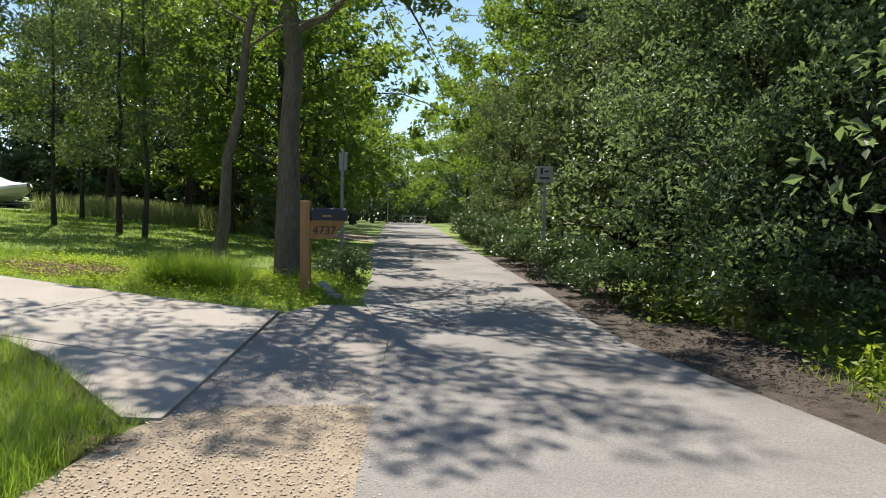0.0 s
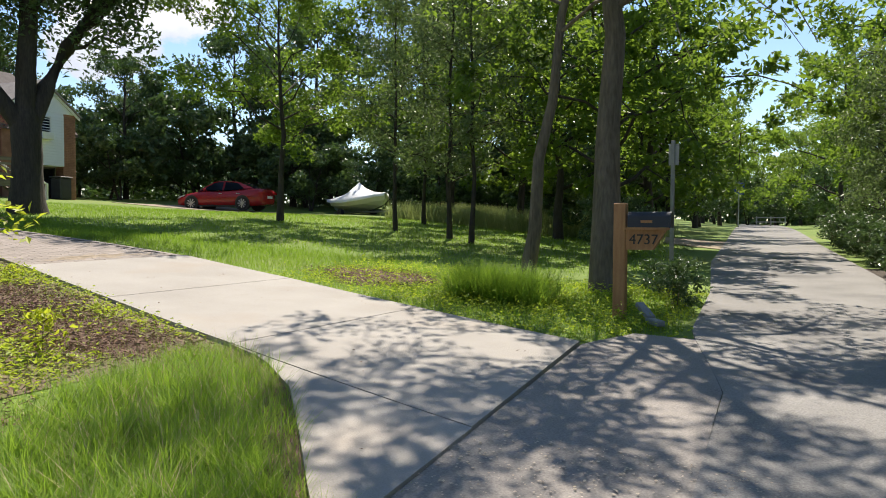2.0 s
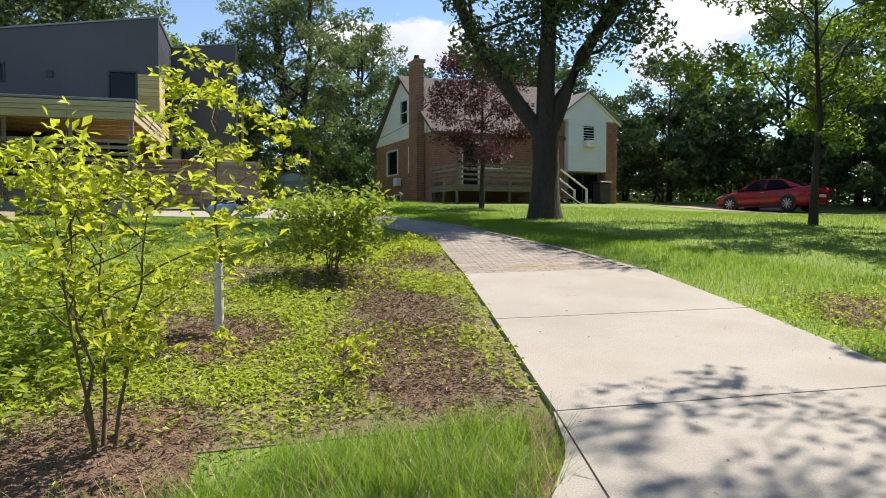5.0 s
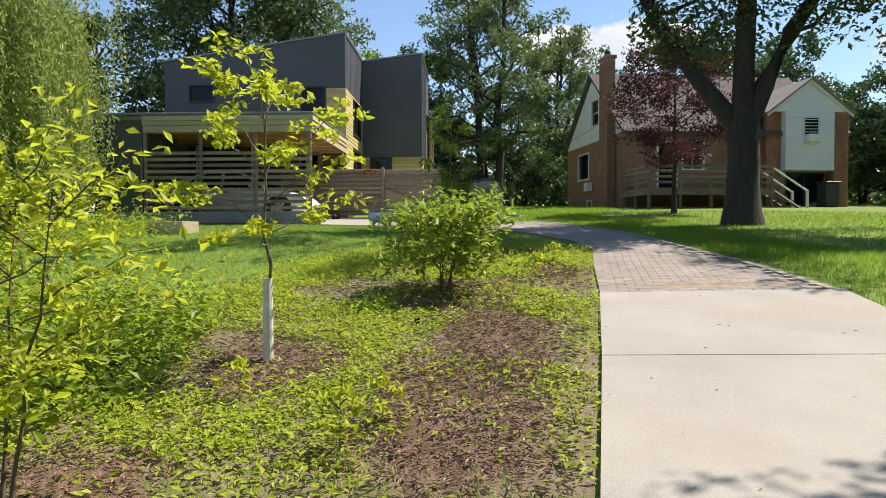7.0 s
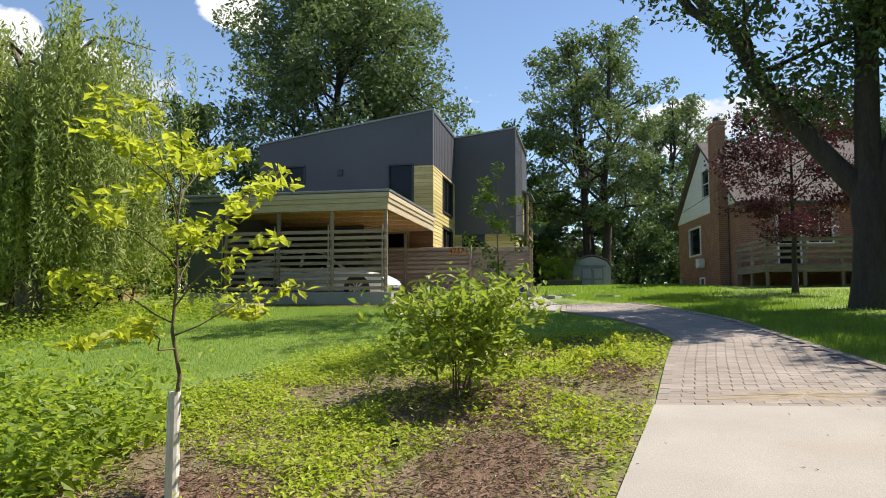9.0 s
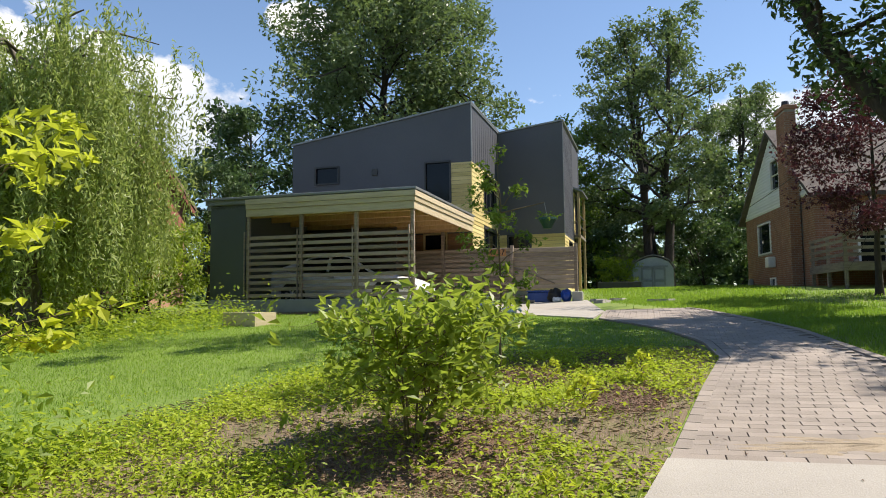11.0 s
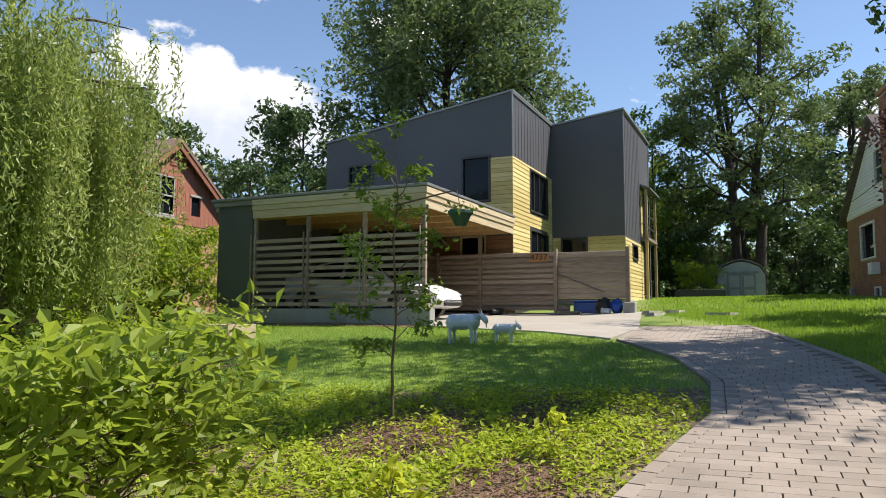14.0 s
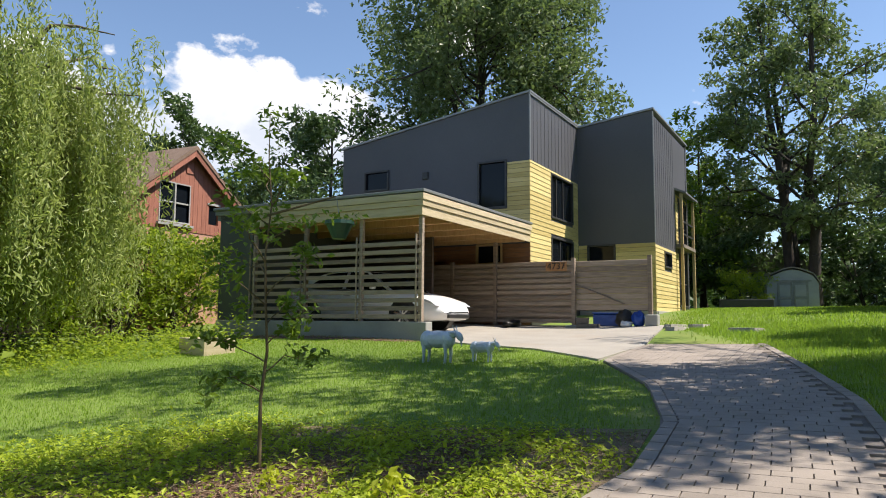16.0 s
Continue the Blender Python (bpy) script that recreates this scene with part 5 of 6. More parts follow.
part("flag", box(.25, .38, -.112, -.104, 1.10, 1.13), CEDAR, mb)
number_plate(mb, pose(.275, -.056, .905, 90, 0, 0), size=.165)


def post_sign(name, x, y, h, plates, label, rz=0.0):
    ob = thing(name, (x, y, gz(x, y) - .05), label, "sign", rz=rz)
    bm = box(-.028, .028, -.006, .006, 0, h, .002)
    box(-.028, -.02, -.024, -.006, 0, h, bm=bm)
    box(.02, .028, -.024, -.006, 0, h, bm=bm)
    part("post", bm, STEEL, ob)
    for z0, z1, w in plates:
        p = part("plate", box(-w, w, -.034, -.028, z0, z1, .001), SIGN, ob)
        part("marking", box(-w * .6, w * .6, -.038, -.0345, z0 + (z1 - z0) * .2, z0 + (z1 - z0) * .32), BLACK, p)
        bm = box(-w * .55, -w * .25, -.038, -.0345, z0 + (z1 - z0) * .5, z1 - (z1 - z0) * .12)
        box(-w * .1, w * .5, -.038, -.0345, z0 + (z1 - z0) * .62, z0 + (z1 - z0) * .72, bm=bm)
        part("marking", bm, BLACK, p)
    return ob


post_sign("road_sign", -1.86, 13.07, 2.35, [(1.98, 2.30, .085)], "tall galvanised post with a small grey sign plate", rz=160)
post_sign("road_sign", 1.85, 13.1, 2.1, [(1.82, 2.12, .15)], "pale no-parking plate on a steel post by the hedge")
bs = thing("street_sign", (-4.2, 55, gz(-4.2, 55)), "blue sign on a post at the end of the lane", "sign")
part("post", rod((0, 0, 0), (0, 0, 3.2), .04), STEEL, bs)
part("plate", box(-.35, .35, -.07, -.045, 2.3, 3.1, .01), SIGN_BLUE, bs)
wb = thing("barrier", (-2.9, 74, gz(-2.9, 74)), "low grey rail gate across the end of the lane", "gate")
for k in range(3):
    part("post", box(-1.2 + 1.2 * k - .05, -1.2 + 1.2 * k + .05, -.05, .05, 0, .95), STEEL, wb)
for z in (.35, .75):
    part("rail", box(-1.3, 1.3, -.09, -.052, z, z + .09), STEEL, wb)

# broken grey plastic panel on the verge beside the mailbox
pan = thing("drain_pipe", (-1.55, 9.85, gz(-1.55, 9.85) + .02), "bent grey plastic downspout piece lying on the verge", "pipe", rz=35)
part("upper_length", box(-.05, .05, .0, .35, .06, .12, .01), PLASTIC_GREY, pan).rotation_euler = (.35, 0, 0)
part("lower_length", box(-.06, .04, -.3, .0, .03, .09, .01), PLASTIC_GREY, pan)


# ---- two sheet-metal goats on the lawn ----
def goat(x, y, s, rz, label):
    bm = bmesh.new()

    def blob(c, r, m=None):
        bmesh.ops.create_icosphere(bm, subdivisions=2, radius=1, matrix=Matrix.Translation(c) @ (m or Matrix.Identity(4)) @ Matrix.Diagonal((*r, 1)))

    blob((0, 0, .52), (.42, .17, .20))
    blob((-.28, 0, .50), (.19, .17, .22))
    blob((.28, 0, .52), (.19, .16, .20))
    rod((.34, 0, .60), (.50, 0, .66), .11, .075, 8, bm)
    blob((.60, 0, .60), (.14, .07, .075), pose(0, 0, 0, 0, 50, 0))
    rod((.64, 0, .52), (.66, 0, .38), .03, .008, 6, bm)
    for sgn in (-1, 1):
        rod((.52, sgn * .03, .70), (.46, sgn * .07, .84), .018, .006, 6, bm)
        rod((.50, sgn * .06, .66), (.44, sgn * .17, .68), .03, .01, 6, bm)
        for lx in (-.33, .28):
            rod((lx, sgn * .09, .46), (lx + .02, sgn * .10, .2), .06, .034, 7, bm)
            rod((lx + .02, sgn * .10, .2), (lx, sgn * .10, -.02), .034, .03, 7, bm)
    rod((-.42, 0, .6), (-.50, 0, .48), .035, .012, 6, bm)
    for v in bm.verts:
        v.co *= s
    ob = part("goat_sculpture", bm, GOAT_TIN)
    ob.matrix_basis = pose(x, y, gz(x, y), 0, 0, rz)
    tagged(ob, label, "sculpture", "goats on the lawn")


goat(-18.2, 4.95, .66, 78, "larger blue-grey sheet-metal goat sculpture on the lawn")
goat(-18.4, 5.58, .42, 84, "small blue-grey sheet-metal goat sculpture on the lawn")

# ---- raised planter ----
pl = thing("planter_box", (-18.7, 0.0, gz(-18.7, 0.0) - .03), "raw timber raised planter beside the hedge", "planter", rz=70)
for a, b, c, d in ((-.5, .5, -.3, -.265), (-.5, .5, .265, .3), (-.5, -.465, -.265, .265), (.465, .5, -.265, .265)):
    part("side_board", box(a, b, c, d, -.05, .3, .006), FASCIA, pl)
part("soil", box(-.46, .46, -.26, .26, -.05, .25), MULCH, pl)
part("bag", box(-.66, -.52, -.2, .2, -.04, .22, .04), TARP_BLUE, pl, "pale blue printed bag of soil")
px2, py2 = -43.0, 8.2
pl2 = thing("planter_box", (px2, py2, gz(px2, py2) - .02), "dark timber planter with a leafy bush behind it", "planter", rz=0)
for a, b, c, d in ((-.5, .5, -1.1, -1.04), (-.5, .5, 1.04, 1.1), (-.5, -.44, -1.04, 1.04), (.44, .5, -1.04, 1.04)):
    part("side_board", box(a, b, c, d, 0, .45, .01), FRAME_DARK, pl2)
part("soil", box(-.436, .436, -1.036, 1.036, 0, .38), MULCH, pl2)
# garden spotlight stubs in the bed
for x, y in ((-8.3, 5.75),):
    sp = thing("path_light", (x, y, gz(x, y)), "small black garden spotlight in the mulch", "lamp", "bed lights")
    part("stake", rod((0, 0, -.05), (0, 0, .03), .012), BLACK, sp)
    part("head", rod((-.05, 0, .045), (.06, 0, .06), .03, .036, 10), BLACK, sp)

# overhead cable from the brick house to the tall tree
cable = bmesh.new()
ca, cb = np.array([-30.6, 13.9, 6.3]), np.array([-48.2, 10.9, 5.4])
line = [ca * (1 - u) + cb * u - np.array([0, 0, 1.6 * u * (1 - u)]) for u in np.linspace(0, 1, 13)]
for p, q in zip(line, line[1:]):
    rod(p, q, .012, sides=4, bm=cable)
tagged(part("overhead_cable", cable, BLACK), "thin black overhead cable from the brick house", "cable")

# ---- trees and shrubs ----
# maple behind the mailbox and its leaning neighbour
made = tree_parts(11, 11.5, .22, 3.9, 3.8, 14, 11500, .135, .55, lean=(-.25, .4), flat=.5, top=.9)
plant("maple_tree", -2.66, 12.4, made, BARK, LEAF_MID, "tall maple with grey bark behind the mailbox", "tree")
made = tree_parts(12, 8.8, .11, 3.6, 3.3, 10, 6000, .125, .52, lean=(1.1, .1), flat=.5, top=.92)
plant("leaning_tree", -3.95, 12.3, made, BARK, LEAF_MID, "slender leaning tree beside the maple", "tree")
# big dark lawn tree with a low fork
FK = [((0, -.05, 2.2), (-1.5, -3.6, 8.2), .24, .10), ((0, 0, 2.35), (.4, .2, 10.5), .27, .10), ((0, .05, 2.2), (1.0, 2.7, 8.8), .25, .10), ((-1.1, -2.6, 6.4), (-2.6, -5.2, 9.2), .12, .05), ((.8, 2.1, 7.2), (1.5, 4.8, 10), .12, .05),
      ((.1, .1, 4.8), (2.6, -.6, 8.6), .10, .04), ((.2, .1, 5.6), (-3.4, 2.0, 9.6), .12, .05)]
made = tree_parts(21, 4.2, .40, 4.3, 6.0, 0, 33000, .175, .9, fork=FK, top=.72, flat=.5)
big = plant("oak_tree", -18.25, 13.5, made, BARK_DARK, LEAF_DARK, "large dark-trunked lawn tree that forks low", "tree")
# small lawn trees
made = tree_parts(31, 8.2, .10, 2.2, 3.3, 17, 17000, .15, .58, flat=.5, top=.9)
ash = plant("ash_tree", -14.6, 19.2, made, BARK_DARK, LEAF_MID, "young ash tree with a dark straight trunk on the lawn", "tree", "lawn trees")
made = tree_parts(32, 8.0, .065, 1.7, 1.6, 14, 7600, .10, .5, flat=.45, top=.92)
slim = plant("slim_tree", -10.9, 20.0, made, BARK_DARK, LEAF_GREY, "slim young tree on the lawn edge", "tree", "lawn trees")
again(slim, -7.85, 18.75, 130, 1.05)
again(slim, -8.75, 19.3, 250, 1.1)
again(slim, -12.4, 24.5, 40, 1.1)
made = tree_parts(33, 9.0, .14, 1.4, 3.1, 14, 6200, .23, .55, flat=.5, top=.9, twigs=2)
mid = plant("woodland_tree", -7.0, 23.5, made, BARK_DARK, LEAF_MID, "leafy woodland tree at the edge of the lane", "tree", "woodland edge")
for x, y, rz, s in ((-4.6, 20.5, 40, 1.05), (-4.6, 25.5, 160, 1.15), (-5.4, 34.5, 90, 1.2), (-8.5, 41, 200, 1.2), (-10.2, 28.5, 300, 1.05), (-14.0, 30, 20, 1.1), (-11, 52, 140, 1.3), (3.6, 33, 10, 1.2), (3.0, 41, 80, 1.2), (2.0, 54, 150, 1.3), (7.0, 24, 70, 1.2), (-6.2, 63, 20, 1.1), (1.5, 72, 20, 1.1), (-5.6, 29.5, 10, .8), (-6.0, 47, 190, 1.05), (-9, 75, 20, 1.4), (-3, 88, 20, .9), (-6.5, 84, 60, .9), (-.5, 92, 60, 1.0), (-5, 104, 20, 1.5), (1, 108, 80, 1.5), (-11, 100, 150, 1.6), (5, 96, 20, 1.5), (-1, 125, 80, 1.7)):
    again(mid, x, y, rz, s)

# woodland backdrop
made = tree_parts(41, 13.5, .22, 1.4, 4.2, 17, 6900, .38, .95, flat=.45, top=.9, twigs=2)
wood_a = plant("woodland_tree", -22, 42, made, BARK_DARK, LEAF_DARK, "tall dark woodland tree behind the lawn", "tree", "woodland")
made = tree_parts(42, 17.0, .30, 3.2, 4.3, 13, 21000, .27, .9, flat=.45, top=.93, stems=3, twigs=2)
wood_b = plant("cottonwood_tree", -48.3, 10.9, made, BARK_DARK, LEAF_GREY, "tall open-crowned cottonwood behind the shed", "tree", "woodland")
made = tree_parts(43, 21, .42, 4.6, 6.3, 42, 54000, .31, 1.45, flat=.45, top=.84, squash=.9)
giant = plant("giant_tree", -44.3, -5.2, made, BARK_DARK, LEAF_GREY, "huge broad tree towering behind the modern house", "tree")
W_SPOTS = [(-28, 36, .8), (-33, 37, .9), (-17, 43, .85), (-12, 39, .8), (-36, 31, .68), (-41, 27, .72), (-45, 32, .62), (-50, 25, .9), (-32, 44, 1.1), (-21, 46, 1.1), (-41, 39, .66), (-13, 48, 1.1), (-54, 20.5, .8), (-57, 31, 1.0), (-64, 15, .85),
           (-36.5, -9.1, .78), (-41, -24, .95), (-58, 3.5, .7), (-62, -9, .8), (-50, -17, .8), (-27.5, -21, .65), (-20, -16.5, .6), (-25, -28, .9), (-15, -22, .8), (-72, 4, .8), (-35, -30, .9), (-54, 8.2, .62), (-29.5, -7.2, .45)]
g = np.random.default_rng(77)
for i, (x, y, s) in enumerate(W_SPOTS):
    again(wood_a, x + g.uniform(-.5, .5), y + g.uniform(-.5, .5), g.uniform(0, 360), s * g.uniform(.95, 1.05))
again(wood_b, -62, 17.5, 140, .95)
again(wood_b, -46, 40, 60, .55)
again(mid, -48.4, 3.2, 140, 1.2)
again(mid, -51.5, 5.6, 20, 1.25)

# far woods all round, too distant to tell tree from tree
g = np.random.default_rng(99)
n = 70000
a = g.uniform(0, 2 * math.pi, n)
ring = g.uniform(0, 1, n) ** .7
fx, fy = -28 + np.cos(a) * (62 + 26 * ring), 22 + np.sin(a) * (74 + 26 * ring)
top = 8.5 + 2.5 * np.sin(a * 9) + 1.8 * np.sin(a * 23 + 1) + 1.2 * np.sin(a * 51)
fz = ground(fx, fy) + g.uniform(0, 1, n) ** .8 * (top * (.7 + .5 * ring))
clear = ~inside([(-9, 60), (4, 60), (3, 92), (-8, 92)], fx, fy) & ~((fx > 12) & (fy < 20) & (fy > -30))
tagged(part("far_woods", raw_mesh("far_woods", *leaves(np.stack([fx, fy, fz], 1)[clear], 1.15, g, flat=.35, narrow=.6), LEAF_DARK), LEAF_DARK), "distant dark woodland round the neighbourhood", "woods", kind="stuff")

# tangled undergrowth between the trunks at the wood's edge
THICKET = [(-5.5, 33), (-13, 36.5), (-22, 38), (-30, 37), (-37, 31.5), (-44, 24.5), (-49, 17), (-52.5, 6), (-58, 6), (-55, 18), (-48, 28.5), (-39, 37), (-30, 42), (-20, 43), (-8, 41)]
g = np.random.default_rng(101)
ux, uy = g.uniform(-58, -5.5, 60000), g.uniform(6, 43, 60000)
ok = inside(THICKET, ux, uy)
ux, uy = ux[ok], uy[ok]
tall = 2.6 + 1.1 * np.sin(ux * .9 + uy * .4) + .8 * np.sin(ux * 2.1 - uy * 1.3)
uz = ground(ux, uy) + g.uniform(0, 1, len(ux)) * tall
tagged(part("undergrowth", raw_mesh("undergrowth", *leaves(np.stack([ux, uy, uz], 1), .42, g, flat=.35, narrow=.55), LEAF_DARK), LEAF_DARK), "dark tangled undergrowth at the edge of the wood", "undergrowth", kind="stuff")

# scrub that closes the wood's edge
g = np.random.default_rng(78)
made = tree_parts(51, 2.7, .05, .2, 1.9, 7, 2900, .21, .42, ground_crown=True, stems=2, flat=.45, twigs=1)
scrub = plant("scrub_bush", -21.5, 35.0, made, BARK_DARK, LEAF_DARK, "dense dark green scrub at the edge of the wood", "bush", "scrub")
for x, y, s in ((-24.5, 33.5, 1.3), (-29.6, 35.6, 1.2), (-33.5, 33.0, 1.4), (-17.5, 36, 1.4), (-13.8, 35.4, 1.3), (-33.6, 28.6, 1.4), (-36.5, 25.5, 1.4), (-35.5, 29.2, 1.2), (-26.5, 36, 1.7), (-10.2, 35.5, 1.3), (-40, 23, 1.5),
                (-7.2, 31, 1.1), (-6.2, 26.3, .9), (-4.0, 19.2, .5), (-6.4, 38, 1.3), (-43.5, 18.2, 1.4), (-50.2, 13.6, 1.4), (-50.5, 7.1, 1.4), (-41, 15.5, 1.2), (-52, 4.5, 1.6), (-47, 2.6, 1.4), (-42, 19.4, 1.3),
                (-20, 40, 2.2), (-26, 38, 2.2), (-33, 34, 2.2), (-38, 29, 2.0), (-14, 40, 2.2), (-46, 21, 2.0), (-53, 16, 2.0), (-56, 10, 2.2), (-60, 4, 2.4), (-30, -13, 2.0), (-36, -17, 2.4), (-24, -15, 2.0), (-18, -11, 1.8), (-15, -14, 2.0), (-5.2, 80, 1.6), (-2.0, 83, 1.3), (1.5, 80, 1.6), (-8, 78, 1.8), (-7.6, 60, 1.6), (-6.2, 52, 1.3), (2.2, 62, 1.6)):
    again(scrub, x, y, g.uniform(0, 360), s)
made = tree_parts(52, 2.9, .05, .2, 1.7, 8, 6500, .135, .4, ground_crown=True, stems=4, flat=.45, twigs=1)
hedge = plant("lilac_bush", -21.5, -5.6, made, BARK_DARK, LEAF_LIGHT, "light green bush beside the grey wing", "bush", "side shrubs")
for x, y, s in ((-23.8, -5.9, .95), (-20.8, -7.2, .9), (-24.6, -7.2, .85), (-19.2, -6.4, .9), (-44.6, 8.1, .6)):
    again(hedge, x, y, g.uniform(0, 360), s)

# right-hand side of the lane: a wall of tall shrubs
made = tree_parts(61, 6.2, .08, .3, 2.5, 9, 19000, .11, .5, ground_crown=True, stems=4, flat=.35, top=.9, twigs=2)
wall_a = plant("tall_shrub", 5.8, 8.2, made, BARK_DARK, LEAF_HEDGE, "tall dark honeysuckle shrub beside the lane", "shrub", "lane-side shrubs")
made = tree_parts(62, 6.4, .08, .3, 2.4, 9, 12500, .135, .48, ground_crown=True, stems=4, flat=.35, top=.9, twigs=2)
wall_b = plant("tall_shrub", 4.5, 13.6, made, BARK_DARK, LEAF_GREY, "tall green shrub beside the lane", "shrub", "lane-side shrubs")
for k, (x, y, s, rz) in enumerate(((5.2, 10.8, 1.0, 60), (4.9, 7.3, .72, 20), (4.3, 9.5, .78, 150), (6.7, 5.6, 1.0, 120), (4.3, 16.6, .9, 10), (4.0, 19.6, .9, 80), (3.6, 23, .9, 200), (3.2, 26.6, .85, 260), (8.0, 12, 1.3, 300), (7.2, 16.5, 1.2, 40),
                                   (3.0, 32, .85, 30), (6.6, 21, 1.2, 180), (8.2, 2.5, 1.1, 210), (9.2, 7.5, 1.35, 90))):
    again(wall_a if y < 12.5 else wall_b, x, y, rz, s)
made = tree_parts(63, 10.5, .2, 3.0, 3.4, 14, 14000, .15, .6, flat=.45, top=.9)
lane_tree = plant("lane_tree", 4.7, 18.2, made, BARK_DARK, LEAF_MID, "sunlit tree above the lane-side shrubs", "tree", "lane trees")
again(lane_tree, 4.1, 25.5, 120, 1.0)
again(lane_tree, 7.6, 13.5, 220, 1.05)
again(lane_tree, 10.5, 3.6, 300, .95)
again(wood_a, 6.6, 15.4, 130, .78)
for k in range(6):
    again(scrub, 6.9 + .5 * math.sin(k * 2.1), 7.0 + 1.9 * k, k * 50, 1.15)
again(wood_a, 10.5, 14, 300, .9)
made = tree_parts(64, .75, .012, .05, .55, 4, 950, .1, .22, ground_crown=True, stems=3, flat=.6, twigs=0)
low = plant("nettle_clump", 3.15, 7.6, made, STEM, LEAF_DARK, "low leafy weeds at the foot of the shrubs", "weeds", "lane-side weeds", trunk_name="stalks")
for o in low.children:
    if o.name.startswith("stalks"):
        tagged(o, kind="stuff")
for k in range(16):
    yy = 9.6 + 1.25 * k
    again(low, np.interp(yy, [p[1] for p in ROAD_R], [p[0] for p in ROAD_R]) + .42 + .12 * math.sin(k * 2.3), yy, k * 77, .75 + .25 * math.sin(k * 1.7))
for x, y, s in ((3.6, 6.6, .9), (2.7, 8.8, .8), (2.4, 9.9, .9), (2.3, 11, 1.0), (2.2, 12.2, .9), (2.05, 14.2, 1.0), (1.85, 15.6, 1.0), (1.75, 17, 1.1), (1.6, 18.8, 1.1), (1.45, 20.6, 1.2), (3.75, 4.6, 1.0), (4.0, 3.9, .9), (1.2, 24, 1.2), (.95, 28, 1.2), 
                (-1.55, 12.0, .7), (-1.5, 11.3, .55), (-1.9, 12.9, .6)):
    again(low, x, y, g.uniform(0, 360), s)


# willow
def willow(x, y, seed, h, reach, bundles, label):
    g = np.random.default_rng(seed)
    ob = thing("willow_tree", (x, y, gz(x, y)), label, "tree")
    wood = [tube(bend((0, 0, -.1), (.2, .1, h * .72), 8, g, .12), np.linspace(.3, .1, 8), 9)]
    pts, heads = [], []
    for i in range(28):
        az, f = i * 2.4, (i + .5) / 28
        ln = reach * g.uniform(.5, 1.0)
        st = np.array([.1, .05, h * (.40 + .30 * f)])
        tip = st + np.array([math.cos(az) * ln, math.sin(az) * ln, h * .26 * g.uniform(.4, 1.0) * (1 - .35 * ln / reach)])
        p = bend(st, tip, 7, g, .12, .6)
        wood.append(tube(p, np.linspace(.07, .012, 7), 5))
        way = np.array([math.cos(az), math.sin(az), 0])
        for q in range(bundles):
            u = 6 * g.uniform(.25, 1) ** .7
            k = min(5, int(u))
            knot = p[k] * (1 - (u - k)) + p[k + 1] * (u - k) + g.normal(size=3) * (.48, .48, .22)
            fall, drift = g.uniform(.45, .99), way * g.uniform(0, .45) + g.normal(size=3) * (.10, .10, 0)
            for s in range(g.integers(3, 7)):
                root = knot + g.normal(size=3) * (.06, .06, .05)
                drop = max(.5, (root[2] - .35) * min(.97, fall * g.uniform(.72, 1.04)))
                n = int(drop / .095)
                zz = np.linspace(0, 1, n)
                line = root + drift * np.sqrt(zz)[:, None] + np.array([0, 0, -drop]) * zz[:, None] + np.cumsum(g.normal(size=(n, 3)) * .011, axis=0)
                pts.append(line)
                heads.append(np.tile([0, 0, -1.0], (n, 1)) + g.normal(size=(n, 3)) * .3)
    pts, heads = np.concatenate(pts), np.concatenate(heads)
    part("trunk", raw_mesh("wood", *join(wood), BARK, True), BARK, ob)
    part("crown", raw_mesh("leaves", *leaves(pts + g.normal(size=pts.shape) * .035, .145, g, flat=.0, narrow=.26, heading=heads), LEAF_WILLOW), LEAF_WILLOW, ob)


willow(-16.9, -3.9, 71, 7.4, 2.75, 22, "weeping willow with long trailing strands beside the lawn")
plum = plant("plum_tree", -24.1, 14.0, tree_parts(81, 5.7, .09, 1.4, 1.95, 17, 15000, .11, .5, flat=.45, top=.9), BARK_DARK, LEAF_PURPLE, "purple-leaved plum tree in front of the brick house", "tree")

# young plantings in the beds
plant("young_shrub", -4.75, 3.95, tree_parts(91, 1.75, .013, .5, .55, 8, 2100, .068, .16, stems=4, flat=.62, twigs=3, squash=.45), STEM, LEAF_YELLOW, "young multi-stemmed shrub with yellow-green leaves in a mulch ring", "shrub")
sap = plant("sapling", -7.2, 4.6, tree_parts(92, 2.3, .020, .85, .68, 11, 1250, .082, .13, flat=.6, twigs=2, top=.97, squash=.45), STEM, LEAF_YELLOW, "thin sapling with yellow-green leaves and a white trunk guard", "tree")
part("trunk_guard", rod((0, 0, 0), (0, 0, .66), .042, .038, 12), GUARD, sap, "white plastic spiral guard")
plant("bed_shrub", -9.8, 6.05, tree_parts(93, 1.0, .013, .2, .72, 9, 2700, .098, .17, ground_crown=True, stems=6, flat=.55), STEM, LEAF_SHRUB, "rounded leafy shrub in dark mulch", "shrub")
plant("oak_sapling", -12.65, 6.28, tree_parts(94, 2.6, .016, .5, .42, 14, 1350, .065, .10, flat=.55, twigs=2, top=.97), STEM, LEAF_MID, "slender young oak in a mulch bed", "tree")

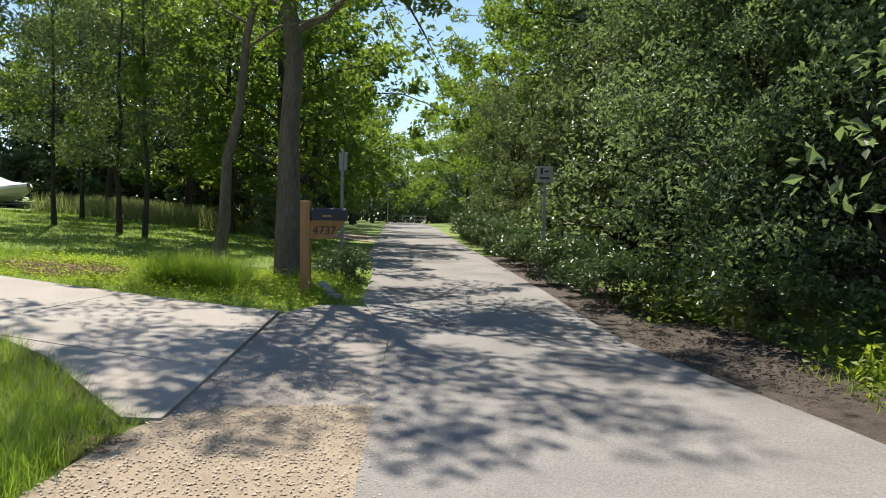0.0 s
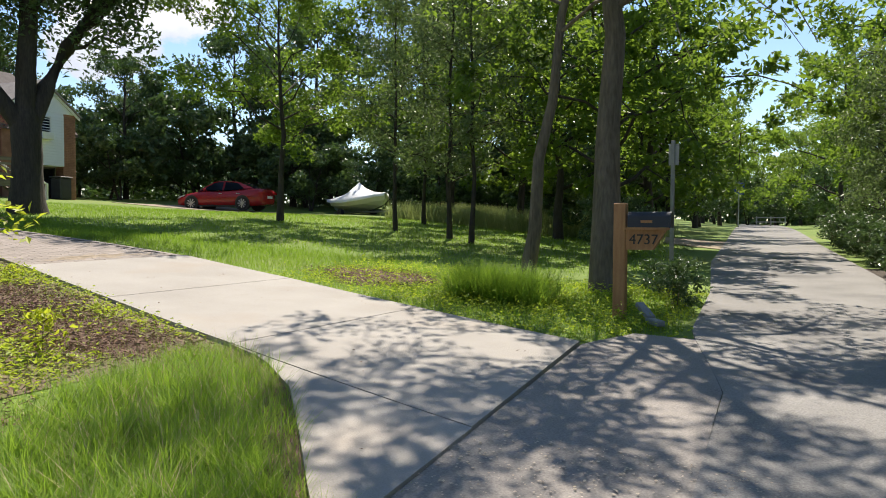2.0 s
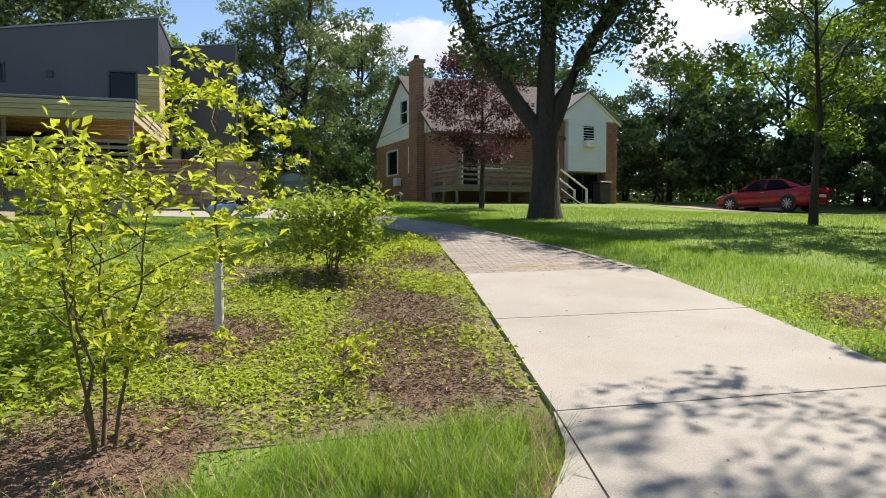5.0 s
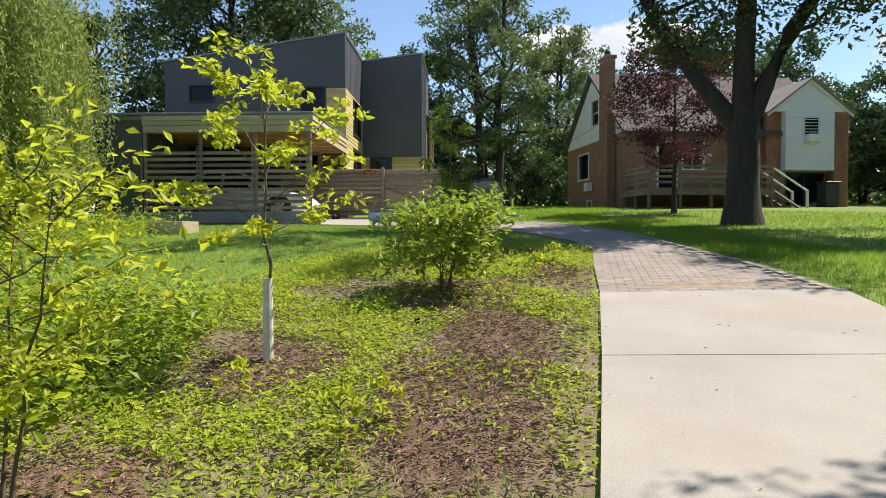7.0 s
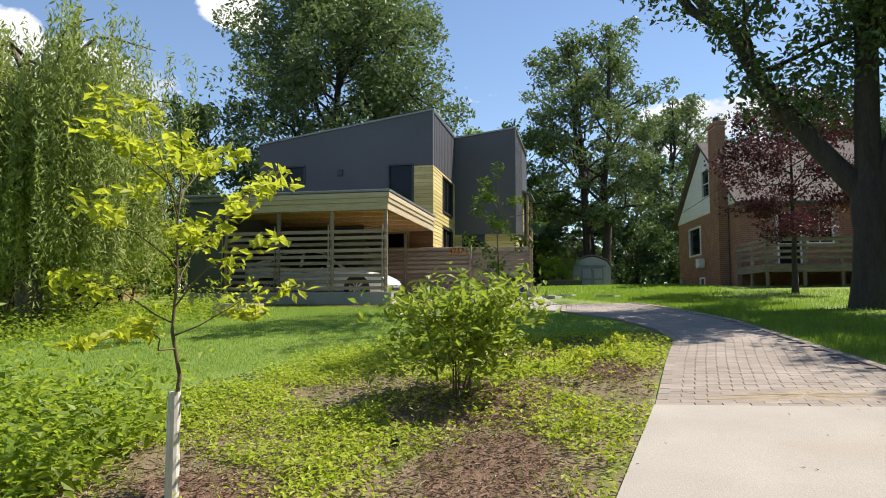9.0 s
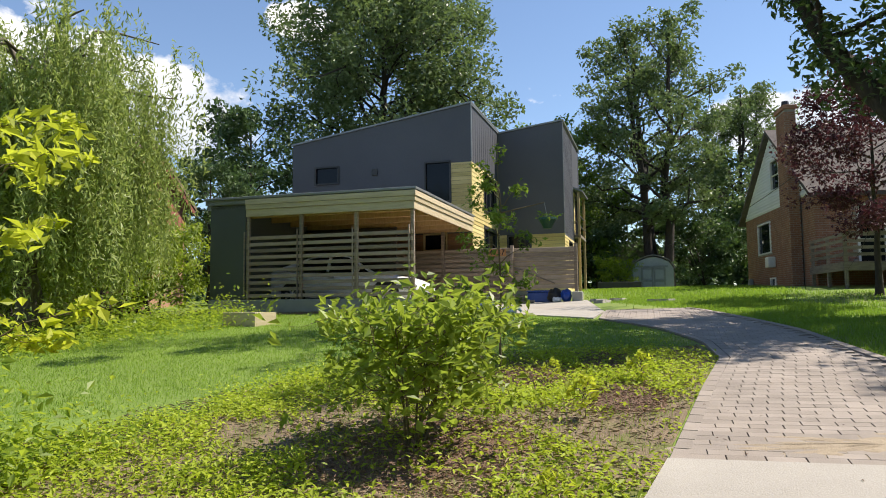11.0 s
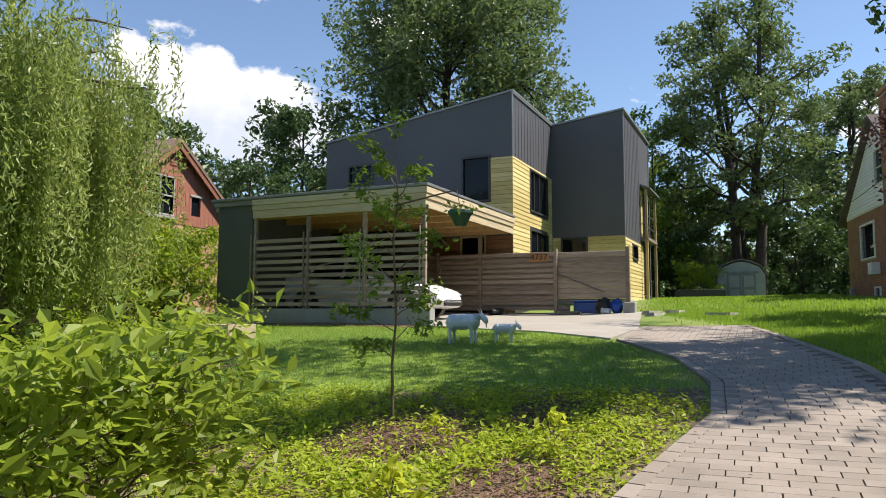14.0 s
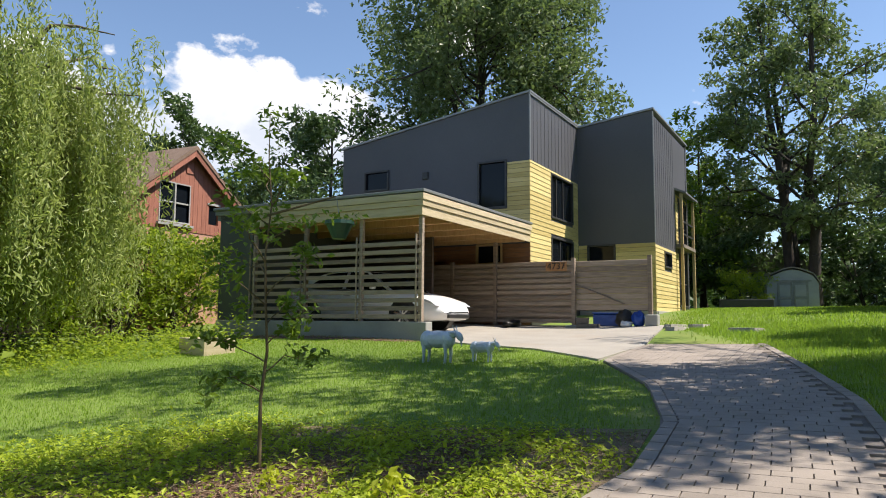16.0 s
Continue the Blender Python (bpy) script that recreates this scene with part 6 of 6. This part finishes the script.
# small green feeder that hangs from a twig of the young oak
fx, fy = -12.76, 6.82
feed = thing("bird_feeder", (fx, fy, 2.74), "small dark green bird feeder hanging from a thin twig", "bird feeder")
bowl = bmesh.new()
bmesh.ops.create_cone(bowl, cap_ends=True, segments=14, radius1=.045, radius2=.095, depth=.10, matrix=Matrix.Translation((0, 0, .05)))
bmesh.ops.create_cone(bowl, cap_ends=True, segments=14, radius1=.105, radius2=.10, depth=.025, matrix=Matrix.Translation((0, 0, .112)))
part("bowl", bowl, POT_GREEN, feed)
part("wire", rod((0, 0, .12), (0, -.03, .30), .004, sides=4), STEEL, feed)
part("twig", rod((0, -.03, .30), (.10, -.54, .18), .006, .010, 5), STEM, feed)
g = np.random.default_rng(5)
part("foliage", raw_mesh("leaves", *leaves(g.normal(size=(60, 3)) * (.07, .07, .03) + (0, 0, .14), .05, g), LEAF_MID), LEAF_MID, feed)

# yellow-green seedlings that stand out of the bed
made = tree_parts(96, .36, .005, .08, .12, 5, 60, .075, .06, flat=.5, twigs=1, top=.95)
seed = plant("seedling", -10.55, 7.25, made, STEM, LEAF_YELLOW, "small yellow-green seedling in the planting bed", "plant", "seedlings")
for x, y, s in ((-5.35, 5.35, 1.0), (-5.75, 5.55, .8), (-11.9, 7.75, .9), (-6.3, 4.6, .8), (-8.6, 7.1, .6), (-12.0, 6.9, .7)):
    again(seed, x, y, x * 90, s)

# ---- planting bed and mulch ----
tagged(part("ground", strip("bare_edge", FLARE_OUT[1:], [(x - .16, y - .13) for x, y in FLARE_OUT[1:]], 30, 4, .012, MULCH, .03), MULCH), "bare soil edge of the drive's flare", "ground", kind="structure")
tagged(part("ground", strip("leaf_litter", [(x - .05, y) for x, y in ROAD_R[2:8]], [(x + 1.3 + .25 * math.sin(y), y) for x, y in ROAD_R[2:8]], 50, 8, .014, LITTER, .03), LITTER), "dark leaf litter between lane and shrubs", "ground", kind="structure")
MULCH_SPOTS = [(-4.75, 3.95, .8, .65), (-5.9, 5.95, 1.3, .62), (-7.1, 4.65, .75, .6), (-9.75, 6.15, 1.05, .8), (-12.4, 6.5, .85, .6), (-7.7, 6.45, 1.3, .5), (-13.1, 7.4, .6, .3), (-11.3, 7.6, .6, .3)]
tagged(part("ground", strip("planting_bed", [(-4.7, 3.2), (-7.5, 2.9), (-11, 4.0), (-13.9, 5.6)], [(-4.47, 6.455), (-6.93, 7.115), (-9.45, 7.755), (-11.65, 8.235), (-13.3, 8.635), (-14.5, 8.6)], 60, 24, .008, BED_SOIL, .03), BED_SOIL), "planting bed of mulch overgrown with clover", "ground", kind="structure")
def patch(name, x, y, rx, ry, mat, label, chips=0, chip_mat=None, seed=0, lift=.016):
    g = np.random.default_rng(seed)
    n, m = 40, 7
    a = np.linspace(0, 2 * math.pi, n, endpoint=False)
    wob = 1 + .12 * np.sin(a * 3 + seed) + .08 * np.sin(a * 7 + seed * 2) + .05 * g.normal(size=n)
    v = [(x, y, gz(x, y) + lift + .02)]
    for k in range(1, m):
        f = k / (m - 1)
        px, py = x + np.cos(a) * rx * wob * f, y + np.sin(a) * ry * wob * f
        zz = ground(px, py) + np.where(f < 1, lift + .02 * (1 - f) + g.uniform(-.006, .008, n), -.01)
        v += list(zip(px, py, zz))
    f = []
    for k in range(m - 2):
        for i in range(n):
            j = (i + 1) % n
            f.append((1 + k * n + i, 1 + k * n + j, 1 + (k + 1) * n + j, 1 + (k + 1) * n + i))
    fan = [(0, 1 + i, 1 + (i + 1) % n, 0) for i in range(n)]
    bm = bmesh.new()
    vs = [bm.verts.new(c) for c in v]
    for q in f:
        bm.faces.new([vs[k] for k in q])
    for q in fan:
        bm.faces.new([vs[k] for k in q[:3]])
    bmesh.ops.recalc_face_normals(bm, faces=bm.faces)
    ob = part(name, bm, mat, smooth=False)
    tagged(ob, label, "sand" if name == "sand" else "mulch", kind="stuff")
    if chips:
        r, t = np.sqrt(g.uniform(0, 1, chips)), g.uniform(0, 2 * math.pi, chips)
        r *= g.uniform(.9, 1.45, chips)
        px, py = x + np.cos(t) * rx * r, y + np.sin(t) * ry * r
        off = ~paved(px, py)
        px, py = px[off], py[off]
        c = np.stack([px, py, ground(px, py) + lift + .022], 1)
        cv, cf = leaves(c, .045, g, flat=.75, narrow=.24)
        part("chips", raw_mesh("chips", cv, cf, chip_mat or BARK_CHIP), BARK_CHIP, ob)
    return ob


patch("mulch_bed", -4.75, 3.95, .75, .6, MULCH, "bark mulch ring round the young shrub", 1500, seed=1)
patch("mulch_bed", -5.9, 5.95, 1.2, .55, MULCH, "bare bark mulch strip along the drive edge", 3000, seed=2)
patch("mulch_bed", -7.1, 4.65, .72, .56, MULCH, "bark mulch round the sapling", 1500, seed=3)
patch("mulch_bed", -9.75, 6.15, .98, .75, MULCH, "dark mulch ring under the rounded shrub", 1900, seed=4)
patch("mulch_bed", -12.4, 6.5, .8, .55, MULCH, "mulch bed round the young oak", 1800, seed=5)
patch("mulch_bed", -5.9, 11.1, .95, .75, MULCH, "red-brown bark pile on the verge", 1700, seed=6, lift=.05)
patch("mulch_bed", -7.7, 6.45, 1.2, .45, MULCH, "thin bark mulch among the weeds", 2200, seed=7)
patch("mulch_bed", -13.1, 7.4, .55, .28, MULCH, "grey-brown mulch at the lawn's edge", 1100, seed=10)
patch("mulch_bed", -11.3, 7.6, .65, .36, MULCH, "thin mulch beside the pavers", 800, seed=11)
patch("sand", -9.78, 9.12, .36, 1.22, GRAVEL, "thin tan sand washed over the first pavers", 0, seed=12, lift=.026)
patch("mulch_bed", -1.98, 3.95, .3, .28, MULCH, "bare soil at the tip of the grass wedge", 300, seed=13)
patch("mulch_bed", -21.45, 0.2, .35, 2.6, MULCH, "bare brown soil along the carport footing", 900, seed=9)
patch("mulch_bed", 2.7, 6.9, .7, 1.5, LITTER, "dark leaf litter at the lane's edge", 1500, LITTER, seed=8)


# ---- grass and weeds ----
def blades(name, region, n, h, w, mat, label, seed, lean=.45, tuft=0, fray=.22):
    """Grass blades (one triangle each) strewn over a polygon, clear of paving."""
    g = np.random.default_rng(seed)
    p = np.array(region)
    lo, hi = p.min(0), p.max(0)
    x, y = g.uniform(lo[0], hi[0], n * 2), g.uniform(lo[1], hi[1], n * 2)
    if tuft:
        k = g.integers(0, max(1, n // tuft), n * 2)
        cx, cy = g.uniform(lo[0], hi[0], n * 2)[k], g.uniform(lo[1], hi[1], n * 2)[k]
        x, y = cx + g.normal(size=n * 2) * .06, cy + g.normal(size=n * 2) * .06
    ok = inside(region, x + g.normal(size=n * 2) * fray, y + g.normal(size=n * 2) * fray) & ~paved(x, y)
    x, y = x[ok][:n], y[ok][:n]
    m = len(x)
    z = ground(x, y)
    a = g.uniform(0, 2 * math.pi, m)
    hh = h * g.uniform(.45, 1.2, m)
    d = np.stack([np.cos(a), np.sin(a)], 1)
    b = np.stack([x, y, z - .005], 1)
    side = np.stack([-d[:, 1], d[:, 0], np.zeros(m)], 1) * (w / 2)
    tip = b + np.concatenate([d * (hh * lean * g.uniform(.2, 1.6, m))[:, None], hh[:, None]], 1)
    v = np.stack([b - side, b + side, tip], 1).reshape(-1, 3)
    f = np.arange(m * 3).reshape(-1, 3)
    tagged(part(name, raw_mesh(name, v, f, mat), mat), label, "grass", kind="stuff")


def in_mulch(x, y):
    out = np.zeros(np.shape(x), bool)
    for cx, cy, rx, ry in MULCH_SPOTS:
        out |= ((x - cx) / rx) ** 2 + ((y - cy) / ry) ** 2 < 1
    return out


def weeds(name, region, n, size, mat, label, seed, height=.12, tuft=14, clump=.09, bare=-9.0):
    g = np.random.default_rng(seed)
    p = np.array(region)
    lo, hi = p.min(0), p.max(0)
    k = n // tuft
    cx, cy = g.uniform(lo[0], hi[0], k), g.uniform(lo[1], hi[1], k)
    own = g.integers(0, k, n)
    x, y = cx[own] + g.normal(size=n) * clump, cy[own] + g.normal(size=n) * clump
    cover = np.sin(x * 1.9 + .7 * np.sin(y * 2.3)) + np.sin(y * 2.6 + x * .8) + .6 * np.sin(x * 5.1 - y * 4.3)
    ok = inside(region, x + g.normal(size=n) * .4, y + g.normal(size=n) * .4) & ~paved(x, y) & (cover + g.normal(size=n) * .5 > bare) & ~(in_mulch(x, y) & (g.uniform(size=n) < .74))
    x, y = x[ok], y[ok]
    c = np.stack([x, y, ground(x, y) + .015 + np.abs(g.normal(size=len(x))) * height * .5 * g.uniform(.4, 1.4, k)[own[ok]]], 1)
    tagged(part(name, raw_mesh(name, *leaves(c, size, g, flat=.7, narrow=.5), mat), mat), label, "weeds", kind="stuff")


blades("grass", [(-1.7, 4.3), (-2.6, 5.0), (-3.9, 6.2), (-4.5, 6.4), (-4.6, 5.3), (-4.2, 4.6), (-3.2, 3.2), (-2.4, 1.6), (-1.5, 2.6)], 27000, .13, .005, BLADE, "long green grass in the wedge beside the drive", 1, lean=.8, fray=.2)
blades("grass", [(-1.75, 4.3), (-2.6, 5.0), (-3.9, 6.15), (-4.5, 6.35), (-4.5, 5.3), (-4.1, 4.6), (-3.2, 3.2), (-2.4, 2.2)], 11000, .2, .006, BLADE, "arching tufts of long grass beside the drive", 17, lean=1.1, tuft=45)
blades("grass", [(-1.75, 4.2), (-2.7, 5.0), (-3.9, 6.15), (-4.4, 6.3), (-4.4, 5.3), (-3.2, 3.2)], 1500, .2, .006, DRY, "straw-coloured blades among the long grass", 15, lean=1.0)
blades("grass", [(-1.2, -2), (-6, -2), (-7, 2.6), (-4.2, 3.4), (-2.6, 2.6), (-1.7, 2.6)], 14000, .11, .007, BLADE, "grass along the road verge", 2)
VERGE = [(-1.2, 9.0), (-1.9, 8.55), (-4.1, 9.2), (-6.6, 9.95), (-9.2, 10.5), (-13.5, 10.4), (-13.5, 12.5), (-9, 13), (-5, 13.4), (-1.4, 13.2)]
blades("grass", VERGE, 30000, .10, .008, BLADE, "grass on the far side of the drive", 3)
weeds("weeds", [(-1.1, 8.8), (-1.9, 8.6), (-7, 9.9), (-7, 12.6), (-1.4, 13)], 14000, .05, WEED, "mixed low weeds on the verge by the mailbox", 4, height=.16)
blades("tall_grass", [(-3.0, 10.25), (-4.4, 10.3), (-4.3, 11.1), (-3.0, 11.2)], 5200, .46, .013, BLADE, "long arching grass clump on the verge", 5, lean=.95, tuft=65, fray=.2)
LAWN_N = [(-5, 13.0), (-13.5, 10.2), (-21.6, 9.2), (-27, 11.5), (-24, 20), (-12, 30), (-4, 26), (-2.2, 16)]
blades("grass", LAWN_N, 70000, .075, .016, BLADE, "mown lawn round the dark trees", 6)
LAWN_S = [(-10.5, 2.5), (-13.6, 4.6), (-14.2, 8.6), (-16.5, 8.2), (-18.7, 7.2), (-20.5, 5.6), (-21.9, 2.8), (-22, -3), (-19, -4.4), (-12, -2.5), (-8, 0)]
blades("grass", LAWN_S, 150000, .045, .008, BLADE, "mown front lawn of the modern house", 7)
blades("grass", [(-12, 10.2), (-21.8, 9.1), (-27, 7), (-27, 10.5), (-20, 12.5), (-12, 12.5)], 42000, .065, .011, BLADE, "mown grass on the sunny side of the pavers", 16, fray=.1)
BED = [(-4.6, 4.6), (-4.6, 6.4), (-9.4, 7.7), (-13.3, 8.6), (-14.3, 8.6), (-13.8, 5.2), (-11, 3.2), (-7.5, 2.2), (-5, 2.8)]
weeds("weeds", BED, 84000, .05, WEED, "creeping weeds and clover over the planting bed", 8, height=.09, tuft=34, clump=.14, bare=-.65)
blades("grass", BED, 20000, .07, .007, BLADE, "thin grass in the planting bed", 9)
g = np.random.default_rng(102)
tx, ty = g.uniform(-14.3, -4.6, 30000), g.uniform(2.6, 8.7, 30000)
ok = inside(BED, tx, ty) & ~paved(tx, ty)
tx, ty = tx[ok][:11000], ty[ok][:11000]
tagged(part("dry_litter", raw_mesh("dry_litter", *leaves(np.stack([tx, ty, ground(tx, ty) + g.uniform(.016, .05, len(tx))], 1), .075, g, flat=.85, narrow=.13), DRY_STALK), DRY_STALK), "dry grey-brown stalks and leaves over the planting bed", "litter", kind="stuff")
weeds("weeds", [(-5, 2.8), (-7.2, 4.0), (-9.2, 3.6), (-10, 1.6), (-6, .4)], 20000, .095, LEAF_LIGHT, "tall leafy weeds in the bed's corner", 10, height=.5, tuft=40, clump=.13)
weeds("weeds", [(-14, -1.6), (-19.5, .3), (-21.2, -2.2), (-18, -5), (-13, -4)], 14000, .09, LEAF_LIGHT, "bright leafy groundcover at the willow's foot", 11, height=.5, tuft=30, clump=.2)
blades("grass", [(-20.9, 9.4), (-27.6, 6.9), (-36.5, 6.8), (-48, 4), (-48, 14), (-36, 12.6), (-27.8, 13), (-22, 11)], 45000, .085, .022, BLADE, "sunny grass behind the drive", 12)
blades("meadow", [(-4, 24), (-16, 27.5), (-15, 33), (-5, 31)], 22000, .7, .03, PALE_GRASS, "tall pale meadow grass at the edge of the wood", 13)
blades("straw", [(-1.3, 3.0), (-2.2, 4.2), (-2.0, 2.6), (-1.4, 1.8)], 1800, .05, .005, DRY, "dry straw at the gravel's edge", 14, lean=2.5)

weeds("weeds", [(3.25, 4.7), (3.15, 5.9), (3.8, 6.6), (4.4, 6), (4.4, 4.2)], 2600, .09, LEAF_LIGHT, "bright leafy weeds between the lane and the shrubs", 31, height=.4, tuft=30, clump=.16)
weeds("weeds", [(-10.4, 4.4), (-11.5, 8.1), (-14.2, 8.6), (-14.0, 5.2), (-12, 3.6)], 20000, .05, WEED, "bright clover patches at the lawn's edge", 32, height=.09, tuft=30, clump=.2, bare=-1.9)
weeds("weeds", [(2.5, 8.3), (3.5, 8.0), (3.7, 9.7), (2.4, 9.9)], 2600, .085, LEAF_MID, "green leafy weeds in the shade of the shrubs", 33, height=.45, tuft=30, clump=.16)
blades("grass", [(3.1, 3.2), (3.0, 5.6), (3.4, 6.2), (5, 5.5), (5, 0), (3.4, -2)], 6000, .13, .01, BLADE, "rough grass between lane and shrubs", 21)

# ---- gravel stones ----
g = np.random.default_rng(55)
n = 9000
x, y = g.uniform(-2.0, .1, n), g.uniform(2.2, 5.8, n)
ok = inside(SHOULDER_L + SHOULDER_R[::-1], x, y) | (inside(APRON_L + APRON_R[::-1], x, y) & (g.uniform(size=n) < .22)) | ((x > -.45) & (g.uniform(size=n) < np.clip(.35 - (x + .45) * .8, 0, 1)))
x, y = x[ok], y[ok]
c = np.stack([x, y, ground(x, y) + .032], 1)
r = g.uniform(.004, .0115, len(c))[:, None, None]
oct_v = np.array([(1, 0, 0), (-1, 0, 0), (0, 1, 0), (0, -1, 0), (0, 0, .4), (0, 0, -.4)], float)
v = (c[:, None] + oct_v[None] * r * g.uniform(.6, 1.4, (len(c), 6, 1))).reshape(-1, 3)
oct_f = np.array([(0, 2, 4), (2, 1, 4), (1, 3, 4), (3, 0, 4), (2, 0, 5), (1, 2, 5), (3, 1, 5), (0, 3, 5)])
f = (np.arange(len(c))[:, None, None] * 6 + oct_f[None]).reshape(-1, 3)
tagged(part("gravel", raw_mesh("gravel", v, f, STONE_CHIP), STONE_CHIP), "loose tan gravel stones at the lane's edge", "gravel", kind="stuff")

# ---- twigs and dry leaves on the drive ----
g = np.random.default_rng(66)
n = 170
x, y = g.uniform(-18, -2, n), g.uniform(5, 10.4, n)
ok = inside(DRIVE_POLY, x, y)
c = np.stack([x[ok], y[ok], ground(x[ok], y[ok]) + .05], 1)
tagged(part("litter", raw_mesh("litter", *leaves(c, .03, g, flat=.92, narrow=.25), BARK_CHIP), BARK_CHIP), "small twigs and dry leaves on the drive", "litter", kind="stuff")

# ---- brick pavers: rows across the drive ----
pv = thing("paver_drive", (0, 0, 0), "permeable grey-tan brick paver drive with dark joints", "driveway", kind="structure")
PL, PW, GAP, ROW_GAP = .218, .108, .008, .003
bm = box(-PL / 2, PL / 2, -PW / 2, PW / 2, -.05, 0, .0012)
paver_me = bpy.data.meshes.new("paver")
bm.to_mesh(paver_me)
bm.free()
paver_me.materials.append(PAVER)
rest, halves = [], []
sa, na = resample(PAVE_S, 160), resample(PAVE_N, 160)
row, xr = 0, -9.412
EDGE = .125
while xr > -21.5:
    s_y, n_y = np.interp(-xr, -sa[:, 0], sa[:, 1]) + EDGE, np.interp(-xr, -na[:, 0], na[:, 1])
    tilt = .076 * max(0.0, 1 - (-9.5 - xr) / 6)
    yy = s_y + PL / 2 + (PL / 2 + GAP / 2 if row % 2 else 0)
    if row % 2:
        halves.append((xr + (s_y + PL / 4 - (s_y + n_y) / 2) * tilt, s_y + PL / 4, 90 - math.degrees(math.atan(tilt))))
    while yy < n_y - EDGE - PL * .35:
        if yy > s_y + PL * .4:
            rest.append((xr + (yy - (s_y + n_y) / 2) * tilt, yy, 90 - math.degrees(math.atan(tilt)), g.uniform(-.001, .001)))
        yy += PL + GAP
    xr -= PW + ROW_GAP
    row += 1
for line, inward in ((PAVE_S, 1), (PAVE_N, -1)):
    edge = resample(line, int(np.hypot(*np.diff(np.array(line), axis=0).T).sum() / (PL + .006)))
    for p, q in zip(edge, edge[1:]):
        d = (q - p) / np.hypot(*(q - p))
        c = (p + q) / 2 + np.array([0, inward * .062])
        rest.append((c[0], c[1], math.degrees(math.atan2(d[1], d[0])), .0))
rest.sort(key=lambda q: -q[0])
hv, hf = [], []
base_v = np.array([v.co[:] for v in paver_me.vertices])
base_f = [tuple(p.vertices) for p in paver_me.polygons]


def laid(px, py, dz, rx, ry, rz):
    """A paver's place, tilted with the slope of the ground."""
    sx, sy = (gz(px + .2, py) - gz(px - .2, py)) / .4, (gz(px, py + .2) - gz(px, py - .2)) / .4
    lean = Vector((0, 0, 1)).rotation_difference(Vector((-sx, -sy, 1)).normalized()).to_matrix().to_4x4()
    return Matrix.Translation((px, py, gz(px, py) + .036 + dz)) @ lean @ pose(0, 0, 0, rx, ry, rz)


for i, (px, py, rz, dz) in enumerate(rest):
    m = laid(px, py, dz, g.uniform(-.12, .12), g.uniform(-.12, .12), rz)
    if i < 300:
        ob = new("paver", paver_me)
        ob.parent = pv
        ob.matrix_basis = m
    else:
        hv.append(np.array(m)[:3, :3] @ base_v.T + np.array(m)[:3, 3:4])
        hf.append([tuple(q + (i - 300) * len(base_v) for q in t) for t in base_f])
half_me = paver_me.copy()
for v in half_me.vertices:
    v.co.x *= .48
for px, py, rz in halves:
    ob = new("half_paver", half_me)
    ob.parent = pv
    ob.matrix_basis = laid(px, py, 0, 0, 0, rz)
flat_v = np.concatenate([h.T for h in hv])
quads = [t for h in hf for t in h]
me = bpy.data.meshes.new("pavers")
me.from_pydata(flat_v.tolist(), [], quads)
me.materials.append(PAVER)
tagged(part("pavers", me, PAVER, pv), kind="stuff")
